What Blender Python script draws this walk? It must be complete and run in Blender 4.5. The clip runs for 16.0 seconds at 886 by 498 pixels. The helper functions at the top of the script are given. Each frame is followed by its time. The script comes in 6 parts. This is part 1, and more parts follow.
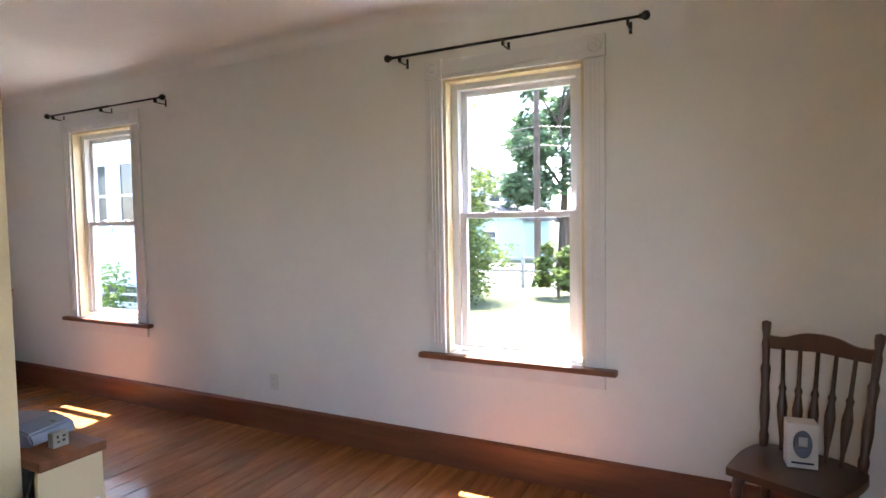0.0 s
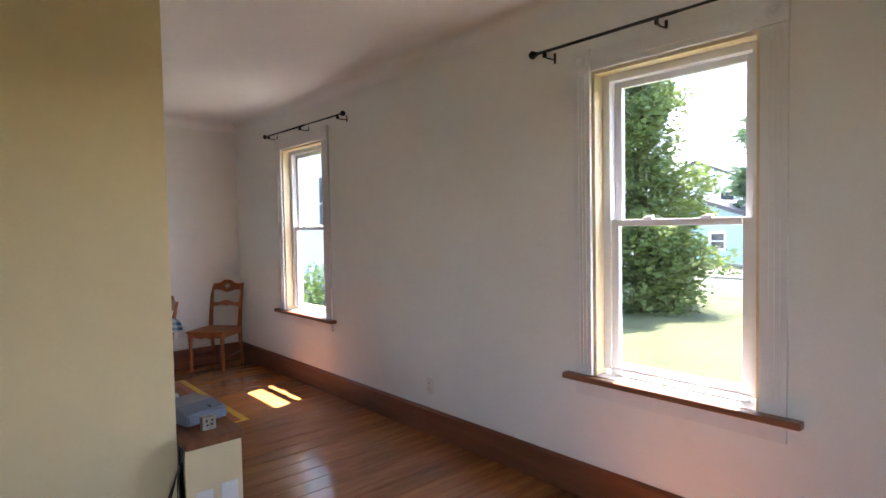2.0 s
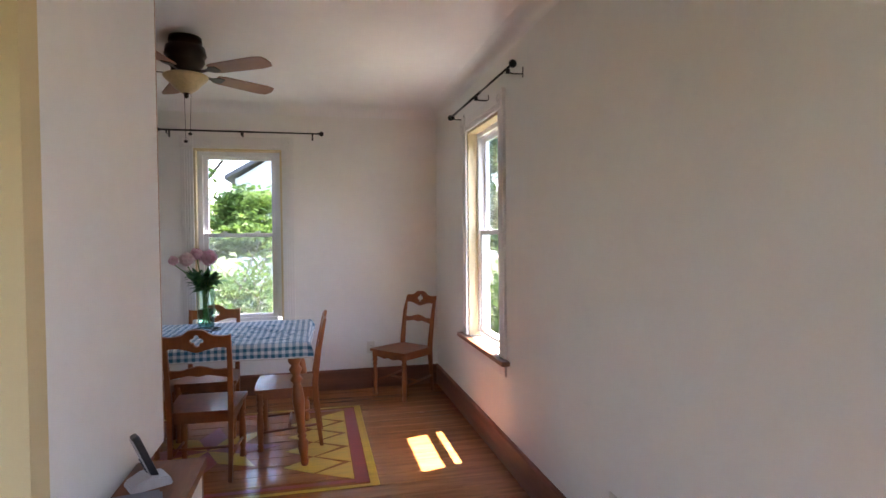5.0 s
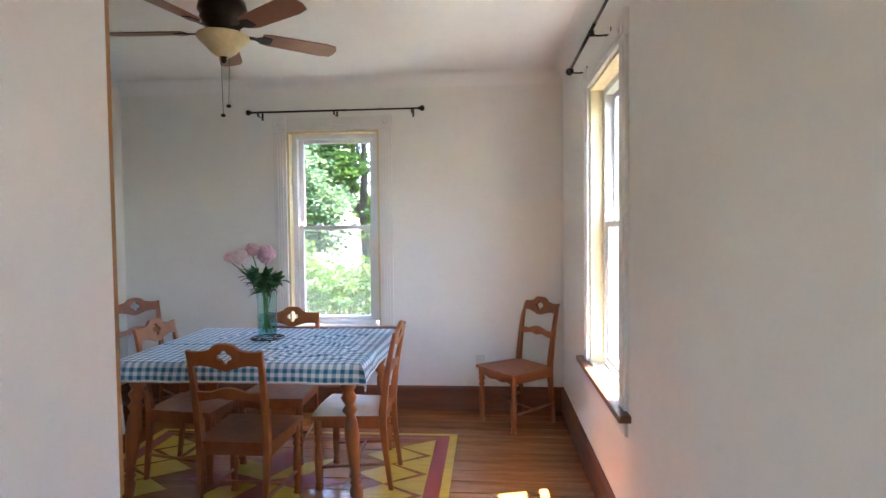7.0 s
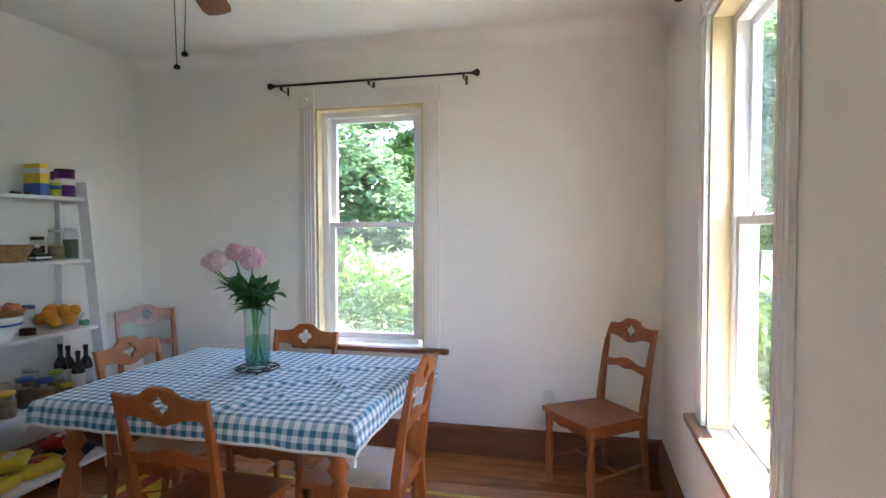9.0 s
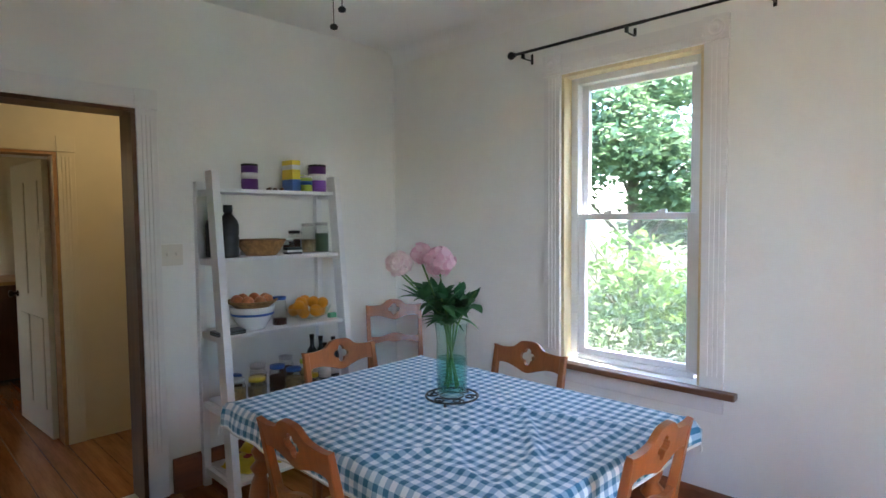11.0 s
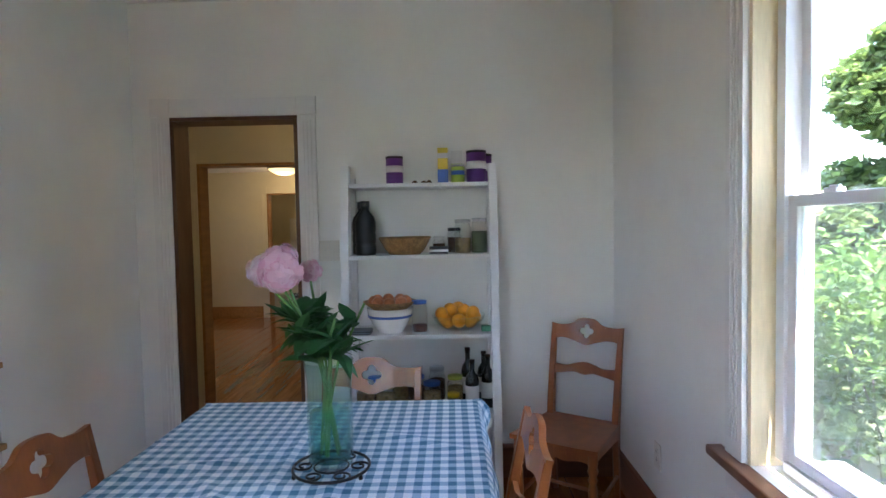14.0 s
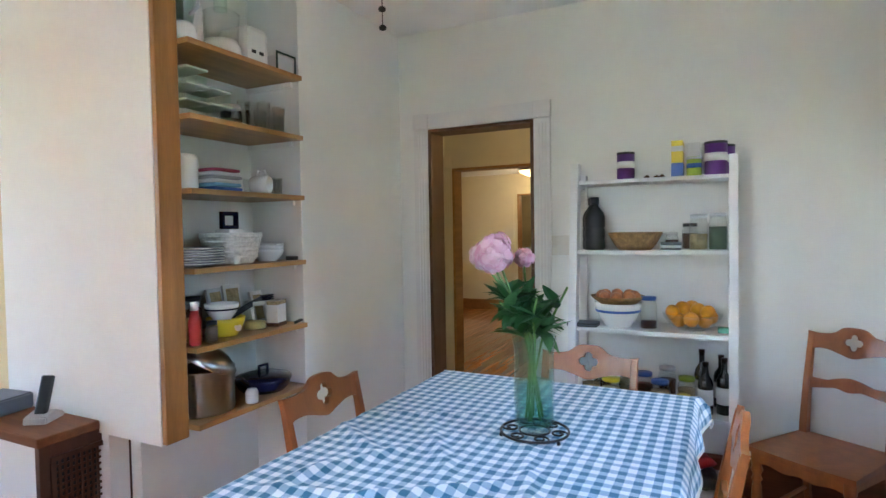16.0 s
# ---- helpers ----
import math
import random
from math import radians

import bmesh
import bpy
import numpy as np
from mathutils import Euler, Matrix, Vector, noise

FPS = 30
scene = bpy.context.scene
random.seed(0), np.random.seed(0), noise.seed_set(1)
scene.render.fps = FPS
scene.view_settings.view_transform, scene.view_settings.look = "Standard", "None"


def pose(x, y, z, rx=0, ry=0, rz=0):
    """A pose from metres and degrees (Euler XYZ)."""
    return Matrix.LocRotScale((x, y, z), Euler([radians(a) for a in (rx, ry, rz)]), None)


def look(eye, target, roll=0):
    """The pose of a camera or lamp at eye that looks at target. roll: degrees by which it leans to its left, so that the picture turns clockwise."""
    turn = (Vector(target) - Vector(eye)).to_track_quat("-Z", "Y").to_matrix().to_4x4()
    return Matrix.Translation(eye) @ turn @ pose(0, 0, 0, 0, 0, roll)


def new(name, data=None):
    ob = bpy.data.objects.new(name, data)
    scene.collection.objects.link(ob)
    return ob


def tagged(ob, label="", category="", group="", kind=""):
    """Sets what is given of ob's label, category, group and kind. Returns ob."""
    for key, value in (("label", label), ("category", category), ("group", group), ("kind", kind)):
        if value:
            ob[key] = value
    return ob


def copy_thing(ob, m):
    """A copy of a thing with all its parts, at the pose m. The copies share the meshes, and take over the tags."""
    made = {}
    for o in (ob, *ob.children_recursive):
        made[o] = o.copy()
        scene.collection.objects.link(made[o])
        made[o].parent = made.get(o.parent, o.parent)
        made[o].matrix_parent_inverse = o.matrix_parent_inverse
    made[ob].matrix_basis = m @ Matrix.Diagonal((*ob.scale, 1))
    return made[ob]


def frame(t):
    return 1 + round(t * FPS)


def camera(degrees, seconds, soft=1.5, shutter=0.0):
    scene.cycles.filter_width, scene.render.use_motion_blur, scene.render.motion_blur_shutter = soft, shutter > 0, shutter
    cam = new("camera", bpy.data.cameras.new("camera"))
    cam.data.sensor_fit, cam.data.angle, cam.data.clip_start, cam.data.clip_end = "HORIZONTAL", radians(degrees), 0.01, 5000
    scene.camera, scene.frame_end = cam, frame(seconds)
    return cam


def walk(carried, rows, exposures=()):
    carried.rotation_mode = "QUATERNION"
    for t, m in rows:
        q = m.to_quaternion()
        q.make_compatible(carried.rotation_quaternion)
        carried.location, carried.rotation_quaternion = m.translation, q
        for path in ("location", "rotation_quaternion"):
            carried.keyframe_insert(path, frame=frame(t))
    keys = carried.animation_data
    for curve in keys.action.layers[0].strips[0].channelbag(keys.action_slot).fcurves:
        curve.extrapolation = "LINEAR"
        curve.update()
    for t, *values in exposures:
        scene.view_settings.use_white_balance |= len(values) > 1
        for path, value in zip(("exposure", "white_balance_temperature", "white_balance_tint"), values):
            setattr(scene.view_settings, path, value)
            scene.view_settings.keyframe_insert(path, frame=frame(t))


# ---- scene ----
cam = camera(76.4, 16.0)
PATH = [
    (0, (0.154, -0.055, 1.492), (-0.738, 1.732, 1.394), -1.0),
    (0.5, (0.342, -0.084, 1.492), (-0.787, 1.565, 1.401), -1.1),
    (1, (0.473, -0.076, 1.509), (-0.814, 1.454, 1.426), -1.1),
    (1.5, (0.501, 0.049, 1.527), (-0.91, 1.463, 1.432), -1.3),
    (2, (0.391, 0.361, 1.525), (-1.104, 1.686, 1.443), -1.1),
    (2.5, (0.238, 0.619, 1.513), (-1.345, 1.84, 1.434), -1.0),
    (3, (0.086, 0.914, 1.521), (-1.585, 2.012, 1.448), -0.8),
    (3.5, (-0.08, 1.253, 1.514), (-1.856, 2.17, 1.444), -0.7),
    (4, (-0.226, 1.494, 1.534), (-2.105, 2.175, 1.467), -0.7),
    (4.5, (-0.426, 1.715, 1.526), (-2.354, 2.245, 1.463), -0.5),
    (4.7, (-0.512, 1.73, 1.507), (-2.447, 2.235, 1.452), -0.5),
    (6.8, (-1.447, 2.394, 1.541), (-3.439, 2.239, 1.455), -0.8),
    (7, (-1.585, 2.373, 1.51), (-3.577, 2.212, 1.435), -0.6),
    (7.5, (-1.897, 2.444, 1.504), (-3.884, 2.23, 1.427), -0.5),
    (8, (-2.183, 2.527, 1.527), (-4.161, 2.239, 1.448), -0.4),
    (8.5, (-2.426, 2.511, 1.505), (-4.391, 2.149, 1.431), -0.2),
    (9, (-2.596, 2.48, 1.497), (-4.538, 2.01, 1.423), -0.2),
    (9.5, (-2.692, 2.459, 1.501), (-4.588, 1.826, 1.428), -0.1),
    (10, (-2.887, 2.47, 1.499), (-4.687, 1.602, 1.429), -0.2),
    (10.2, (-2.972, 2.469, 1.5), (-4.711, 1.483, 1.429), -0.3),
    (12.3, (-4.253, 2.461, 1.535), (-5.185, 0.693, 1.438), -0.6),
    (12.5, (-4.366, 2.453, 1.5), (-5.235, 0.654, 1.425), -0.5),
    (13, (-4.717, 2.44, 1.519), (-5.333, 0.54, 1.426), -0.6),
    (13.5, (-5.013, 2.429, 1.496), (-5.386, 0.466, 1.407), -0.9),
    (14, (-5.293, 2.46, 1.473), (-5.263, 0.462, 1.386), -1.1),
    (14.5, (-5.454, 2.503, 1.456), (-5.104, 0.535, 1.376), -1.0),
    (15, (-5.502, 2.546, 1.45), (-4.94, 0.628, 1.373), -0.8),
    (15.5, (-5.492, 2.574, 1.434), (-4.77, 0.71, 1.367), -0.7),
    (16, (-5.464, 2.601, 1.441), (-4.576, 0.811, 1.372), -0.9),
]
EXPOSURES = [(0, 4.8, 6650, 27), (2.5, 4.42, 6850, 28), (4.5, 4.58, 6900, 29), (7, 5.2, 6550, 22), (8.3, 5.28, 6500, 20), (10, 5.16, 6450, 18), (12.5, 5.15, 6250, 21), (13.1, 5.0, 6250, 22), (13.5, 4.95, 6250, 22), (14.5, 5.35, 6250, 20), (16, 5.8, 6350, 18)]
walk(cam, [(t, look(eye, target, roll)) for t, eye, target, roll in PATH], EXPOSURES)

# ---- world and light ----
SUN_TRAVEL = Vector((0.08, -0.317, -1.0)).normalized()
wd = bpy.data.worlds.new("sky_world")
scene.world = wd
wd.use_nodes = True
wn = wd.node_tree.nodes
sky = wn.new("ShaderNodeTexSky")
sky.sky_type = "NISHITA"
sky.sun_disc = False
sky.sun_elevation = math.asin(-SUN_TRAVEL.z)
sky.sun_rotation = math.atan2(-SUN_TRAVEL.x, -SUN_TRAVEL.y)
wn["Background"].inputs["Strength"].default_value = 0.15
wd.node_tree.links.new(sky.outputs["Color"], wn["Background"].inputs["Color"])
sun = new("sun", bpy.data.lights.new("sun", "SUN"))
sun.data.energy = 2.9
sun.data.angle = radians(0.53)
sun.data.color = (1.0, 0.95, 0.86)
sun.matrix_world = look((0, 0, 20), Vector((0, 0, 20)) + SUN_TRAVEL)
tagged(sun, "midday sun high over the garden", "sun", kind="structure")


# ---- materials ----
def mat(name, base, rough=0.6, var=0.08, scale=6.0, metal=0.0, bump=0.0, bscale=60.0, stretch=(1, 1, 1), spread=0.0, coat=0.0, dark=None, spec=0.5):
    """Principled surface with two scales of tone variation, optional grain direction, relief and piece-to-piece spread."""
    m = bpy.data.materials.new(name)
    m.use_nodes = True
    n, l = m.node_tree.nodes, m.node_tree.links
    p = n["Principled BSDF"]
    p.inputs["Roughness"].default_value = rough
    p.inputs["Metallic"].default_value = metal
    p.inputs["Coat Weight"].default_value = coat
    p.inputs["Specular IOR Level"].default_value = spec
    tc = n.new("ShaderNodeTexCoord")
    mp = n.new("ShaderNodeMapping")
    mp.inputs["Scale"].default_value = stretch
    l.new(tc.outputs["Object"], mp.inputs["Vector"])
    a = n.new("ShaderNodeTexNoise")
    a.inputs["Scale"].default_value = scale
    a.inputs["Detail"].default_value = 6
    b = n.new("ShaderNodeTexNoise")
    b.inputs["Scale"].default_value = scale * 7
    b.inputs["Detail"].default_value = 3
    l.new(mp.outputs["Vector"], a.inputs["Vector"])
    l.new(mp.outputs["Vector"], b.inputs["Vector"])
    add = n.new("ShaderNodeMath")
    add.operation = "MULTIPLY_ADD"
    add.inputs[1].default_value = 0.4
    l.new(b.outputs["Fac"], add.inputs[0])
    l.new(a.outputs["Fac"], add.inputs[2])
    ramp = n.new("ShaderNodeMapRange")
    ramp.inputs["From Min"].default_value = 0.45
    ramp.inputs["From Max"].default_value = 0.95
    ramp.inputs["To Min"].default_value = 0.0
    ramp.inputs["To Max"].default_value = 1.0
    l.new(add.outputs[0], ramp.inputs["Value"])
    mix = n.new("ShaderNodeMix")
    mix.data_type = "RGBA"
    lo = dark or tuple(c * (1 - 2 * var) for c in base)
    hi = tuple(min(1, c * (1 + var)) for c in base)
    mix.inputs[6].default_value = (*lo, 1)
    mix.inputs[7].default_value = (*hi, 1)
    l.new(ramp.outputs[0], mix.inputs[0])
    out = mix.outputs[2]
    if spread:
        oi = n.new("ShaderNodeObjectInfo")
        hs = n.new("ShaderNodeHueSaturation")
        mr = n.new("ShaderNodeMapRange")
        mr.inputs["To Min"].default_value = 1 - spread
        mr.inputs["To Max"].default_value = 1 + spread
        l.new(oi.outputs["Random"], mr.inputs["Value"])
        l.new(mr.outputs[0], hs.inputs["Value"])
        l.new(out, hs.inputs["Color"])
        out = hs.outputs["Color"]
    l.new(out, p.inputs["Base Color"])
    if bump:
        c = n.new("ShaderNodeTexNoise")
        c.inputs["Scale"].default_value = bscale
        c.inputs["Detail"].default_value = 4
        l.new(mp.outputs["Vector"], c.inputs["Vector"])
        bp = n.new("ShaderNodeBump")
        bp.inputs["Strength"].default_value = bump
        bp.inputs["Distance"].default_value = 0.01
        l.new(c.outputs["Fac"], bp.inputs["Height"])
        l.new(bp.outputs["Normal"], p.inputs["Normal"])
    return m


def leaf_mat(name, base, tip):
    m = bpy.data.materials.new(name)
    m.use_nodes = True
    n, l = m.node_tree.nodes, m.node_tree.links
    p = n["Principled BSDF"]
    p.inputs["Roughness"].default_value = 0.55
    g = n.new("ShaderNodeNewGeometry")
    mix = n.new("ShaderNodeMix")
    mix.data_type = "RGBA"
    mix.inputs[6].default_value = (*base, 1)
    mix.inputs[7].default_value = (*tip, 1)
    l.new(g.outputs["Random Per Island"], mix.inputs[0])
    l.new(mix.outputs[2], p.inputs["Base Color"])
    t = n.new("ShaderNodeBsdfTranslucent")
    l.new(mix.outputs[2], t.inputs["Color"])
    ms = n.new("ShaderNodeMixShader")
    ms.inputs[0].default_value = 0.5
    l.new(p.outputs[0], ms.inputs[1])
    l.new(t.outputs[0], ms.inputs[2])
    l.new(ms.outputs[0], n["Material Output"].inputs["Surface"])
    return m


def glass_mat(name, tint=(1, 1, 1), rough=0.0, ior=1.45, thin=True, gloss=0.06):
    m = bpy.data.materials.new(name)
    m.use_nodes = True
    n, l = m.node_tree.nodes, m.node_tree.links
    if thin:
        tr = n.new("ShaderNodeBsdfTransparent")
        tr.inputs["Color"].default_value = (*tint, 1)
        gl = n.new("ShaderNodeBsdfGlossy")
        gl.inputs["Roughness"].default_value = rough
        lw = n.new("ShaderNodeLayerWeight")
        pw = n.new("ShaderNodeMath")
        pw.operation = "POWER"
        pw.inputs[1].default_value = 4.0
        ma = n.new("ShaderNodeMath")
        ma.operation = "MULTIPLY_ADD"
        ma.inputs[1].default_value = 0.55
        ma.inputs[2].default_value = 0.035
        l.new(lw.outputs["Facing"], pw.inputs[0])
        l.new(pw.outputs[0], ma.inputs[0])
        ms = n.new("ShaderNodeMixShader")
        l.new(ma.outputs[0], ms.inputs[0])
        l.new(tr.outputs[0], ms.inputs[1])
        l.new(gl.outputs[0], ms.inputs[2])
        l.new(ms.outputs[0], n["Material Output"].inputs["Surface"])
    else:
        p = n["Principled BSDF"]
        p.inputs["Base Color"].default_value = (*tint, 1)
        p.inputs["Transmission Weight"].default_value = 1.0
        p.inputs["Roughness"].default_value = rough
        p.inputs["IOR"].default_value = ior
    return m


def glow_mat(name, color, strength):
    m = bpy.data.materials.new(name)
    m.use_nodes = True
    p = m.node_tree.nodes["Principled BSDF"]
    p.inputs["Base Color"].default_value = (*color, 1)
    p.inputs["Emission Color"].default_value = (*color, 1)
    p.inputs["Emission Strength"].default_value = strength
    return m


WALL = mat("wall_paint", (0.84, 0.835, 0.80), 0.75, 0.02, 1.3, bump=0.12, bscale=35)
CEIL = mat("ceiling_paint", (0.86, 0.86, 0.85), 0.8, 0.02, 1.1, bump=0.1, bscale=30)
YELLOW = mat("cream_yellow_paint", (0.67, 0.54, 0.30), 0.75, 0.03, 1.3, bump=0.1, bscale=35)
TRIM = mat("white_trim_paint", (0.80, 0.79, 0.77), 0.45, 0.03, 3.0, bump=0.05)
VINYL = mat("white_vinyl", (0.80, 0.82, 0.84), 0.35, 0.02, 4.0)
JAMBW = mat("bare_jamb_wood", (0.74, 0.62, 0.39), 0.55, 0.08, 3.0, stretch=(8, 8, 1))
SILLW = mat("sill_wood", (0.20, 0.085, 0.042), 0.35, 0.12, 4.0, stretch=(1, 8, 8), coat=0.2)
BASEW = mat("baseboard_wood", (0.21, 0.075, 0.032), 0.42, 0.15, 2.5, stretch=(0.8, 0.8, 9), bump=0.05)
PLANK = mat("floor_plank", (0.41, 0.165, 0.052), 0.20, 0.17, 2.0, stretch=(9, 0.7, 1), bump=0.04, bscale=16, spread=0.13, coat=0.35, dark=(0.235, 0.085, 0.025))
GAP = mat("floor_gap", (0.03, 0.014, 0.008), 0.9)
CHAIRW = mat("chair_wood", (0.34, 0.100, 0.023), 0.38, 0.15, 5.0, stretch=(3, 3, 0.7), coat=0.15, spread=0.06)
DARKW = mat("dark_chair_wood", (0.075, 0.032, 0.016), 0.33, 0.15, 5.0, stretch=(3, 3, 0.7), coat=0.3)
SHELFW = mat("shelf_pine", (0.42, 0.22, 0.075), 0.42, 0.14, 3.0, stretch=(8, 0.8, 8), coat=0.1)
TRIMW = mat("pine_trim_board", (0.40, 0.185, 0.055), 0.42, 0.14, 3.0, stretch=(8, 8, 0.7), coat=0.1)
DOORW = mat("brown_jamb_wood", (0.13, 0.062, 0.026), 0.45, 0.15, 3.0, stretch=(8, 8, 0.7))
GRILLW = mat("dark_cover_wood", (0.10, 0.040, 0.022), 0.4, 0.15, 3.0, stretch=(8, 8, 0.7))
COVERW = mat("worn_cover_top", (0.20, 0.075, 0.028), 0.55, 0.18, 3.0, stretch=(0.8, 8, 8), spec=0.3)
BLACK = mat("black_iron", (0.012, 0.011, 0.011), 0.38, 0.1, 20, metal=0.4)
BRONZE = mat("dark_bronze", (0.035, 0.022, 0.015), 0.35, 0.15, 10, metal=0.7)
SHELFWHITE = mat("white_shelf_paint", (0.80, 0.80, 0.80), 0.5, 0.03, 4.0, bump=0.04)
PLATE = mat("ivory_plastic", (0.74, 0.71, 0.64), 0.4, 0.02)
# grey tint put into the panes to dim the bright outdoors
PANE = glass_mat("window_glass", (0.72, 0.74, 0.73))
JAR = glass_mat("jar_glass", (0.985, 0.995, 0.99), 0.0)


def haze_mat(name, cover):
    """Thin pale sheet for added haze: part clear, part scattering the daylight."""
    m = bpy.data.materials.new(name)
    m.use_nodes = True
    n, l = m.node_tree.nodes, m.node_tree.links
    tr = n.new("ShaderNodeBsdfTransparent")
    di = n.new("ShaderNodeBsdfDiffuse")
    di.inputs["Color"].default_value = (0.55, 0.55, 0.52, 1)
    tl = n.new("ShaderNodeBsdfTranslucent")
    tl.inputs["Color"].default_value = (0.55, 0.55, 0.52, 1)
    th = n.new("ShaderNodeMixShader")
    th.inputs[0].default_value = 0.6
    l.new(di.outputs[0], th.inputs[1])
    l.new(tl.outputs[0], th.inputs[2])
    ms = n.new("ShaderNodeMixShader")
    ms.inputs[0].default_value = cover
    l.new(tr.outputs[0], ms.inputs[1])
    l.new(th.outputs[0], ms.inputs[2])
    l.new(ms.outputs[0], n["Material Output"].inputs["Surface"])
    return m


HAZEM = haze_mat("pane_haze", 0.07)
GREENJAR = glass_mat("green_glass", (0.93, 0.985, 0.955), 0.0)
VASEG = glass_mat("vase_glass", (0.72, 0.93, 0.90), 0.0)
STEEL = mat("steel", (0.55, 0.54, 0.52), 0.28, 0.05, 8, metal=1.0)
WHITEC = mat("white_ceramic", (0.78, 0.78, 0.76), 0.2, 0.02)
ENAMEL = mat("white_enamel", (0.75, 0.74, 0.70), 0.25, 0.02)
NAVY = mat("navy_enamel", (0.012, 0.016, 0.045), 0.22, 0.1)
DARKP = mat("dark_plastic", (0.015, 0.016, 0.018), 0.35, 0.1)
DARKGL = mat("dark_bottle_glass", (0.010, 0.014, 0.010), 0.08, 0.1, coat=0.4)
PURPLE = mat("purple_label", (0.13, 0.035, 0.24), 0.4, 0.08, 30)
YELLOWP = mat("yellow_card", (0.70, 0.52, 0.03), 0.45, 0.06, 20)
BLUEP = mat("blue_label", (0.04, 0.12, 0.42), 0.45, 0.06, 20)
LIME = mat("lime_label", (0.38, 0.48, 0.06), 0.45, 0.08, 25)
REDP = mat("red_label", (0.42, 0.02, 0.02), 0.45, 0.06, 20)
PAPER = mat("paper_white", (0.74, 0.73, 0.70), 0.7, 0.05, 12)
ORANGE = mat("orange_skin", (0.80, 0.32, 0.015), 0.42, 0.08, 40, bump=0.2, bscale=160)
APPLE = mat("peach_skin", (0.62, 0.22, 0.09), 0.4, 0.25, 12)
WICKER = mat("wicker", (0.36, 0.20, 0.075), 0.65, 0.25, 40, bump=0.5, bscale=90)
WWICKER = mat("white_wicker", (0.70, 0.68, 0.63), 0.6, 0.12, 60, bump=0.6, bscale=120)
GRAIN = mat("dry_food", (0.42, 0.32, 0.16), 0.8, 0.3, 60)
BROWNFOOD = mat("brown_food", (0.12, 0.055, 0.025), 0.8, 0.3, 60)
GREYBLUE = mat("greyblue_plastic", (0.14, 0.17, 0.22), 0.4, 0.04)
SILVERP = mat("silver_plastic", (0.50, 0.50, 0.50), 0.35, 0.04)
STEM = mat("flower_stem", (0.10, 0.24, 0.05), 0.45, 0.15, 20)
PEONYLEAF = leaf_mat("peony_leaf", (0.022, 0.10, 0.035), (0.075, 0.21, 0.07))
PETAL = leaf_mat("peony_petal", (0.80, 0.47, 0.58), (0.88, 0.66, 0.72))
PALEPETAL = leaf_mat("pale_peony_petal", (0.84, 0.66, 0.70), (0.90, 0.80, 0.80))
PAINTY = mat("worn_yellow_floor_paint", (0.62, 0.38, 0.025), 0.33, 0.12, 6, coat=0.15, stretch=(8, 1, 1))
PAINTR = mat("worn_red_floor_paint", (0.32, 0.028, 0.022), 0.33, 0.15, 6, coat=0.15, stretch=(8, 1, 1))
CORD = mat("black_cord", (0.02, 0.018, 0.016), 0.5)
RUBBISH = mat("teal_cloth", (0.05, 0.22, 0.20), 0.8, 0.1)


# ---- mesh helpers ----
def mesh_ob(name, bm, material, smooth=False):
    me = bpy.data.meshes.new(name)
    bm.to_mesh(me)
    bm.free()
    for mm in (material if isinstance(material, (list, tuple)) else [material]):
        me.materials.append(mm)
    if smooth:
        for p in me.polygons:
            p.use_smooth = True
    return new(name, me)


def part(name, bm, material, parent=None, label="", smooth=False):
    ob = mesh_ob(name, bm, material, smooth)
    ob.parent = parent
    if label:
        tagged(ob, label)
    return ob


def thing(name, m, label, category, group="", kind=""):
    ob = new(name)
    ob.empty_display_size = 0.1
    ob.matrix_basis = m
    return tagged(ob, label, category, group, kind)


def box(x0, x1, y0, y1, z0, z1, bev=0.0, bm=None):
    own = bmesh.new()
    bmesh.ops.create_cube(own, size=1)
    for v in own.verts:
        v.co = Vector((x0 + (v.co.x + 0.5) * (x1 - x0), y0 + (v.co.y + 0.5) * (y1 - y0), z0 + (v.co.z + 0.5) * (z1 - z0)))
    if bev:
        bmesh.ops.bevel(own, geom=own.edges[:], offset=bev, segments=2, profile=0.6, affect="EDGES")
    return own if bm is None else join(bm, own)


def join(bm, other):
    me = bpy.data.meshes.new("tmp")
    other.to_mesh(me)
    other.free()
    bm.from_mesh(me)
    bpy.data.meshes.remove(me)
    return bm


def lathe(profile, seg=20, m=None, bm=None, cap=True):
    """Turned shape about z from (radius, height) pairs."""
    bm = bm or bmesh.new()
    rings = []
    for r, z in profile:
        ring = [Vector((r * math.cos(2 * math.pi * i / seg), r * math.sin(2 * math.pi * i / seg), z)) for i in range(seg)]
        rings.append([bm.verts.new(m @ v if m else v) for v in ring])
    for a, b in zip(rings, rings[1:]):
        for i in range(seg):
            j = (i + 1) % seg
            bm.faces.new((a[i], a[j], b[j], b[i]))
    if cap:
        if profile[0][0] > 1e-5:
            bm.faces.new(rings[0][::-1])
        if profile[-1][0] > 1e-5:
            bm.faces.new(rings[-1])
    return bm


def along(a, b):
    """Pose at a whose z axis points to b."""
    a, b = Vector(a), Vector(b)
    return Matrix.Translation(a) @ (b - a).to_track_quat("Z", "Y").to_matrix().to_4x4()


def rod(a, b, r, seg=10, bm=None, r2=None):
    d = (Vector(b) - Vector(a)).length
    return lathe([(r, 0), (r if r2 is None else r2, d)], seg, along(a, b), bm)


def turned(a, b, prof, seg=12, bm=None):
    """Turned leg from a to b: profile of (radius, fraction of length)."""
    d = (Vector(b) - Vector(a)).length
    return lathe([(r, f * d) for r, f in prof], seg, along(a, b), bm)


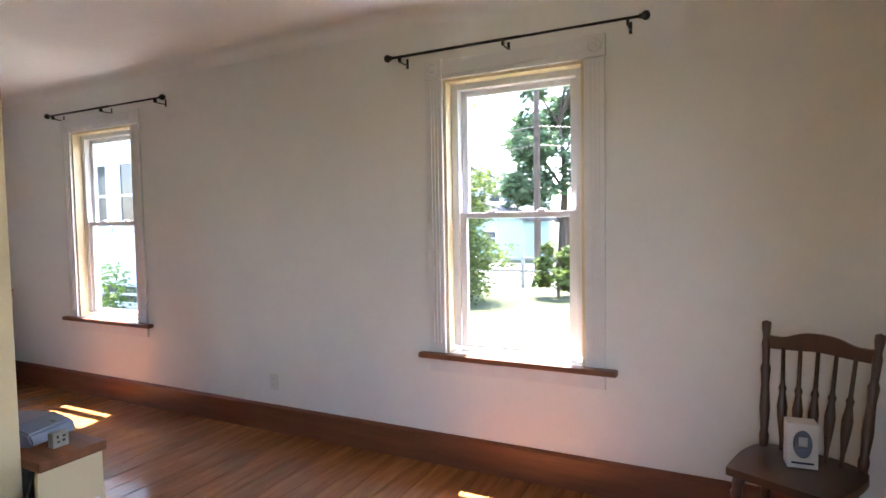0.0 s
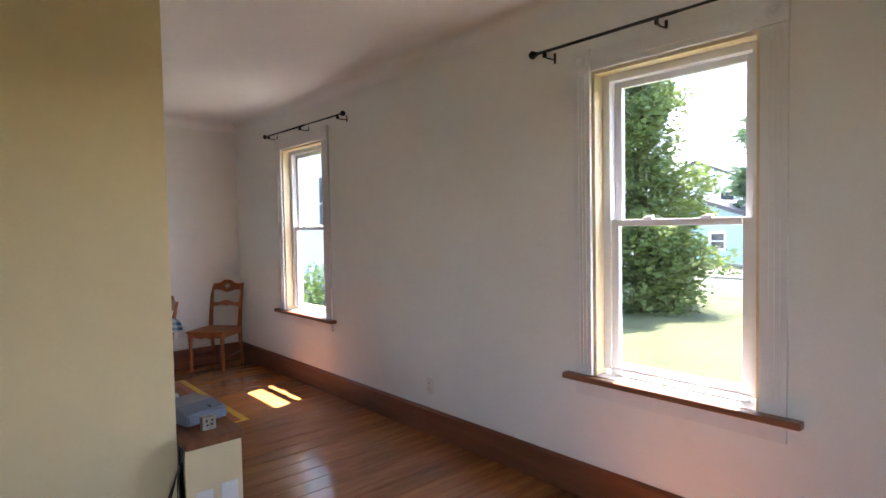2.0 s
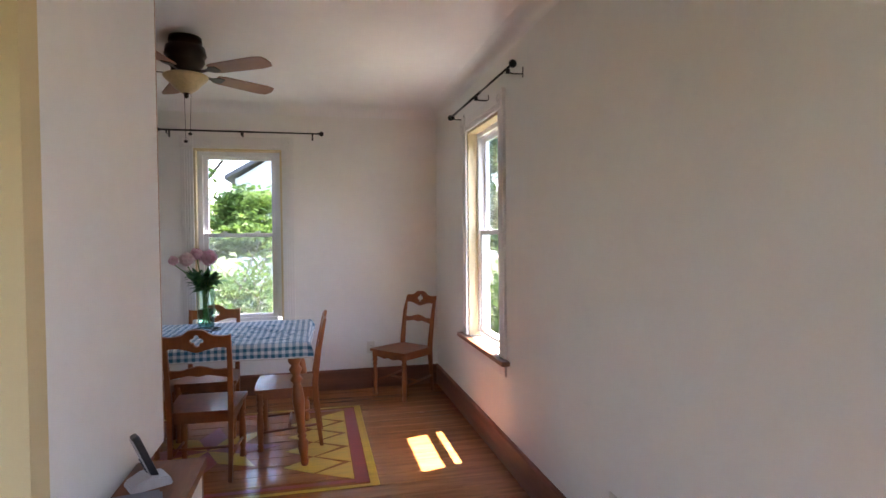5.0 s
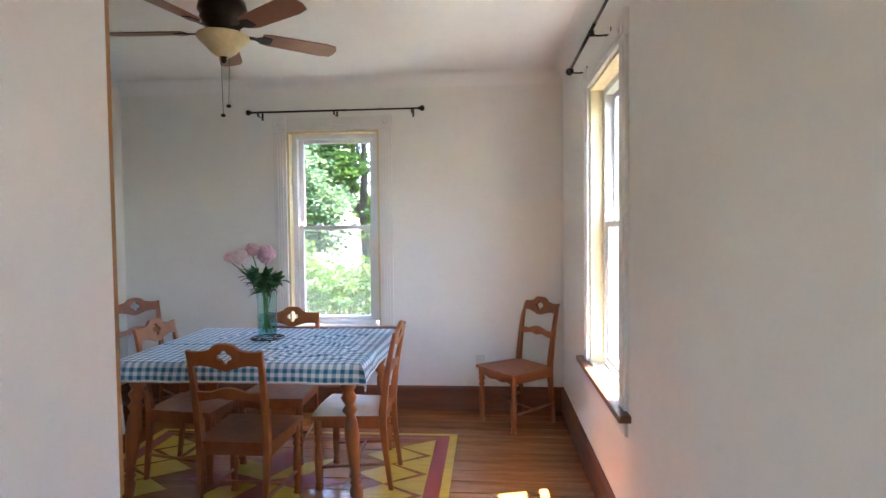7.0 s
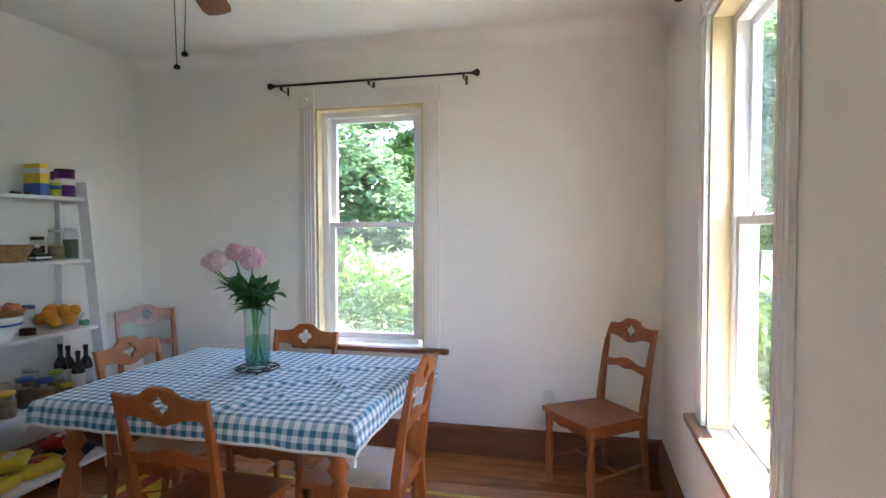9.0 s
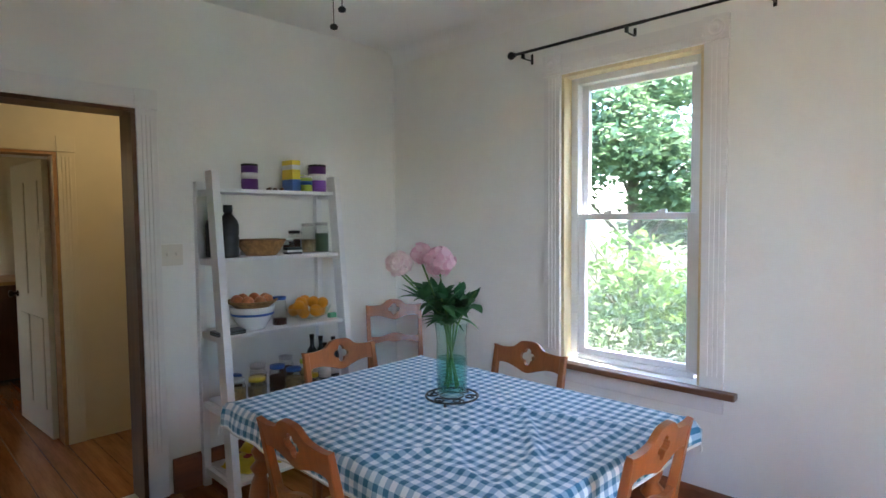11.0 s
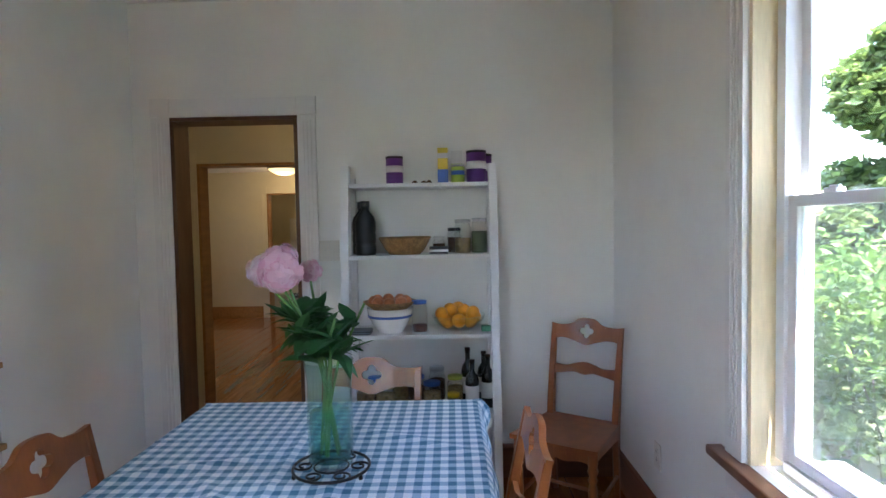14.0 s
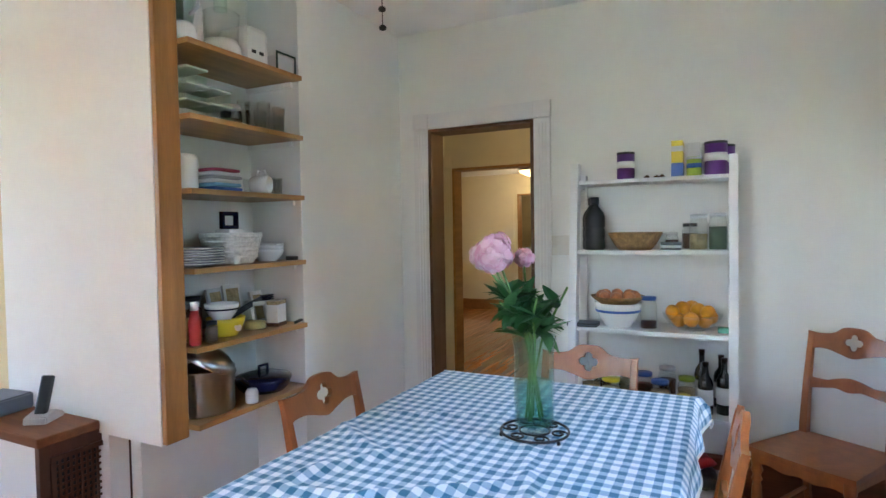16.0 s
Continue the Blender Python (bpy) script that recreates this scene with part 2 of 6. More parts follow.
def tube(points, r, seg=6, bm=None):
    """Bent round bar along points."""
    bm = bm or bmesh.new()
    pts = [Vector(p) for p in points]
    rings = []
    for i, p in enumerate(pts):
        d = (pts[min(i + 1, len(pts) - 1)] - pts[max(i - 1, 0)]).normalized()
        q = d.to_track_quat("Z", "Y").to_matrix()
        rings.append([bm.verts.new(p + q @ Vector((r * math.cos(2 * math.pi * k / seg), r * math.sin(2 * math.pi * k / seg), 0))) for k in range(seg)])
    for a, b in zip(rings, rings[1:]):
        for k in range(seg):
            j = (k + 1) % seg
            bm.faces.new((a[k], a[j], b[j], b[k]))
    bm.faces.new(rings[0][::-1])
    bm.faces.new(rings[-1])
    return bm


def plate(outline, holes, depth, m=None, bm=None):
    """Flat board of the given outline with holes, in its xz plane, depth along y."""
    own = bmesh.new()
    edges = []
    for loop in [outline] + list(holes):
        vs = [own.verts.new((x, 0, z)) for x, z in loop]
        edges += [own.edges.new((vs[i], vs[(i + 1) % len(vs)])) for i in range(len(vs))]
    bmesh.ops.triangle_fill(own, edges=edges, use_beauty=True, use_dissolve=False)
    r = bmesh.ops.extrude_face_region(own, geom=own.faces[:])
    bmesh.ops.translate(own, verts=[g for g in r["geom"] if isinstance(g, bmesh.types.BMVert)], vec=(0, depth, 0))
    bmesh.ops.recalc_face_normals(own, faces=own.faces[:])
    if m:
        own.transform(m)
    return own if bm is None else join(bm, own)


def wall(name, axis, u0, u1, d0, d1, z0, z1, holes, material, label, inner=None):
    """Wall along an axis from u0 to u1, thickness d0..d1, with openings (u, u, z, z)."""
    us = sorted({u0, u1, *[h[0] for h in holes], *[h[1] for h in holes]})
    zs = sorted({z0, z1, *[h[2] for h in holes], *[h[3] for h in holes]})
    bm = bmesh.new()

    def solid(i, j):
        if not (0 <= i < len(us) - 1 and 0 <= j < len(zs) - 1):
            return False
        u, z = (us[i] + us[i + 1]) / 2, (zs[j] + zs[j + 1]) / 2
        return not any(h[0] < u < h[1] and h[2] < z < h[3] for h in holes)

    def quad(*pts):
        bm.faces.new([bm.verts.new((u, d, z) if axis == "x" else (d, u, z)) for u, d, z in pts])

    for i in range(len(us) - 1):
        for j in range(len(zs) - 1):
            if not solid(i, j):
                continue
            a, b, c, d = us[i], us[i + 1], zs[j], zs[j + 1]
            quad((a, d0, c), (b, d0, c), (b, d0, d), (a, d0, d))
            quad((a, d1, c), (a, d1, d), (b, d1, d), (b, d1, c))
            if not solid(i - 1, j):
                quad((a, d0, c), (a, d0, d), (a, d1, d), (a, d1, c))
            if not solid(i + 1, j):
                quad((b, d0, c), (b, d1, c), (b, d1, d), (b, d0, d))
            if not solid(i, j - 1):
                quad((a, d0, c), (a, d1, c), (b, d1, c), (b, d0, c))
            if not solid(i, j + 1):
                quad((a, d0, d), (b, d0, d), (b, d1, d), (a, d1, d))
    bmesh.ops.remove_doubles(bm, verts=bm.verts[:], dist=1e-5)
    bmesh.ops.recalc_face_normals(bm, faces=bm.faces[:])
    return tagged(mesh_ob(name, bm, material), label, "wall", kind="structure")


# ---- setting: walls, ceiling ----
YA, XB, YC, XD, XP, XE, ZC = 2.98, -6.22, -0.765, -3.48, -2.2, 0.80, 2.76
YS = -2.6
W1, W2, W3 = (-1.345, -0.51), (-5.02, -4.19), (0.69, 1.475)
ZW0, ZW1 = 0.695, 2.33
TK = 0.17
wall("wall_north", "x", XB - TK, XE + TK, YA, YA + TK, -0.3, ZC + 0.2, [(*W1, ZW0, ZW1), (*W2, ZW0, ZW1)], WALL, "white painted plaster wall with two sash windows")
wall("wall_west", "y", YC - 0.16, YA, XB - TK, XB, -0.3, ZC + 0.2, [(*W3, ZW0, ZW1)], WALL, "white painted plaster wall with one sash window")
DO = (-4.43, -3.70, 0.0, 2.11)
wall("wall_south", "x", XB, XD + 0.3, YC - 0.16, YC, -0.3, ZC, [DO], WALL, "white plaster wall with a doorway to the hall")
wall("wall_east", "y", YS, YA, XE, XE + TK, -0.3, ZC + 0.2, [(0.6, 1.45, ZW0, ZW1)], YELLOW, "cream painted plaster wall of the living room")
# openings for the two unseen windows added for daylight
wall("wall_living_south", "x", XP, XE + TK, YS - TK, YS, -0.3, ZC + 0.2, [(-1.6, -0.75, ZW0, ZW1), (-0.3, 0.55, ZW0, ZW1)], YELLOW, "cream painted plaster wall behind the living room")
# thick partition with the shelf alcove between the two rooms
wall("wall_partition_living", "y", YS, 1.085, XP - 0.10, XP, -0.02, ZC, [], YELLOW, "cream yellow painted partition wall")
wall("wall_partition_end", "x", -3.42, XP - 0.10, 0.975, 1.085, 0.572, ZC, [], WALL, "white painted end of the thick partition")
wall("wall_partition_low", "x", -3.06, XP - 0.10, 0.985, 1.075, -0.02, 0.572, [], WALL, "white lower part of the partition end")
wall("wall_alcove_back", "y", 0.27, 0.975, -3.13, -3.06, -0.02, ZC, [], WALL, "white back wall of the shelf alcove")
wall("wall_alcove_side", "y", YC - 0.16, 0.27, XD, -3.06, -0.02, ZC, [], WALL, "white wall beside the shelf alcove")

ob = mesh_ob("ceiling", box(XB - TK, XE + TK, YS - TK, YA + TK, ZC + 0.002, ZC + 0.12), CEIL)
tagged(ob, "smooth white painted ceiling", "ceiling", kind="structure")


def cove(name, a, b, side):
    """Soft rounded joint between wall and ceiling."""
    bm = bmesh.new()
    a, b, side = Vector(a), Vector(b), Vector(side)
    n = 7
    r = 0.10
    rows = []
    for i in range(n):
        t = i / (n - 1) * math.pi / 2
        off = side * (r * (1 - math.cos(t))) + Vector((0, 0, -r * (1 - math.sin(t))))
        rows.append((bm.verts.new(a + off), bm.verts.new(b + off)))
    for p, q in zip(rows, rows[1:]):
        bm.faces.new((p[0], p[1], q[1], q[0]))
    o = mesh_ob(name, bm, CEIL, True)
    return tagged(o, "rounded plaster joint under the ceiling", "trim", kind="structure")


cove("trim", (XB, YA - 0.002, ZC), (XE, YA - 0.002, ZC), (0, -1, 0))
cove("trim", (XB + 0.002, YC, ZC), (XB + 0.002, YA, ZC), (1, 0, 0))


def baseboard(a, b, thick, h=0.195):
    """Stained baseboard from a to b, thick towards the room."""
    a, b = Vector((*a, 0)), Vector((*b, 0))
    d = (b - a).normalized()
    n = Vector((-d.y, d.x, 0)) * thick
    bm = bmesh.new()
    prof = [(0, 0), (1, 0), (1, h - 0.018), (0.55, h - 0.004), (0.3, h), (0, h)]
    ra = [bm.verts.new(a + n * k + Vector((0, 0, z))) for k, z in prof]
    rb = [bm.verts.new(b + n * k + Vector((0, 0, z))) for k, z in prof]
    for i in range(len(prof)):
        j = (i + 1) % len(prof)
        bm.faces.new((ra[i], ra[j], rb[j], rb[i]))
    bm.faces.new(ra)
    bm.faces.new(rb[::-1])
    bmesh.ops.recalc_face_normals(bm, faces=bm.faces[:])
    o = mesh_ob("baseboard", bm, BASEW)
    return tagged(o, "tall stained wooden baseboard with knots", "baseboard", kind="structure")


baseboard((XE, YA - 0.001), (XB + 0.021, YA - 0.001), 0.02)
baseboard((XB + 0.001, YA), (XB + 0.001, YC), 0.02)
baseboard((XB + 0.02, YC + 0.001), (-4.56, YC + 0.001), 0.02)
baseboard((XD - 0.001, YC), (XD - 0.001, 0.27), 0.02)
baseboard((XP + 0.001, 1.085), (XP + 0.001, YS), -0.02)
baseboard((XE - 0.001, YS), (XE - 0.001, YA - 0.021), 0.02)


# ---- windows ----
def window(name, w, m, label, rodspan):
    """Double-hung sash window; local x along the wall, y outwards, z up from the floor, opening w wide about x = 0."""
    h = w / 2
    win = thing(name, m, label, "window", kind="structure")
    c = 0.108
    # fluted casing: two side boards, head board, corner blocks with a round boss
    for s in (-1, 1):
        bm = box(min(s * h, s * (h + c)), max(s * h, s * (h + c)), -0.020, -0.001, ZW0 + 0.002, ZW1, 0.003)
        for k in (0.3, 0.5, 0.7):
            x = s * (h + c * k)
            box(x - 0.006, x + 0.006, -0.0245, -0.019, ZW0 + 0.06, ZW1 - 0.02, 0.002, bm)
        part("casing", bm, TRIM, win)
        bm = box(min(s * h, s * (h + c)) - 0.004, max(s * h, s * (h + c)) + 0.004, -0.027, -0.001, ZW1 + 0.001, ZW1 + c + 0.008, 0.003)
        mm = pose(s * (h + c / 2), -0.027, ZW1 + c / 2 + 0.004, 90, 0, 0)
        lathe([(0.042, -0.003), (0.042, 0.004), (0.034, 0.006), (0.026, 0.001), (0.016, 0.002), (0.012, 0.007), (0.0, 0.008)], 20, mm, bm)
        part("corner_block", bm, TRIM, win)
        # jamb lining
        part("jamb", box(min(s * h, s * (h - 0.018)), max(s * h, s * (h - 0.018)), 0.001, 0.105, ZW0 + 0.001, ZW1 - 0.001), JAMBW, win, "bare yellowish wood jamb")
    bm = box(-h + 0.005, h - 0.005, -0.020, -0.001, ZW1 + 0.001, ZW1 + c, 0.003)
    box(-h + 0.006, h - 0.006, -0.0245, -0.019, ZW1 + 0.03, ZW1 + 0.045, 0.002, bm)
    part("head_casing", bm, TRIM, win)
    part("head_jamb", box(-h + 0.018, h - 0.018, 0.001, 0.105, ZW1 - 0.018, ZW1 - 0.001), JAMBW, win)
    # outer vinyl frame
    bm = bmesh.new()
    for s in (-1, 1):
        box(min(s * (h - 0.019), s * (h - 0.062)), max(s * (h - 0.019), s * (h - 0.062)), 0.075, 0.165, ZW0 + 0.03, ZW1 - 0.019, 0.002, bm)
    box(-h + 0.062, h - 0.062, 0.075, 0.165, ZW1 - 0.055, ZW1 - 0.019, 0.002, bm)
    box(-h + 0.062, h - 0.062, 0.075, 0.165, ZW0 + 0.005, ZW0 + 0.035, 0.002, bm)
    part("window_frame", bm, VINYL, win, "white vinyl frame")
    mid = 1.52
    for nm, z0, z1, y in (("lower_sash", ZW0 + 0.036, mid + 0.02, 0.085), ("upper_sash", mid - 0.015, ZW1 - 0.056, 0.122)):
        x = h - 0.063
        bm = bmesh.new()
        t = 0.042
        box(-x, -x + t, y, y + 0.032, z0, z1, 0.004, bm)
        box(x - t, x, y, y + 0.032, z0, z1, 0.004, bm)
        box(-x + t, x - t, y, y + 0.032, z0, z0 + (0.035 if nm == "lower_sash" else 0.034), 0.004, bm)
        box(-x + t, x - t, y, y + 0.032, z1 - 0.034, z1, 0.004, bm)
        sash = part(nm, bm, VINYL, win)
        pane = part("pane", box(-x + t - 0.004, x - t + 0.004, y + 0.014, y + 0.019, z0 + 0.028, z1 - 0.028), PANE, sash, "glass pane with a grey tint that dims the view outdoors")
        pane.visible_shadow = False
        if nm == "lower_sash":
            for k in (-0.15, 0.15):
                bm = box(k - 0.026, k + 0.026, y + 0.002, y + 0.03, z1 - 0.001, z1 + 0.012, 0.004)
                box(k - 0.008, k + 0.03, y + 0.006, y + 0.016, z1 + 0.012, z1 + 0.019, 0.003, bm)
                part("sash_lock", bm, VINYL, sash)
    # added sheet that washes out the lower pane like a reflection of the room
    if name == "window_3":
        part("haze_sheet", box(-h + 0.063, h - 0.063, 0.155, 0.156, ZW0 + 0.036, mid), HAZEM, win, "thin pale sheet standing in for haze and reflection in the lower pane")
    # stool and apron
    bm = box(-h - c - 0.062, h + c + 0.062, -0.058, -0.001, ZW0 - 0.033, ZW0, 0.008)
    box(-h + 0.001, h - 0.001, -0.003, 0.078, ZW0 - 0.03, ZW0 - 0.0005, 0.0, bm)
    part("window_sill", bm, SILLW, win, "red-brown stained wooden stool")
    part("apron", box(-h - c, h + c, -0.017, -0.001, ZW0 - 0.115, ZW0 - 0.034, 0.004), TRIM, win)
    # outside sill
    part("outer_sill", box(-h, h, 0.166, 0.30, ZW0 - 0.06, ZW0 + 0.004), VINYL, win)
    return win


def curtain_rod(m, a, b, label):
    """Bare black curtain rod with ball ends on three brackets; local x along the wall."""
    z, y = 2.475, -0.095
    r = thing("curtain_rod", m, label, "curtain rod", "curtain rods")
    bm = rod((a + 0.02, y, z), ((a + b) / 2 + 0.1, y, z), 0.0085, 10)
    rod(((a + b) / 2 - 0.1, y, z), (b - 0.02, y, z), 0.007, 10, bm)
    part("bar", bm, BLACK, r, smooth=True)
    for x, s in ((a, -1), (b, 1)):
        mm = along((x - s * 0.022, y, z), (x + s * 0.03, y, z))
        part("finial", lathe([(0.010, 0), (0.014, 0.004), (0.010, 0.010), (0.019, 0.018), (0.024, 0.032), (0.018, 0.046), (0.0, 0.052)], 14, mm), BLACK, r, smooth=True)
    for x in (a + 0.075, (a + b) / 2, b - 0.075):
        bm = box(x - 0.008, x + 0.008, -0.004, -0.001, z - 0.05, z + 0.01, 0.001)
        tube([(x, -0.004, z - 0.03), (x, y + 0.03, z - 0.032), (x, y, z - 0.026), (x, y - 0.014, z - 0.008)], 0.0045, 6, bm)
        box(x - 0.006, x + 0.006, y - 0.012, y + 0.012, z - 0.034, z - 0.006, 0.002, bm)
        part("bracket", bm, BLACK, r)
    return r


MA = lambda x: pose(x, YA, 0)
MB = lambda y: pose(XB, y, 0, 0, 0, 90)
window("window_1", W1[1] - W1[0], MA(sum(W1) / 2), "white double-hung window overlooking the lawn", 0)
window("window_2", W2[1] - W2[0], MA(sum(W2) / 2), "white double-hung window facing the neighbouring house", 0)
window("window_3", W3[1] - W3[0], MB(sum(W3) / 2), "white double-hung window facing a leafy hedge", 0)
# next two windows are unseen, added to bring more daylight indoors
window("added_window_4", 0.85, pose(-1.175, YS, 0, 0, 0, 180), "added white double-hung window, unseen, bringing daylight into the living room", 0)
window("added_window_5", 0.85, pose(0.125, YS, 0, 0, 0, 180), "added white double-hung window, unseen, bringing daylight into the living room", 0)
window("window_6", 0.85, pose(XE, 1.025, 0, 0, 0, -90), "white double-hung window on the living room side", 0)
curtain_rod(MA(0), -1.655, -0.20, "bare black curtain rod above the living room window")
curtain_rod(MA(0), -5.18, -3.69, "bare black curtain rod above the dining room window")
curtain_rod(MB(0), 0.415, 1.84, "bare black curtain rod above the hedge window")


# ---- doorway to the hall ----
def doorway(name, x0, x1, y0, y1, zt, jambmat, casing, label):
    """Lined opening in a wall that runs along x."""
    d = thing(name, pose(0, 0, 0), label, "doorway", kind="structure")
    t = 0.022
    part("jamb", box(x0, x0 + t, y0 - 0.012, y1 + 0.012, 0.001, zt - t), jambmat, d)
    part("jamb", box(x1 - t, x1, y0 - 0.012, y1 + 0.012, 0.001, zt - t), jambmat, d)
    part("head_jamb", box(x0, x1, y0 - 0.012, y1 + 0.012, zt - t + 0.001, zt - 0.001), jambmat, d)
    c = 0.105
    for y, s in ((y1, 1), (y0, -1)):
        ya, yb = (y + 0.001, y + 0.019) if s > 0 else (y - 0.019, y - 0.001)
        for a, b in ((x0 - c, x0 - 0.001), (x1 + 0.001, x1 + c)):
            bm = box(a, b, ya, yb, 0.001, zt, 0.003)
            for k in (0.3, 0.5, 0.7):
                xx = a + (b - a) * k
                box(xx - 0.006, xx + 0.006, ya - 0.004, yb + 0.004, 0.25, zt - 0.03, 0.002, bm)
            part("casing", bm, casing, d)
            part("corner_block", box(a - 0.003, b + 0.003, ya - 0.005, yb + 0.005, zt + 0.001, zt + c, 0.003), casing, d)
        part("head_casing", box(x0 + 0.003, x1 - 0.003, ya, yb, zt + 0.001, zt + c - 0.004, 0.003), casing, d)
    return d


doorway("door_1", DO[0], DO[1], YC - 0.16, YC, DO[3], DOORW, TRIM, "open doorway with brown wooden jamb and white casing")


# ---- dining chair ----
def bez(pts, n=8):
    """Smooth run through the points."""
    out = []
    p = [Vector((*q, 0)) for q in pts]
    for i in range(len(p) - 1):
        a, b, c, d = p[max(i - 1, 0)], p[i], p[i + 1], p[min(i + 2, len(p) - 1)]
        for k in range(n):
            t = k / n
            v = 0.5 * ((2 * b) + (c - a) * t + (2 * a - 5 * b + 4 * c - d) * t * t + (3 * b - a - 3 * c + d) * t ** 3)
            out.append((v.x, v.y))
    out.append((p[-1].x, p[-1].y))
    return out


def quatrefoil(cx, cz, r, n=7):
    """Four-lobed cut-out."""
    pts = []
    for k in range(4):
        a0 = k * math.pi / 2
        c = Vector((cx + r * 0.62 * math.cos(a0), cz + r * 0.62 * math.sin(a0)))
        for i in range(n):
            a = a0 - 1.75 + 3.5 * i / (n - 1)
            pts.append((c.x + r * 0.46 * math.cos(a), c.y + r * 0.46 * math.sin(a)))
    return pts


LEG_TURN = [(0.020, 0), (0.024, 0.02), (0.017, 0.06), (0.022, 0.09), (0.015, 0.12), (0.019, 0.16), (0.024, 0.40), (0.020, 0.62), (0.015, 0.66), (0.024, 0.70), (0.015, 0.74), (0.026, 0.80), (0.020, 0.84), (0.024, 0.88), (0.024, 1.0)]


def dining_chair(m, label, wood=None, group="wooden dining chairs"):
    """Colonial dining chair: faces local -y, origin on the floor under the seat's middle."""
    ch = thing("dining_chair", m @ Matrix.Scale(0.965, 4, (0, 0, 1)), label, "chair", group)
    wd_ = wood or CHAIRW
    # seat: wider in front, slightly dished
    bm = bmesh.new()
    n = 10
    grid = []
    for j in range(n + 1):
        v = j / n
        row = []
        for i in range(n + 1):
            u = i / n * 2 - 1
            hw = 0.222 - 0.027 * v
            front = -0.012 * (1 - u * u) * (1 - v)
            dish = -0.009 * (1 - u * u) * math.sin(math.pi * v)
            row.append(bm.verts.new((u * hw, -0.215 + 0.42 * v + front, 0.455 + dish)))
        grid.append(row)
    for j in range(n):
        for i in range(n):
            bm.faces.new((grid[j][i], grid[j][i + 1], grid[j + 1][i + 1], grid[j + 1][i]))
    r = bmesh.ops.extrude_face_region(bm, geom=bm.faces[:])
    bmesh.ops.translate(bm, verts=[g for g in r["geom"] if isinstance(g, bmesh.types.BMVert)], vec=(0, 0, -0.024))
    bmesh.ops.recalc_face_normals(bm, faces=bm.faces[:])
    part("seat", bm, wd_, ch)
    # aprons under the seat: scalloped in front
    lower = bez([(-0.19, 0.375), (-0.13, 0.385), (-0.06, 0.372), (0, 0.382), (0.06, 0.372), (0.13, 0.385), (0.19, 0.375)], 5)
    part("apron", plate([(-0.19, 0.43)] + lower + [(0.19, 0.43)], [], 0.018, pose(0, -0.20, 0)), wd_, ch)
    for s in (-1, 1):
        part("apron", box(s * 0.187 - 0.009, s * 0.187 + 0.009, -0.17, 0.175, 0.378, 0.43, 0.002), wd_, ch)
    part("apron", box(-0.16, 0.16, 0.172, 0.19, 0.378, 0.43, 0.002), wd_, ch)
    for s in (-1, 1):
        part("leg", turned((s * 0.188, -0.185, 0), (s * 0.188, -0.185, 0.431), LEG_TURN), wd_, ch, smooth=True)
        # back post: leg below, raked stile above
        path = [(0.235, 0.0), (0.205, 0.25), (0.19, 0.42), (0.195, 0.50), (0.225, 0.72), (0.268, 0.945)]
        bm = bmesh.new()
        rows = []
        for i, (y, z) in enumerate(path):
            hw = (0.012, 0.014, 0.017, 0.017, 0.015, 0.013)[i]
            hd = (0.013, 0.016, 0.022, 0.021, 0.016, 0.011)[i]
            x = s * (0.172 + 0.012 * z)
            rows.append([bm.verts.new((x + a * hw, y + b * hd, z)) for a, b in ((-1, -1), (1, -1), (1, 1), (-1, 1))])
        for a, b in zip(rows, rows[1:]):
            for k in range(4):
                bm.faces.new((a[k], a[(k + 1) % 4], b[(k + 1) % 4], b[k]))
        bm.faces.new(rows[0][::-1])
        bm.faces.new(rows[-1])
        bmesh.ops.bevel(bm, geom=bm.edges[:], offset=0.003, segments=1, affect="EDGES")
        part("back_post", bm, wd_, ch)
        part("stretcher", rod((s * 0.188, -0.185, 0.135), (s * 0.178, 0.215, 0.165), 0.0095, 10), wd_, ch, smooth=True)
    part("stretcher", rod((-0.184, 0.01, 0.149), (0.184, 0.01, 0.149), 0.0095, 10), wd_, ch, smooth=True)
    # crest rail with cut-out and a lower splat, leaning with the posts
    tilt = Matrix.Translation((0, 0.268, 0.945)) @ pose(0, 0, 0, -11, 0, 0) @ Matrix.Translation((0, -0.008, -0.945))
    top = bez([(-0.198, 0.952), (-0.150, 0.946), (-0.085, 0.955), (-0.045, 0.984), (0, 0.990), (0.045, 0.984), (0.085, 0.955), (0.150, 0.946), (0.198, 0.952)], 5)
    bot = bez([(0.180, 0.838), (0.165, 0.868), (0.110, 0.872), (0.055, 0.858), (0, 0.842), (-0.055, 0.858), (-0.110, 0.872), (-0.165, 0.868), (-0.180, 0.838)], 5)
    part("crest_rail", plate(top + bot, [quatrefoil(0, 0.918, 0.037)], 0.019, tilt), wd_, ch)
    top = bez([(-0.17, 0.725), (-0.10, 0.722), (-0.05, 0.738), (0, 0.748), (0.05, 0.738), (0.10, 0.722), (0.17, 0.725)], 5)
    bot = bez([(0.17, 0.668), (0.10, 0.682), (0.05, 0.690), (0, 0.680), (-0.05, 0.690), (-0.10, 0.682), (-0.17, 0.668)], 5)
    part("back_splat", plate(top + bot, [], 0.016, tilt @ pose(0, 0.002, 0)), wd_, ch)
    return ch


def facing(x, y, fx, fy, z=0.0):
    """Pose of a seat at x, y that faces (fx, fy)."""
    return pose(x, y, z, 0, 0, math.degrees(math.atan2(fy, fx)) + 90)


def seat_from_back(hx, hy, fx, fy):
    """Pose of a dining chair from the place of its crest cut-out."""
    d = Vector((fx, fy)).normalized()
    p = Vector((hx, hy)) + d * 0.262
    return facing(p.x, p.y, d.x, d.y)


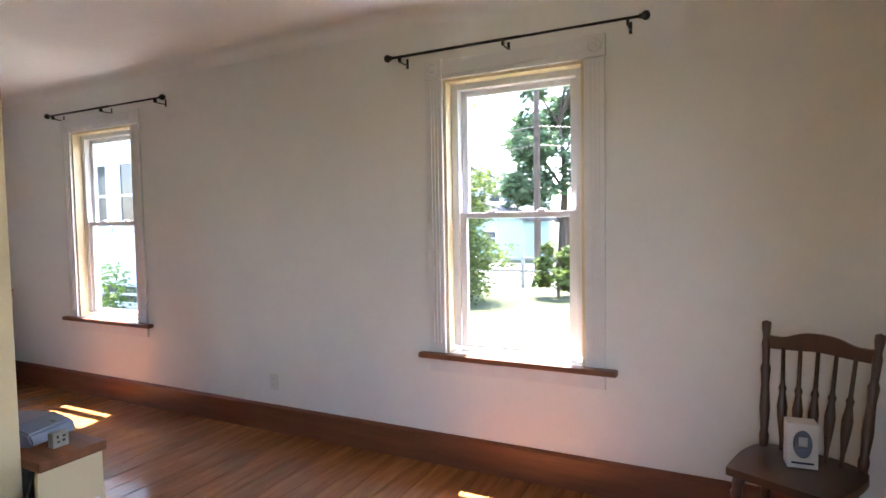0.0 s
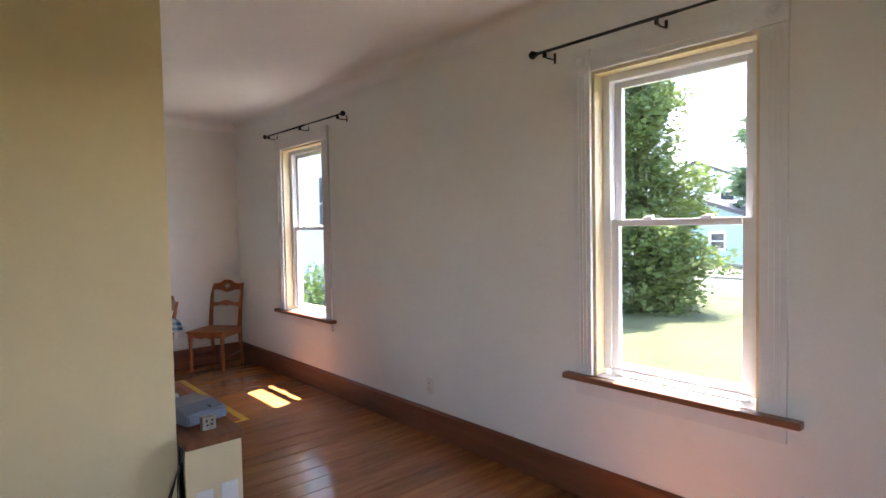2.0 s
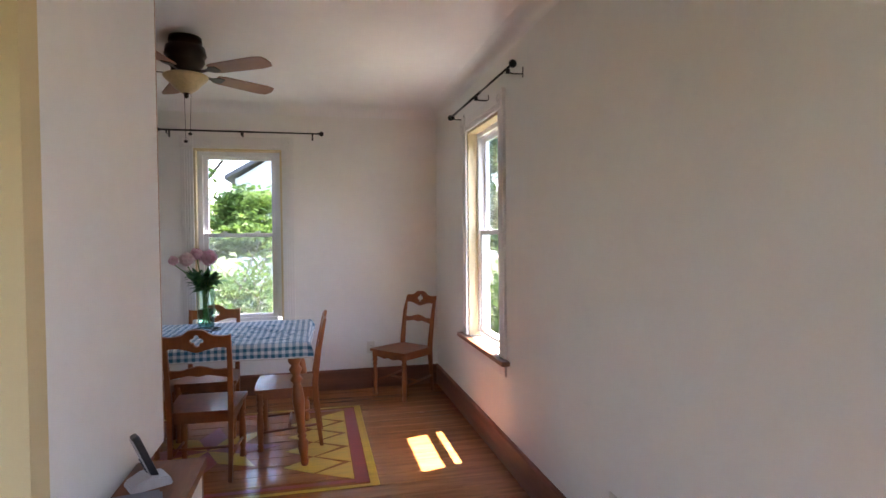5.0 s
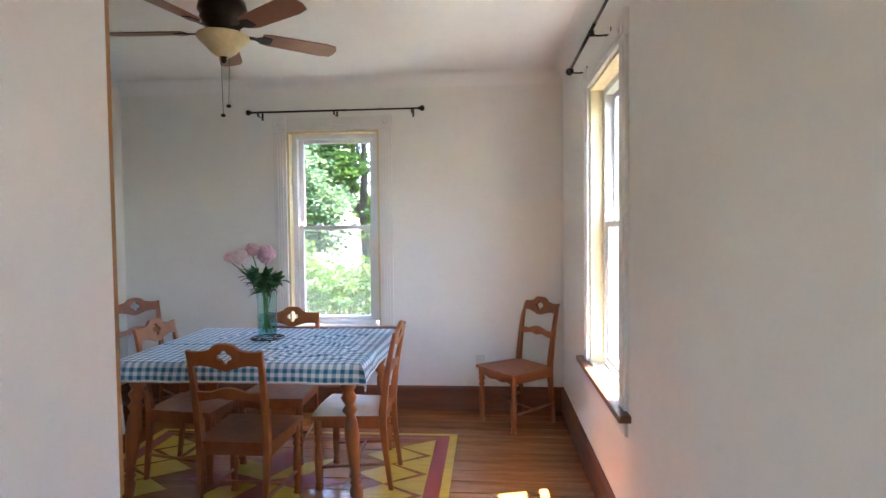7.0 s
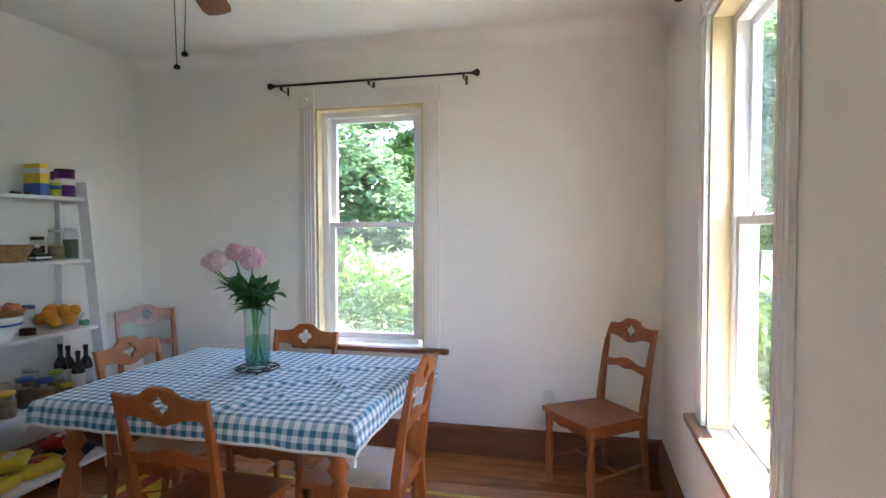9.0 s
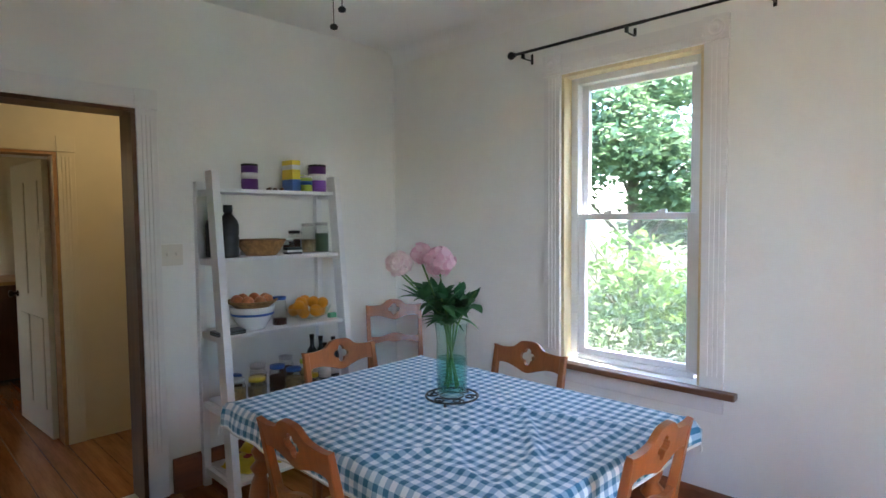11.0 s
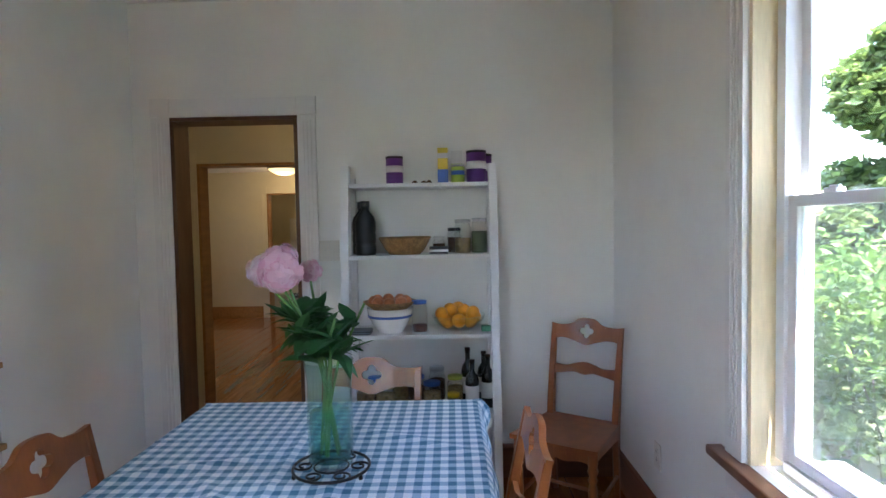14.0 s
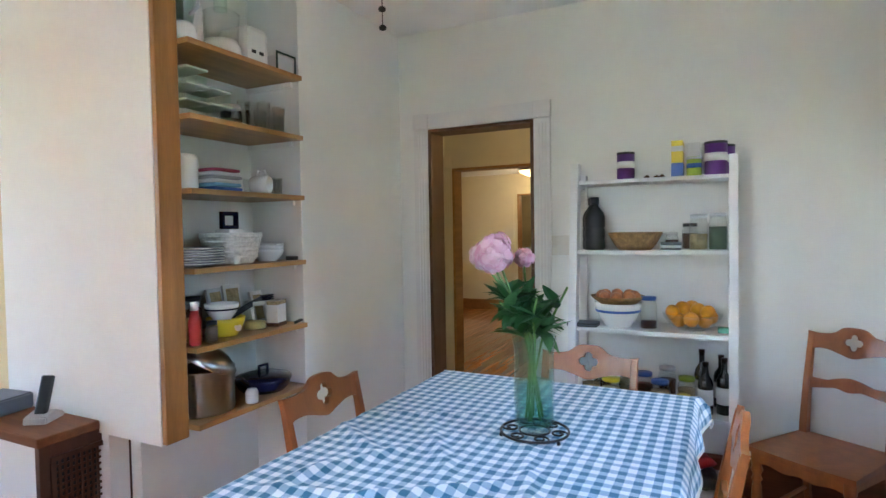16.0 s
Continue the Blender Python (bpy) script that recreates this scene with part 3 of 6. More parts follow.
CH = dining_chair(seat_from_back(-4.24, 1.075, -1, 0.02), "reddish brown wooden dining chair with quatrefoil crest at the table")
for hx, hy, fx, fy, lab in ((-5.505, 0.97, 1, 0.0, "wooden dining chair at the table before the hedge window"),
                            (-4.97, 0.27, 0.05, 1, "wooden dining chair at the table by the open shelves"),
                            (-4.92, 1.83, 0.0, -1, "wooden dining chair pulled up at the table's window side"),
                            (-6.09, 2.78, 0.62, -0.78, "wooden dining chair standing empty in the bright corner"),
                            (-6.01, -0.55, 0.55, 0.83, "wooden dining chair in the corner beside white shelves")):
    tagged(copy_thing(CH, seat_from_back(hx, hy, fx, fy)), lab)


# ---- dining table with its cloth ----
TX0, TX1, TY0, TY1, TZ = -5.37, -4.38, 0.40, 1.71, 0.818
tb = thing("dining_table", pose((TX0 + TX1) / 2, (TY0 + TY1) / 2, 0), "reddish wooden dining table with turned splayed legs", "table")
hx, hy = (TX1 - TX0) / 2, (TY1 - TY0) / 2
part("tabletop", box(-hx, hx, -hy, hy, TZ - 0.028, TZ, 0.006), CHAIRW, tb)
for s in (-1, 1):
    part("apron", box(-hx + 0.09, hx - 0.09, s * (hy - 0.08) - 0.01, s * (hy - 0.08) + 0.01, TZ - 0.11, TZ - 0.03), CHAIRW, tb)
    part("apron", box(s * (hx - 0.08) - 0.01, s * (hx - 0.08) + 0.01, -hy + 0.07, hy - 0.07, TZ - 0.11, TZ - 0.03), CHAIRW, tb)
TLEG = [(0.019, 0), (0.027, 0.03), (0.024, 0.07), (0.033, 0.15), (0.036, 0.20), (0.021, 0.225), (0.032, 0.245), (0.021, 0.265), (0.034, 0.285), (0.024, 0.31), (0.028, 0.36), (0.040, 0.54), (0.034, 0.64), (0.023, 0.68), (0.042, 0.715), (0.023, 0.75), (0.030, 0.765), (0.043, 0.80), (0.026, 0.835), (0.040, 0.86), (0.044, 0.88), (0.044, 1.0)]
for sx in (-1, 1):
    for sy in (-1, 1):
        part("leg", turned((sx * (hx - 0.035), sy * (hy - 0.02), 0), (sx * (hx - 0.085), sy * (hy - 0.085), TZ - 0.03), TLEG, 14), CHAIRW, tb, smooth=True)


def gingham(name):
    """Woven check: white, pale blue and teal-blue squares, with the weave as relief."""
    m = bpy.data.materials.new(name)
    m.use_nodes = True
    n, l = m.node_tree.nodes, m.node_tree.links
    p = n["Principled BSDF"]
    p.inputs["Roughness"].default_value = 0.85
    p.inputs["Sheen Weight"].default_value = 0.2
    uv = n.new("ShaderNodeUVMap")
    sep = n.new("ShaderNodeSeparateXYZ")
    l.new(uv.outputs[0], sep.inputs[0])
    steps = []
    for k in (0, 1):
        f = n.new("ShaderNodeMath")
        f.operation = "FRACT"
        l.new(sep.outputs[k], f.inputs[0])
        g = n.new("ShaderNodeMath")
        g.operation = "GREATER_THAN"
        g.inputs[1].default_value = 0.5
        l.new(f.outputs[0], g.inputs[0])
        steps.append(g)
    s = n.new("ShaderNodeMath")
    s.operation = "ADD"
    l.new(steps[0].outputs[0], s.inputs[0])
    l.new(steps[1].outputs[0], s.inputs[1])
    h = n.new("ShaderNodeMath")
    h.operation = "MULTIPLY"
    h.inputs[1].default_value = 0.5
    l.new(s.outputs[0], h.inputs[0])
    r = n.new("ShaderNodeValToRGB")
    r.color_ramp.interpolation = "CONSTANT"
    e = r.color_ramp.elements
    e[0].color = (0.78, 0.84, 0.88, 1)
    e[1].position = 0.9
    e[1].color = (0.022, 0.165, 0.29, 1)
    e2 = e.new(0.3)
    e2.color = (0.32, 0.48, 0.61, 1)
    l.new(h.outputs[0], r.inputs[0])
    l.new(r.outputs[0], p.inputs["Base Color"])
    w = n.new("ShaderNodeTexNoise")
    w.inputs["Scale"].default_value = 40
    l.new(uv.outputs[0], w.inputs["Vector"])
    bp = n.new("ShaderNodeBump")
    bp.inputs["Strength"].default_value = 0.15
    bp.inputs["Distance"].default_value = 0.003
    l.new(w.outputs["Fac"], bp.inputs["Height"])
    l.new(bp.outputs["Normal"], p.inputs["Normal"])
    return m


def tablecloth():
    """Gingham cloth over the table with creases, folds and a hanging hem."""
    over = 0.105
    nx, ny = 110, 140
    lx, ly = hx + over, hy + over
    bm = bmesh.new()
    uv = bm.loops.layers.uv.new("UVMap")
    rows = []
    flat = []
    for j in range(ny + 1):
        row = []
        for i in range(nx + 1):
            u, v = -lx + 2 * lx * i / nx, -ly + 2 * ly * j / ny
            ex, ey = max(0, abs(u) - hx), max(0, abs(v) - hy)
            e = ex + ey
            wob = noise.noise(Vector((u * 5, v * 5, 3.1)))
            out = min(e, 0.03) * 0.55 + (0.03 * wob + 0.02) * min(1, e / 0.08)
            x = max(-hx, min(hx, u)) + (math.copysign(out, u) if ex > 0 else 0)
            y = max(-hy, min(hy, v)) + (math.copysign(out, v) if ey > 0 else 0)
            if ex > 0 and ey > 0:
                x, y = math.copysign(hx + out * 0.9 + 0.012, u), math.copysign(hy + out * 0.9 + 0.012, v)
                e = max(ex, ey) + 0.35 * min(ex, ey)
            z = TZ + 0.004 - max(0, e - 0.006) * 0.93
            if e < 0.02:
                # laundry creases and soft ridges
                crease = 0.004 * math.exp(-((u - 0.05) / 0.008) ** 2) + 0.004 * math.exp(-((v + 0.28) / 0.008) ** 2) + 0.003 * math.exp(-((v - 0.22) / 0.008) ** 2)
                ridge = 0.0
                for (ax, ay, ang, ln, hh) in ((0.05, 0.42, 0.9, 0.28, 0.016), (0.22, 0.50, 0.5, 0.22, 0.012), (-0.2, 0.35, 1.8, 0.30, 0.014), (0.28, 0.30, 1.2, 0.2, 0.010), (-0.05, 0.55, 0.2, 0.25, 0.012), (0.3, -0.1, 0.6, 0.25, 0.007), (0.38, 0.18, 2.3, 0.16, 0.014), (0.12, 0.16, 2.0, 0.20, 0.013), (0.36, 0.44, 1.5, 0.14, 0.013), (-0.25, -0.3, 2.4, 0.3, 0.006), (-0.1, 0.05, 0.1, 0.3, 0.005)):
                    du, dv = u - ax, v - ay
                    a, b = du * math.cos(ang) + dv * math.sin(ang), -du * math.sin(ang) + dv * math.cos(ang) + 0.05 * math.sin(6 * du)
                    ridge += hh * math.exp(-(b / 0.016) ** 2) * math.exp(-(a / ln) ** 2)
                z += crease + ridge + 0.002 + 0.002 * wob
            row.append(bm.verts.new((x, y, z)))
            flat.append((u, v))
        rows.append(row)
    per = 0.043
    for j in range(ny):
        for i in range(nx):
            f = bm.faces.new((rows[j][i], rows[j][i + 1], rows[j + 1][i + 1], rows[j + 1][i]))
            f.smooth = True
            for loop, (a, b) in zip(f.loops, ((i, j), (i + 1, j), (i + 1, j + 1), (i, j + 1))):
                uu, vv = flat[b * (nx + 1) + a]
                loop[uv].uv = ((uu + 5) / per, (vv + 5) / per)
    cl = thing("tablecloth", pose((TX0 + TX1) / 2, (TY0 + TY1) / 2, 0), "blue and white gingham cloth with creases on the table", "tablecloth")
    part("cloth", bm, gingham("gingham_check"), cl)
    # pale woven hem along the edge
    hem = bmesh.new()
    loop = [(-lx + 2 * lx * i / 60, -ly) for i in range(60)] + [(lx, -ly + 2 * ly * j / 80) for j in range(80)] + [(lx - 2 * lx * i / 60, ly) for i in range(60)] + [(-lx, ly - 2 * ly * j / 80) for j in range(80)]
    pts = []
    for u, v in loop:
        ex, ey = max(0, abs(u) - hx), max(0, abs(v) - hy)
        wob = noise.noise(Vector((u * 5, v * 5, 3.1)))
        e = ex + ey
        out = min(e, 0.03) * 0.55 + (0.03 * wob + 0.02)
        x = max(-hx, min(hx, u)) + (math.copysign(out, u) if ex > 0 else 0)
        y = max(-hy, min(hy, v)) + (math.copysign(out, v) if ey > 0 else 0)
        if ex > 0 and ey > 0:
            x, y = math.copysign(hx + out * 0.9 + 0.012, u), math.copysign(hy + out * 0.9 + 0.012, v)
            e = max(ex, ey) + 0.35 * min(ex, ey)
        pts.append((x, y, TZ + 0.004 - (e - 0.006) * 0.93))
    tube(pts + [pts[0]], 0.0055, 5, hem)
    part("hem", hem, PAPER, cl, "white lace hem")


tablecloth()


# ---- vase of peonies on an iron trivet ----
VX, VY, VZ = -4.965, 1.0, TZ + 0.008
tv = thing("trivet", pose(VX, VY, VZ), "black wrought iron trivet under the vase", "trivet")
ring = lambda r, z, n=36: [(r * math.cos(2 * math.pi * k / n), r * math.sin(2 * math.pi * k / n), z) for k in range(n + 1)]
bm = tube(ring(0.10, 0.014), 0.004)
tube(ring(0.045, 0.014, 24), 0.003, 6, bm)
part("ring", bm, BLACK, tv, smooth=True)
for k in range(6):
    a = k * math.pi / 3
    cx, cy = 0.073 * math.cos(a), 0.073 * math.sin(a)
    part("scroll", tube([(cx + (0.026 - 0.0009 * i) * math.cos(a + i * 0.42), cy + (0.026 - 0.0009 * i) * math.sin(a + i * 0.42), 0.014) for i in range(20)], 0.003), BLACK, tv, smooth=True)
for k in range(3):
    a = k * 2 * math.pi / 3 + 0.5
    part("foot", lathe([(0.004, 0), (0.006, 0.004), (0.004, 0.012)], 8, pose(0.1 * math.cos(a), 0.1 * math.sin(a), 0)), BLACK, tv)

vs = thing("vase", pose(VX, VY, VZ + 0.019) @ Matrix.Scale(1.06, 4, (0, 0, 1)), "tall ribbed clear glass vase with greenish water", "vase")
prof = [(0.0, 0.0), (0.050, 0.0), (0.056, 0.006), (0.058, 0.03)] + [(0.058 - 0.0012 * math.sin(z * 40), z) for z in (0.06, 0.10, 0.14, 0.18, 0.20)] + [(0.061, 0.235), (0.066, 0.262), (0.063, 0.262), (0.056, 0.20), (0.054, 0.03), (0.0, 0.016)]
bm = lathe(prof, 36)
for v in bm.verts:
    a = math.atan2(v.co.y, v.co.x)
    k = 1 + 0.035 * math.cos(12 * a) if 0.02 < v.co.z < 0.22 else 1
    v.co.x *= k
    v.co.y *= k
part("glass", bm, glass_mat("vase_clear", (0.88, 0.965, 0.945), 0.03, 1.3), vs, smooth=True)
part("water", lathe([(0.0, 0.017), (0.0515, 0.017), (0.052, 0.135), (0.0, 0.135)], 24), glass_mat("vase_water", (0.62, 0.88, 0.83), 0.0, 1.2), vs, smooth=True)


def leaf_blade(bm, base, tip, width, droop=0.0, up=(0, 0, 1)):
    """Pointed leaf folded along its rib."""
    base, tip = Vector(base), Vector(tip)
    d = tip - base
    s = d.cross(Vector(up))
    if s.length < 1e-6:
        s = Vector((1, 0, 0))
    s = s.normalized() * width
    n = s.cross(d).normalized()
    fr = [(0.0, 0.08), (0.22, 0.75), (0.5, 1.0), (0.78, 0.6), (1.0, 0.03)]
    rows = []
    for t, w in fr:
        c = base + d * t - Vector((0, 0, droop * t * t))
        rows.append((bm.verts.new(c - s * w * 0.5 + n * width * 0.12 * w), bm.verts.new(c), bm.verts.new(c + s * w * 0.5 + n * width * 0.12 * w)))
    for a, b in zip(rows, rows[1:]):
        bm.faces.new((a[0], a[1], b[1], b[0]))
        bm.faces.new((a[1], a[2], b[2], b[1]))


def peony(parent, foot, head, r, petal, rng):
    """One peony: stem, leaves and a dense ball of cupped petals."""
    foot, head = Vector(foot), Vector(head)
    neck = Vector((foot.x * -0.5 + head.x * 0.12, foot.y * -0.5 + head.y * 0.12, 0.29))
    mid = neck.lerp(head, 0.5) + Vector((rng.uniform(-0.01, 0.01), rng.uniform(-0.01, 0.01), 0.012))
    stem = part("stem", tube([foot, foot.lerp(neck, 0.5), neck, mid, mid.lerp(head, 0.6), head], 0.0036, 6), STEM, parent, smooth=True)
    bm = bmesh.new()
    for k in range(6):
        c = neck.lerp(head, rng.uniform(0.0, 0.72))
        a = rng.uniform(0, 6.28)
        for q in (-0.5, 0, 0.5):
            ln = rng.uniform(0.085, 0.135)
            d = Vector((math.cos(a + q), math.sin(a + q), rng.uniform(0.15, 1.7))).normalized() * ln
            leaf_blade(bm, c, c + d, rng.uniform(0.036, 0.056), rng.uniform(0.0, 0.075))
    part("leaves", bm, PEONYLEAF, parent)
    if r:
        bm = bmesh.new()
        for k in range(420):
            z = 1 - 2 * (k + 0.5) / 420
            a = k * 2.39996
            d = Vector((math.sqrt(max(0, 1 - z * z)) * math.cos(a), math.sqrt(max(0, 1 - z * z)) * math.sin(a), z))
            rr = r * (0.55 + 0.52 * rng.random()) * (1.0 if z > -0.4 else 0.85)
            c = head + Vector((0, 0, r * 0.6)) + d * rr
            t = d.orthogonal().normalized()
            t = Matrix.Rotation(rng.uniform(0, 6.28), 3, d) @ t
            b2 = d.cross(t)
            w = r * rng.uniform(0.17, 0.34)
            cup = -d * w * rng.uniform(-0.25, 0.8)
            pts = [c + t * w * math.cos(g) + b2 * w * math.sin(g) * 0.9 + cup * (1 + 0.25 * math.sin(5 * g)) for g in [q * math.pi / 3.5 for q in range(7)]]
            vv = [bm.verts.new(p) for p in pts]
            o = bm.verts.new(c)
            for q in range(7):
                bm.faces.new((o, vv[q], vv[(q + 1) % 7]))
        part("bloom", bm, petal, parent)


rng = random.Random(7)
pe = thing("peony_bouquet", pose(VX, VY, VZ), "pink peonies with dark green leaves in the vase", "flowers")
FOOT = lambda k: (0.026 * math.cos(k * 1.3), 0.03 * math.sin(k * 1.3), 0.05)
for k, (dx, dy, dz, r, pm) in enumerate(((0.185, -0.085, 0.525, 0.050, PALEPETAL), (0.105, 0.045, 0.53, 0.056, PETAL), (0.125, -0.030, 0.565, 0.042, PETAL), (0.09, -0.19, 0.525, 0.034, PETAL))):
    peony(pe, FOOT(k), (dx, dy, dz - 0.03), r, pm, rng)
for k in range(4):
    a = k * 1.57 + 0.4
    peony(pe, FOOT(k + 3), (0.10 * math.cos(a), 0.10 * math.sin(a), 0.40 + 0.02 * (k % 3)), 0, PETAL, rng)


# ---- ceiling fan ----
FX, FY = -4.465, 1.0
fan = thing("ceiling_fan", pose(FX, FY, 0), "bronze ceiling fan with wooden blades and glass bowl", "ceiling fan")
part("motor", lathe([(0.0, ZC + 0.001), (0.095, ZC + 0.001), (0.10, ZC - 0.03), (0.085, ZC - 0.045), (0.115, ZC - 0.06), (0.125, ZC - 0.11), (0.11, ZC - 0.135), (0.115, ZC - 0.15), (0.10, ZC - 0.175), (0.085, ZC - 0.195), (0.09, ZC - 0.225), (0.075, ZC - 0.245), (0.0, ZC - 0.245)], 32), BRONZE, fan, smooth=True)
part("bowl", lathe([(0.0, 2.412), (0.030, 2.414), (0.066, 2.440), (0.098, 2.476), (0.124, 2.500), (0.134, 2.516), (0.130, 2.524), (0.0, 2.522)], 32), mat("amber_glass", (0.64, 0.53, 0.30), 0.35, 0.15, 7), fan, "amber mottled glass bowl", smooth=True)
part("bowl_finial", lathe([(0.0, 2.380), (0.010, 2.385), (0.016, 2.400), (0.012, 2.409), (0.028, 2.416), (0.0, 2.420)], 14), BRONZE, fan, smooth=True)
for k in range(5):
    a = 57 + 72 * k
    mm = pose(0, 0, 2.54, 0, 0, a) @ pose(0, 0, 0, -12, 0, 0)
    out = [(0.20, -0.045), (0.24, -0.056), (0.55, -0.066), (0.61, -0.055), (0.625, -0.02), (0.625, 0.02), (0.61, 0.055), (0.55, 0.066), (0.24, 0.056), (0.20, 0.045)]
    b = part("blade", plate(out, [], 0.006, mm @ pose(0, 0, 0, 90, 0, 0)), mat("fan_blade", (0.24, 0.085, 0.035), 0.4, 0.15, 4, stretch=(1, 1, 8)) if k == 0 else bpy.data.materials["fan_blade"], fan)
    part("blade_iron", plate([(0.08, -0.014), (0.17, -0.012), (0.205, -0.035), (0.25, -0.03), (0.255, 0.0), (0.25, 0.03), (0.205, 0.035), (0.17, 0.012), (0.08, 0.014)], [], 0.005, mm @ pose(0, 0, -0.006, 90, 0, 0)), BRONZE, b)
for x, y, z in ((0.008, -0.006, 2.115), (-0.006, 0.018, 2.165)):
    c = part("pull_chain", rod((x, y, z), (x * 1.5, y * 1.5, 2.43), 0.0016, 6), BRONZE, fan)
    part("pull_knob", lathe([(0.0, z - 0.014), (0.011, z - 0.010), (0.013, z - 0.002), (0.008, z + 0.004), (0.0, z + 0.006)], 12, pose(x, y, 0)), BLACK, c, smooth=True)


# ---- radiator cover under the partition end ----
rc = thing("radiator_cover", pose(0, 0, 0), "dark wooden radiator cover with square lattice grille", "radiator cover")
CX0, CX1, CY0, CY1, CZ = -3.010, -2.10, 1.088, 1.330, 0.63
part("top", box(CX0 - 0.012, CX1 + 0.012, CY0, CY1 + 0.012, CZ - 0.04, CZ, 0.006), COVERW, rc, "worn brown wooden top")
part("side", box(CX1 - 0.02, CX1 - 0.002, CY0, CY1, 0.001, CZ - 0.041), YELLOW, rc, "cream painted side panel")
part("side", box(CX0 + 0.03, CX1 - 0.021, CY1 - 0.018, CY1, 0.001, CZ - 0.041), WALL, rc, "white painted front panel")
# frame pieces and lattice face the dining room
gx = CX0
for y0, y1 in ((CY1 - 0.045, CY1), (0.93, 0.985)):
    part("frame_post", box(gx, gx + 0.03, y0, y1, 0.001, CZ - 0.041, 0.002), GRILLW, rc)
part("frame_rail", box(gx, gx + 0.03, 0.986, CY1 - 0.046, CZ - 0.10, CZ - 0.041, 0.002), GRILLW, rc)
part("frame_rail", box(gx, gx + 0.03, 0.986, CY1 - 0.046, 0.001, 0.09, 0.002), GRILLW, rc)
part("back_panel", box(gx + 0.04, gx + 0.05, 0.986, CY1 - 0.046, 0.001, CZ - 0.05), DARKP, rc)
bm = bmesh.new()
ya, yb, za, zb = 1.0, CY1 - 0.06, 0.10, CZ - 0.115
n = 12
for i in range(n + 1):
    y = ya + (yb - ya) * i / n
    box(gx + 0.008, gx + 0.014, y - 0.005, y + 0.005, za, zb, 0, bm)
n = 15
for i in range(n + 1):
    z = za + (zb - za) * i / n
    box(gx + 0.010, gx + 0.016, ya, yb, z - 0.005, z + 0.005, 0, bm)
part("lattice", bm, GRILLW, rc)
bm = bmesh.new()
for y0, y1, z0, z1 in ((ya - 0.02, yb + 0.02, zb, zb + 0.022), (ya - 0.02, yb + 0.02, za - 0.022, za), (ya - 0.022, ya, za, zb), (yb, yb + 0.022, za, zb)):
    box(gx - 0.008, gx + 0.012, y0, y1, z0, z1, 0.003, bm)
part("lattice_frame", bm, GRILLW, rc)

# telephone base and router on the cover
ph = thing("answering_machine", pose(-2.41, 1.222, CZ, 0, 0, 12), "grey-blue plastic answering machine with rounded corners", "answering machine")
bm = plate([(-0.15, 0), (0.11, 0), (0.14, 0.012), (0.12, 0.055), (0.03, 0.080), (-0.15, 0.074)], [], 0.20, pose(0, -0.10, 0))
bmesh.ops.bevel(bm, geom=[e for e in bm.edges if e.calc_face_angle(0) > 0.5], offset=0.008, segments=2, affect="EDGES")
part("body", bm, GREYBLUE, ph)
part("button_pad", lathe([(0.0, 0.0), (0.026, 0.0), (0.026, 0.004), (0.0, 0.006)], 20, pose(0.085, 0.03, 0.058, 0, 14, 0)), SILVERP, ph)
for k in range(4):
    part("button", lathe([(0.0, 0.0), (0.005, 0.0), (0.004, 0.004), (0.0, 0.004)], 8, pose(0.072 + 0.009 * k, 0.03, 0.064, 0, 14, 0)), DARKP, ph)
hs = thing("cordless_phone", pose(-2.79, 1.19, CZ, 0, 0, -60), "silver and black cordless phone standing in its cradle", "telephone")
bm = plate([(-0.07, 0), (0.07, 0), (0.065, 0.02), (0.01, 0.045), (-0.06, 0.03)], [], 0.10, pose(0, -0.05, 0))
bmesh.ops.bevel(bm, geom=[e for e in bm.edges if e.calc_face_angle(0) > 0.5], offset=0.005, segments=2, affect="EDGES")
part("cradle", bm, SILVERP, hs)
tl = pose(-0.02, 0, 0.03, 0, 22, 0)
h = box(-0.012, 0.012, -0.025, 0.025, 0, 0.17, 0.008)
h.transform(tl)
hd = part("handset", h, DARKP, hs)
h = box(0.012, 0.016, -0.021, 0.021, 0.01, 0.16, 0.003)
h.transform(tl)
part("handset_face", h, SILVERP, hd)
for r in range(4):
    for c in range(3):
        h = box(0.016, 0.019, -0.016 + c * 0.012, -0.008 + c * 0.012, 0.03 + r * 0.014, 0.038 + r * 0.014, 0.001)
        h.transform(tl)
        part("key", h, DARKP, hd)
cl = thing("desk_clock", pose(-2.20, 1.22, CZ), "small pale box clock with dark figures", "clock")
part("body", box(-0.018, 0.018, -0.03, 0.03, 0.0, 0.058, 0.003), mat("clock_case", (0.30, 0.27, 0.21), 0.4, 0.1, 30), cl)
for y, z, w, hh in ((-0.014, 0.018, 0.010, 0.008), (0.004, 0.02, 0.012, 0.01), (-0.016, 0.036, 0.008, 0.012), (0.006, 0.038, 0.012, 0.008)):
    part("dial_mark", box(0.0175, 0.0195, y, y + w, z, z + hh), DARKP, cl)


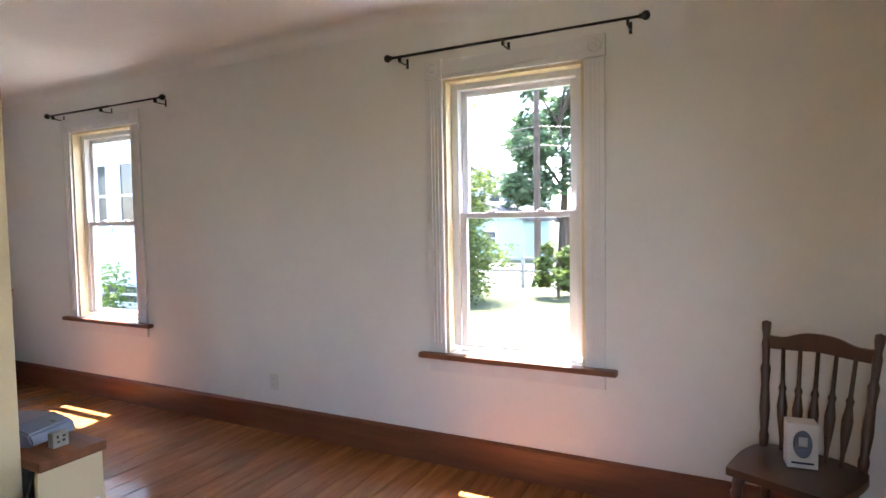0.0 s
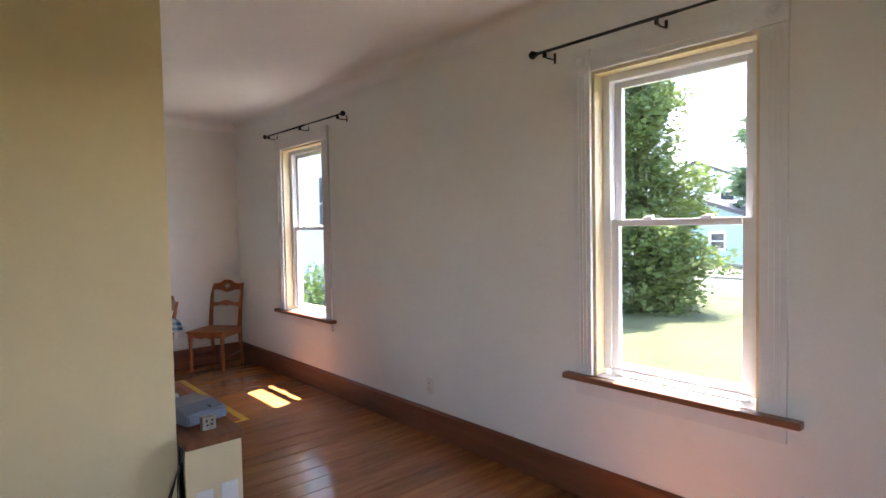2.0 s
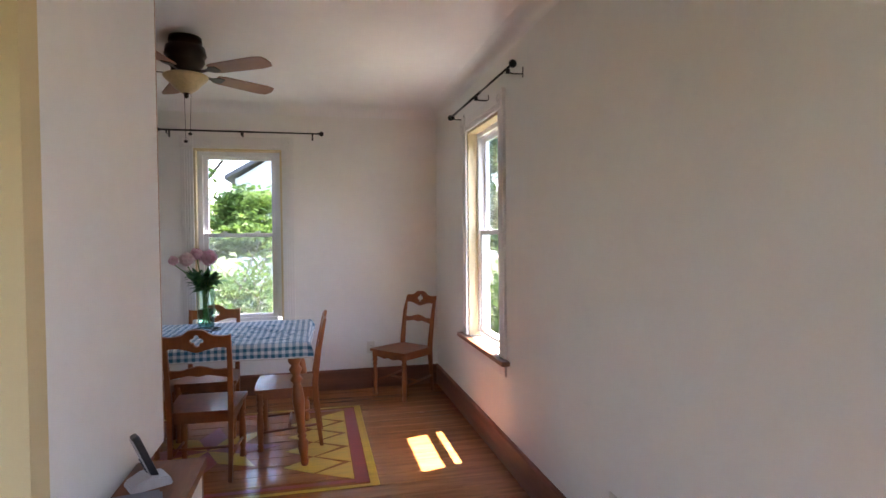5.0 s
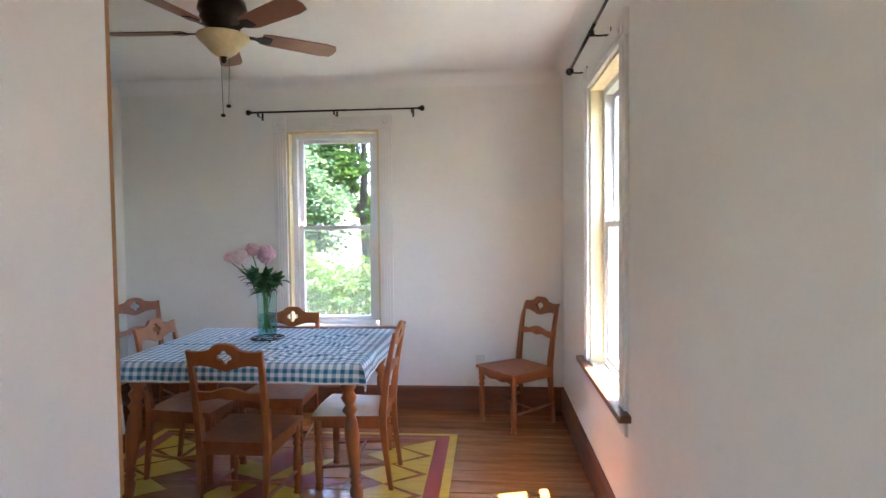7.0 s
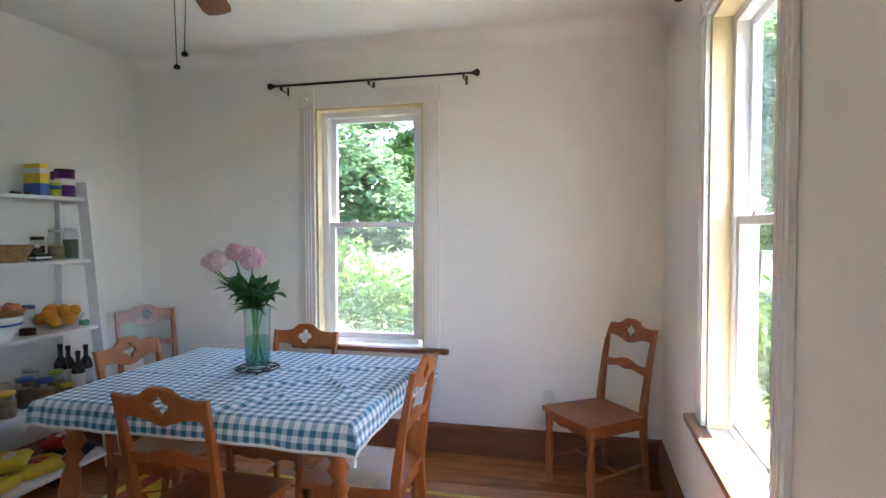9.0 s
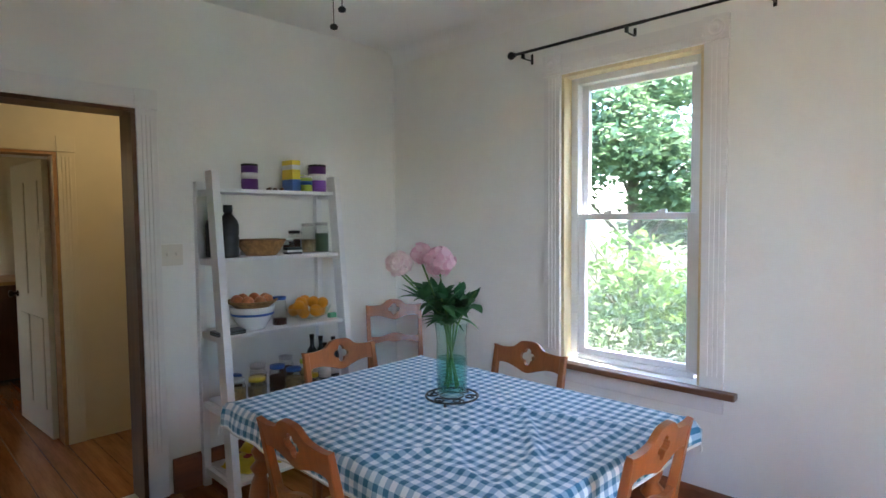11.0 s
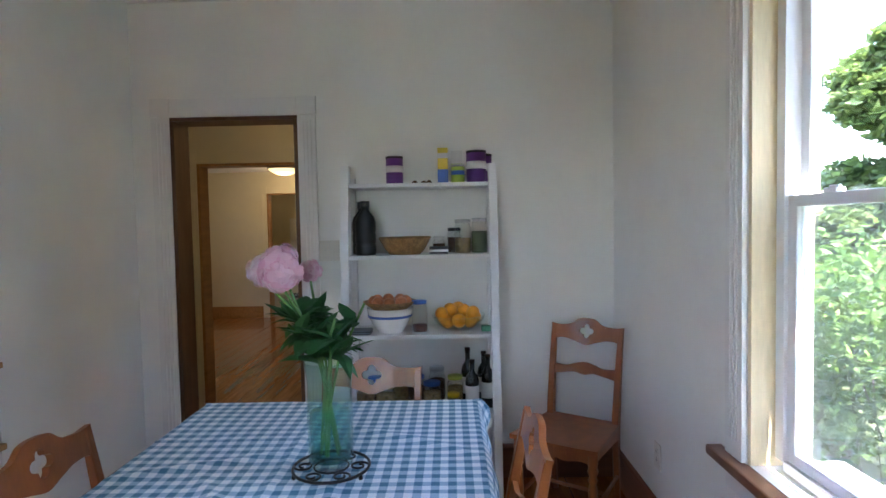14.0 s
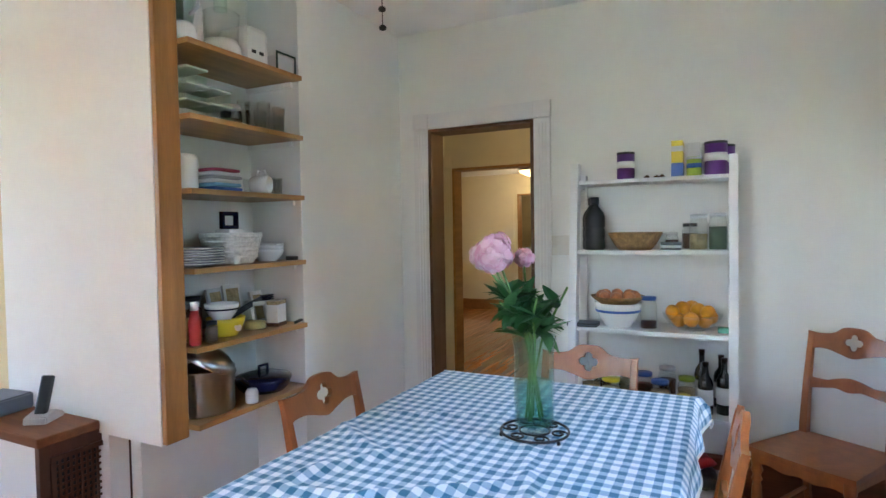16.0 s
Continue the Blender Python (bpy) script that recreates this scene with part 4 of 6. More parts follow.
# ---- floor design painted on the boards ----
def painted_floor():
    x0, x1, y0, y1 = -5.64, -4.00, -0.10, 2.14
    z0, z1 = 0.0012, 0.0022
    rg = thing("painted_floor_design", pose(0, 0, 0), "yellow and red quilt design painted on the boards", "floor painting", kind="structure")

    def strip(nm, a, b, c, d, mt):
        part(nm, box(a, b, c, d, z0, z1), mt, rg)

    for y in (y0, y1 - 0.055):
        strip("yellow_border", x0, x1, y, y + 0.055, PAINTY)
    for y in (y0 + 0.058, y1 - 0.143):
        strip("red_border", x0 + 0.06, x1 - 0.06, y, y + 0.085, PAINTR)
    for x in (x0, x1 - 0.035):
        strip("yellow_border", x, x + 0.035, y0 + 0.056, y1 - 0.056, PAINTY)
    for x in (x0 + 0.075, x1 - 0.115):
        strip("red_border", x, x + 0.04, y0 + 0.144, y1 - 0.144, PAINTR)

    def tri_(nm, pts, mt):
        bm = bmesh.new()
        f = bm.faces.new([bm.verts.new((x, y, z0)) for x, y in pts])
        r = bmesh.ops.extrude_face_region(bm, geom=[f])
        bmesh.ops.translate(bm, verts=[g for g in r["geom"] if isinstance(g, bmesh.types.BMVert)], vec=(0, 0, z1 - z0))
        bmesh.ops.recalc_face_normals(bm, faces=bm.faces[:])
        part(nm, bm, mt, rg)

    a, b, c, d = x0 + 0.12, x1 - 0.12, y0 + 0.147, y1 - 0.147
    n = 5
    for k in range(n):
        xa, xb = a + (b - a) * k / n, a + (b - a) * (k + 1) / n
        tri_("yellow_triangle", [(xa, d), (xb, d), ((xa + xb) / 2, d - 0.23)], PAINTY)
        tri_("yellow_triangle", [(xa, c), ((xa + xb) / 2, c + 0.23), (xb, c)], PAINTY)
        if k < n - 1:
            tri_("yellow_diamond", [(xb, d - 0.06), (xb + 0.135, d - 0.25), (xb, d - 0.44), (xb - 0.135, d - 0.25)], PAINTY)
            tri_("yellow_diamond", [(xb, c + 0.06), (xb - 0.135, c + 0.25), (xb, c + 0.44), (xb + 0.135, c + 0.25)], PAINTY)
    mx, my = (a + b) / 2, (c + d) / 2
    for k in range(8):
        g = math.pi / 4 * k
        p = lambda r, o: (mx + r * math.cos(g + o), my + r * math.sin(g + o))
        tri_("star_point", [p(0.0, 0), p(0.26, -0.39), p(0.50, 0), p(0.26, 0.39)], PAINTR if k % 2 == 0 else PAINTY)


painted_floor()


# ---- spindle-back side chair in the living room, with a small speaker box on it ----
SCM = facing(0.42, 2.60, -0.42, -0.90)
sc = thing("spindle_chair", SCM, "dark-stained spindle-back wooden chair beside the window", "chair")
bm = bmesh.new()
out = bez([(-0.19, 0.19), (-0.22, 0.0), (-0.21, -0.16), (-0.12, -0.225), (0, -0.235), (0.12, -0.225), (0.21, -0.16), (0.22, 0.0), (0.19, 0.19)], 5)
part("seat", plate(out, [], 0.032, pose(0, 0, 0.422, -90, 0, 0) @ Matrix.Scale(-1, 4, (0, 0, 1)) @ Matrix.Translation((0, -0.032, 0))), DARKW, sc)
SP = [(0.008, 0), (0.009, 0.12), (0.018, 0.30), (0.021, 0.42), (0.012, 0.56), (0.016, 0.60), (0.009, 0.64), (0.008, 1.0)]
for k in range(5):
    x = -0.125 + 0.0625 * k
    part("spindle", turned((x * 0.9, 0.165, 0.45), (x * 1.1, 0.245, 0.90), SP, 10), DARKW, sc, smooth=True)
PT = [(0.016, 0), (0.020, 0.10), (0.015, 0.14), (0.021, 0.3), (0.016, 0.5), (0.021, 0.62), (0.014, 0.66), (0.018, 0.82), (0.013, 0.86), (0.019, 0.94), (0.019, 0.985), (0.0, 1.0)]
for s in (-1, 1):
    part("back_post", turned((s * 0.185, 0.165, 0.44), (s * 0.215, 0.26, 1.01), PT, 12), DARKW, sc, smooth=True)
    for y0, y1 in ((-0.15, -0.19), (0.13, 0.20)):
        part("leg", turned((s * 0.20, y1, 0), (s * 0.15, y0, 0.43), LEG_TURN, 12), DARKW, sc, smooth=True)
    part("stretcher", rod((s * 0.188, -0.18, 0.12), (s * 0.188, 0.185, 0.12), 0.011), DARKW, sc, smooth=True)
part("stretcher", rod((-0.185, 0, 0.12), (0.185, 0, 0.12), 0.011), DARKW, sc, smooth=True)
top = bez([(-0.215, 0.905), (-0.14, 0.905), (-0.07, 0.93), (0, 0.938), (0.07, 0.93), (0.14, 0.905), (0.215, 0.905)], 5)
bot = bez([(0.215, 0.845), (0.1, 0.852), (0, 0.860), (-0.1, 0.852), (-0.215, 0.845)], 5)
part("crest_rail", plate(top + bot, [], 0.02, Matrix.Translation((0, 0.238, 0.038))), DARKW, sc)
bx = thing("product_box", SCM @ pose(0.0, 0.06, 0.456, 0, 0, 30), "white cardboard box picturing a small grey device", "box")
part("carton", box(-0.055, 0.055, -0.04, 0.04, 0, 0.185, 0.002), PAPER, bx)
mm = pose(0, -0.0405, 0.10, 90, 0, 0)
part("printed_oval", lathe([(0.0, 0.0), (0.034, 0.0), (0.034, 0.001), (0.0, 0.001)], 24, mm @ Matrix.Diagonal((1, 1.7, 1, 1))), GREYBLUE, bx)
part("printed_screen", box(-0.016, 0.016, -0.043, -0.0415, 0.09, 0.13), SILVERP, bx)
part("printed_bar", box(-0.04, 0.04, -0.0425, -0.0405, 0.018, 0.026), DARKP, bx)


# ---- outlets and switches ----
def wall_plate(m, w, h, holes, label, name="wall_outlet", cat="outlet"):
    """Cover plate on a wall; local x along the wall, y into the wall."""
    o = thing(name, m, label, cat)
    part("plate", box(-w / 2, w / 2, -0.007, -0.001, -h / 2, h / 2, 0.003), PLATE, o)
    for x, z in holes:
        r = part("receptacle", box(x - 0.014, x + 0.014, -0.0095, -0.0072, z - 0.012, z + 0.012, 0.002), PLATE, o)
        part("slot", box(x - 0.006, x - 0.004, -0.0102, -0.0096, z - 0.005, z + 0.005), DARKP, r)
        part("slot", box(x + 0.004, x + 0.006, -0.0102, -0.0096, z - 0.005, z + 0.005), DARKP, r)
    return o


wall_plate(pose(-2.735, YA, 0.36), 0.075, 0.118, [(0, 0.02), (0, -0.02)], "white wall outlet plate below the window wall")
wall_plate(pose(XB, 2.30, 0.40, 0, 0, 90), 0.075, 0.118, [(0, 0.02), (0, -0.02)], "white wall outlet plate behind the corner chair")
wall_plate(pose(XB, -0.08, 0.40, 0, 0, 90), 0.075, 0.118, [(0, 0.02), (0, -0.02)], "white wall outlet plate near the corner chair")
o = wall_plate(pose(-4.592, YC, 1.335, 0, 0, 180), 0.118, 0.118, [], "white double switch plate beside the doorway", "light_switch", "switch")
for x in (-0.024, 0.024):
    part("toggle", box(x - 0.005, x + 0.005, -0.017, -0.0072, -0.004, 0.012, 0.002), PLATE, o)
wall_plate(pose(CX1 - 0.001, 1.16, 0.34, 0, 0, 90), 0.075, 0.118, [(0, 0.02), (0, -0.02)], "cream outlet plate with black cords plugged in")
wall_plate(pose(CX1 - 0.001, 1.27, 0.35, 0, 0, 90), 0.075, 0.118, [], "cream cable plate on the radiator cover", "cable_plate", "outlet")
cb = thing("cable_bundle", pose(-2.17, 1.09, 0), "tangle of thin black cables hanging at the corner", "cables")
rg2 = random.Random(4)
for k in range(5):
    pts = [(0.0, 0.004 * k, 0.60), (0.004 * k, -0.02 * k, 0.48 - 0.03 * k), (0.02, 0.03 - 0.05 * k, 0.32), (0.03, 0.05 - 0.05 * k + rg2.uniform(-0.02, 0.02), 0.16), (0.03 + 0.01 * k, -0.03 * k, 0.004)]
    q = [(p, r_) for p, r_ in bez([(p[1], p[2]) for p in pts], 6)]
    part("cable", tube([(0.01 + 0.012 * k / 3, a, b) for a, b in q], 0.0028, 6), CORD, cb, smooth=True)


# ---- hall, back room and kitchen seen through the doorway ----
WARM = mat("warm_cream_paint", (0.74, 0.68, 0.50), 0.75, 0.03, 1.3)
wall("wall_hall_east", "y", -2.02, YC - 0.161, -3.20, -3.05, 0, 2.62, [], WARM, "cream painted hall wall")
wall("wall_hall_west", "y", -2.02, YC - 0.161, -5.20, -5.05, 0, 2.62, [], WARM, "cream painted hall wall")
D2 = (-4.33, -3.28, 0.0, 1.99)
wall("wall_hall_south", "x", -6.1, -1.0, -2.15, -2.02, 0, 2.62, [D2], WARM, "cream painted wall with an open doorway")
doorway("door_2", D2[0], D2[1], -2.15, -2.02, D2[3], SHELFW, WARM, "open doorway with honey-brown wooden jamb")
wall("wall_back_west", "y", -6.7, -2.15, -6.25, -6.1, 0, 2.62, [], WARM, "cream painted back room wall")
wall("wall_back_east", "y", -6.7, -2.15, -1.15, -1.0, 0, 2.62, [(-5.3, -4.8, 0.9, 1.9)], WARM, "cream painted back room wall with a window")
D3 = (-4.6, -2.30, 0.0, 2.03)
wall("wall_back_south", "x", -6.1, -1.15, -6.85, -6.7, 0, 2.62, [D3], WARM, "cream painted wall with a wide opening to the kitchen")
doorway("door_3", D3[0], D3[1], -6.85, -6.7, D3[3], SHELFW, WARM, "wide opening with wooden jamb to the kitchen")
wall("wall_kitchen_south", "x", -6.1, -1.15, -10.0, -9.85, 0, 2.62, [], WARM, "cream painted kitchen wall")
wall("wall_kitchen_east", "y", -9.85, -6.85, -1.3, -1.15, 0, 2.62, [], WARM, "cream painted kitchen wall")
wall("wall_kitchen_west", "y", -9.85, -6.85, -6.1, -5.95, 0, 2.62, [], WARM, "cream painted kitchen wall with a window")
tagged(mesh_ob("ceiling_back", box(-6.3, -0.9, -10.1, YC - 0.161, 2.38, 2.50), CEIL), "plain white ceiling of the back rooms", "ceiling", kind="structure")
bmb = box(-2.19, -1.16, -6.699, -6.68, 0.0, 0.19, 0.003)
tagged(mesh_ob("baseboard", bmb, SHELFW), "honey-brown baseboard in the back room", "baseboard", kind="structure")
bmb = box(-1.17, -1.151, -6.68, -2.16, 0.0, 0.19, 0.003)
tagged(mesh_ob("baseboard", bmb, SHELFW), "honey-brown baseboard in the back room", "baseboard", kind="structure")


def panel_door(m, w, h, material, label, name="door_leaf"):
    """Flat-framed door leaf, hinged at local x = 0, with raised panels and a knob."""
    d = thing(name, m, label, "door")
    part("leaf", box(0, w, -0.018, 0.018, 0.01, h, 0.002), material, d)
    for x0, x1 in ((0.10, w / 2 - 0.04), (w / 2 + 0.04, w - 0.10)):
        for z0, z1 in ((0.2, 0.85), (1.0, h - 0.14)):
            for s in (-1, 1):
                part("panel", box(x0, x1, min(s * 0.018, s * 0.026), max(s * 0.018, s * 0.026), z0, z1, 0.003), material, d)
    for s in (-1, 1):
        part("knob", lathe([(0.024, 0), (0.024, 0.006), (0.010, 0.010), (0.012, 0.03), (0.026, 0.042), (0.026, 0.055), (0.0, 0.064)], 16, pose(w - 0.06, s * 0.018, 0.98, -s * 90, 0, 0)), PLATE if s < 0 else BRONZE, d, smooth=True)
    return d


panel_door(pose(-4.29, -2.17, 0, 0, 0, -86), 0.78, 1.95, WARM, "cream painted door standing open into the back room")
panel_door(pose(-3.225, -1.02, 0, 0, 0, -90), 0.74, 2.0, WARM, "cream painted closed door in the hall")


def dome_lamp(x, y, z, r, power, label):
    """Flush ceiling light: brass ring and glowing glass bowl."""
    d = thing("ceiling_light", pose(x, y, z), label, "ceiling light")
    part("ring", lathe([(r * 0.9, 0), (r * 1.03, -0.01), (r * 1.03, -0.03), (r * 0.95, -0.035)], 28), BRONZE, d, smooth=True)
    part("bowl", lathe([(0.0, -0.03 - r * 0.42), (r * 0.45, -0.03 - r * 0.36), (r * 0.8, -0.03 - r * 0.18), (r, -0.03)], 28), glow_mat("warm_lamp_glass", (1.0, 0.72, 0.32), 0.06), d, "lit warm glass bowl", smooth=True)
    lp = new("ceiling_light_bulb", bpy.data.lights.new("bulb", "POINT"))
    lp.data.energy = power
    lp.data.color = (1.0, 0.76, 0.42)
    lp.data.shadow_soft_size = 0.08
    lp.parent = d
    lp.location = (0, 0, -0.10 - r * 0.42)
    return d


dome_lamp(-2.80, -6.0, 2.38, 0.23, 0.3, "lit flush ceiling light with warm glass bowl")
dome_lamp(-3.15, -8.3, 2.38, 0.14, 0.25, "lit small kitchen ceiling light")
# added lamp out of view, fills the hall with warm light
dome_lamp(-4.6, -1.4, 2.38, 0.14, 0.08, "added unseen ceiling light that brightens the hall")

# kitchen
fr = thing("refrigerator", pose(-2.30, -9.45, 0), "white refrigerator with notes and magnets on its doors", "refrigerator")
part("body", box(-0.33, 0.33, -0.33, 0.30, 0.03, 1.66, 0.01), ENAMEL, fr)
part("freezer_door", box(-0.33, 0.33, 0.301, 0.36, 1.20, 1.66, 0.015), ENAMEL, fr)
part("fridge_door", box(-0.33, 0.33, 0.301, 0.36, 0.12, 1.185, 0.015), ENAMEL, fr)
part("plinth", box(-0.31, 0.31, 0.25, 0.30, 0.001, 0.11), DARKP, fr)
for z0, z1 in ((1.24, 1.45), (0.85, 1.16)):
    part("handle", box(-0.30, -0.27, 0.361, 0.40, z0, z1, 0.006), ENAMEL, fr)
nb = thing("notice_board", pose(-2.34, -9.085, 0.95), "framed grey memo board on the refrigerator", "memo board")
part("board", box(-0.12, 0.12, -0.004, 0.004, 0.0, 0.30), SILVERP, nb)
for a, b, c, d in ((-0.13, 0.13, -0.01, 0.012), (-0.13, 0.13, 0.29, 0.312), (-0.13, -0.11, 0.0, 0.3), (0.11, 0.13, 0.0, 0.3)):
    part("frame", box(a, b, -0.004, 0.009, c, d), GRILLW, nb)
for x, z, w, h, mt in ((-2.62, 1.44, 0.07, 0.10, DARKP), (-2.52, 1.50, 0.06, 0.07, REDP), (-2.40, 1.42, 0.08, 0.11, DARKP), (-2.30, 1.52, 0.06, 0.06, BLUEP), (-2.33, 1.33, 0.05, 0.06, YELLOWP)):
    x += 0.16
    mg = mesh_ob("fridge_magnet", box(x - w / 2, x + w / 2, -9.089, -9.083, z - h / 2, z + h / 2, 0.002), mt)
    tagged(mg, "small magnet on the refrigerator door", "magnet", "fridge magnets")
st = thing("stove", pose(-3.22, -9.40, 0), "white enamel kitchen range with oven window", "stove")
part("body", box(-0.38, 0.38, -0.32, 0.30, 0.007, 0.90, 0.006), ENAMEL, st)
part("cooktop", box(-0.385, 0.385, -0.33, 0.33, 0.901, 0.925, 0.006), ENAMEL, st)
part("backguard", plate([(-0.38, 0.926), (0.38, 0.926), (0.36, 1.20), (-0.36, 1.20)], [], 0.07, pose(0, -0.33, 0)), ENAMEL, st)
part("clock_panel", box(-0.07, 0.07, -0.262, -0.255, 1.09, 1.13), DARKP, st)
od = part("oven_door", box(-0.37, 0.37, 0.301, 0.345, 0.30, 0.80, 0.01), ENAMEL, st)
part("oven_window", box(-0.22, 0.22, 0.346, 0.352, 0.42, 0.66, 0.002), DARKP, od)
part("handle", rod((-0.31, 0.38, 0.76), (0.31, 0.38, 0.76), 0.012), ENAMEL, od)
part("drawer", box(-0.37, 0.37, 0.301, 0.335, 0.07, 0.28, 0.01), ENAMEL, st)
part("control_strip", box(-0.38, 0.38, 0.301, 0.33, 0.81, 0.90, 0.004), ENAMEL, st)
for k in range(4):
    x = -0.2 + 0.4 * (k % 2)
    y = -0.12 + 0.26 * (k // 2)
    bm = bmesh.new()
    for r in (0.09, 0.06, 0.03):
        tube([(x + r * math.cos(q * 0.4), y + r * math.sin(q * 0.4), 0.937) for q in range(17)], 0.006, 5, bm)
    part("burner", bm, DARKP, st)
    part("knob", lathe([(0.02, 0), (0.018, 0.02), (0, 0.022)], 12, pose(-0.28 + 0.18 * k, 0.33, 0.855, -90, 0, 0)), DARKP, st)
bc = thing("wooden_cabinet", pose(-4.28, -4.60, 0), "dark reddish wooden cabinet in the back room", "cabinet")
part("body", box(-0.34, 0.32, -0.5, 0.4, 0.03, 0.93, 0.005), GRILLW, bc)
part("top", box(-0.36, 0.34, -0.52, 0.42, 0.931, 0.965, 0.006), SHELFW, bc)
part("plinth", box(-0.32, 0.30, -0.48, 0.38, 0.001, 0.029), DARKP, bc)
part("door", box(0.321, 0.338, -0.45, -0.04, 0.12, 0.88, 0.004), GRILLW, bc)
part("door", box(0.321, 0.338, -0.03, 0.37, 0.12, 0.88, 0.004), GRILLW, bc)
cn = mesh_ob("canister", lathe([(0.0, 0.966), (0.06, 0.966), (0.065, 1.15), (0.05, 1.17), (0.05, 1.19), (0.0, 1.20)], 20, pose(-4.12, -4.35, 0)), WHITEC, True)
tagged(cn, "white canister on the dark cabinet", "canister")


# ---- living room furniture glimpsed past the partition ----
dk = thing("bookcase", pose(0.645, -0.62, 0), "reddish wooden low bookcase with things on top", "bookcase")
for y in (-0.45, 0.43):
    part("side", box(-0.09, 0.135, y, y + 0.022, 0.001, 0.98, 0.003), GRILLW, dk)
for z in (0.05, 0.42, 0.72, 0.98):
    part("shelf", box(-0.09, 0.135, -0.428, 0.429, z, z + 0.022, 0.002), GRILLW, dk)
part("back", box(0.136, 0.145, -0.45, 0.45, 0.001, 1.0), GRILLW, dk)
tagged(mesh_ob("folded_cloth", box(0.57, 0.76, -0.6, -0.25, 0.4425, 0.54, 0.03), RUBBISH, True), "folded teal cloth on the bookcase shelf", "cloth")
tagged(mesh_ob("paper_stack", box(0.57, 0.76, -0.6, -0.25, 0.7425, 0.77, 0.004), PAPER), "stack of white papers on the shelf", "papers")
bk = mesh_ob("wire_basket", lathe([(0.0, 1.003), (0.12, 1.003), (0.16, 1.06), (0.17, 1.10), (0.165, 1.10), (0.15, 1.06), (0.11, 1.012), (0.0, 1.012)], 20, pose(0.67, -0.40, 0) @ Matrix.Diagonal((0.6, 0.6, 1, 1))), BRONZE, True)
tagged(bk, "dark bowl on top of the bookcase", "bowl")
curtain_rod(pose(XE, 0, 0, 0, 0, -90), 0.35, 1.7, "bare dark curtain rod on the living room wall")


# ---- outdoors ----
G = -0.6
GRASS = mat("lawn", (0.062, 0.074, 0.024), 0.9, 0.2, 0.7, bump=0.5, bscale=40, dark=(0.024, 0.040, 0.010))
bm = bmesh.new()
s = 600
bm.faces.new([bm.verts.new(p) for p in ((-s, -s, G), (s, -s, G), (s, s, G), (-s, s, G))])
tagged(mesh_ob("ground", bm, GRASS), "sunlit green lawn around the house", "lawn", kind="structure")
ROADM = mat("pale_asphalt", (0.13, 0.13, 0.125), 0.9, 0.15, 3.0)
tagged(mesh_ob("road", box(-120, 120, 19.2, 25.5, G - 0.05, G + 0.012), ROADM), "pale grey road beyond the lawn", "road", kind="structure")
tagged(mesh_ob("pavement", box(-120, 120, 17.4, 18.6, G - 0.05, G + 0.02), mat("concrete_walk", (0.34, 0.33, 0.31), 0.9, 0.1, 3.0)), "pale concrete footpath along the road", "pavement", kind="structure")

BARK = mat("bark", (0.085, 0.062, 0.045), 0.9, 0.25, 6, bump=0.6, bscale=20)
LEAFA = leaf_mat("conifer_leaf", (0.065, 0.115, 0.03), (0.16, 0.22, 0.06))
LEAFB = leaf_mat("maple_leaf", (0.055, 0.125, 0.06), (0.17, 0.25, 0.13))
LEAFC = leaf_mat("hedge_leaf", (0.06, 0.14, 0.025), (0.16, 0.26, 0.06))


def leaves(blobs, count, size, seed, flat=0.35):
    """Many small folded leaves scattered in overlapping clumps."""
    r = np.random.RandomState(seed)
    vol = np.array([b[3] * b[3] * b[4] for b in blobs])
    pick = r.choice(len(blobs), count, p=vol / vol.sum())
    B = np.array(blobs)[pick]
    d = r.normal(size=(count, 3))
    d /= np.linalg.norm(d, axis=1)[:, None]
    rad = (0.55 + 0.5 * r.rand(count)) * (0.85 + 0.3 * np.sin(d[:, 0] * 7 + B[:, 0] * 5) * np.cos(d[:, 2] * 6 + B[:, 1]))
    c = B[:, :3] + d * np.stack([B[:, 3], B[:, 3], B[:, 4]], 1) * rad[:, None]
    t = r.normal(size=(count, 3))
    t[:, 2] *= flat
    t /= np.linalg.norm(t, axis=1)[:, None]
    n = r.normal(size=(count, 3))
    b2 = np.cross(t, n)
    b2 /= np.linalg.norm(b2, axis=1)[:, None]
    sz = size * (0.6 + 0.8 * r.rand(count))[:, None]
    v = np.stack([c - t * sz, c + b2 * sz * 0.45, c + t * sz, c - b2 * sz * 0.45], 1).reshape(-1, 3)
    f = np.arange(count * 4).reshape(-1, 4)
    me = bpy.data.meshes.new("leaves")
    me.from_pydata(v.tolist(), [], f.tolist())
    return me


def tree(name, x, y, h, trunk_r, blobs, count, size, material, seed, label):
    """Tapered trunk with limbs under a crown of many leaves."""
    tr = thing(name, pose(x, y, G), label, "tree")
    r = random.Random(seed)
    bm = bmesh.new()
    pts = [(0, 0, -0.05)]
    for k in range(1, 7):
        pts.append((r.uniform(-0.08, 0.08) * h / 6, r.uniform(-0.08, 0.08) * h / 6, h * 0.85 * k / 6))
    for a, b, k in zip(pts, pts[1:], range(6)):
        rod(a, b, trunk_r * (1 - k / 7), 9, bm, trunk_r * (1 - (k + 1) / 7))
    part("trunk", bm, BARK, tr)
    for b in blobs:
        base = pts[min(5, max(1, int(6 * (b[2] - b[4] * 0.5) / h)))]
        part("limb", rod(base, (b[0], b[1], b[2]), trunk_r * 0.35, 6, None, trunk_r * 0.06), BARK, tr)
    me = leaves(blobs, count, size, seed)
    me.materials.append(material)
    cr = new("crown", me)
    cr.parent = tr
    return tr


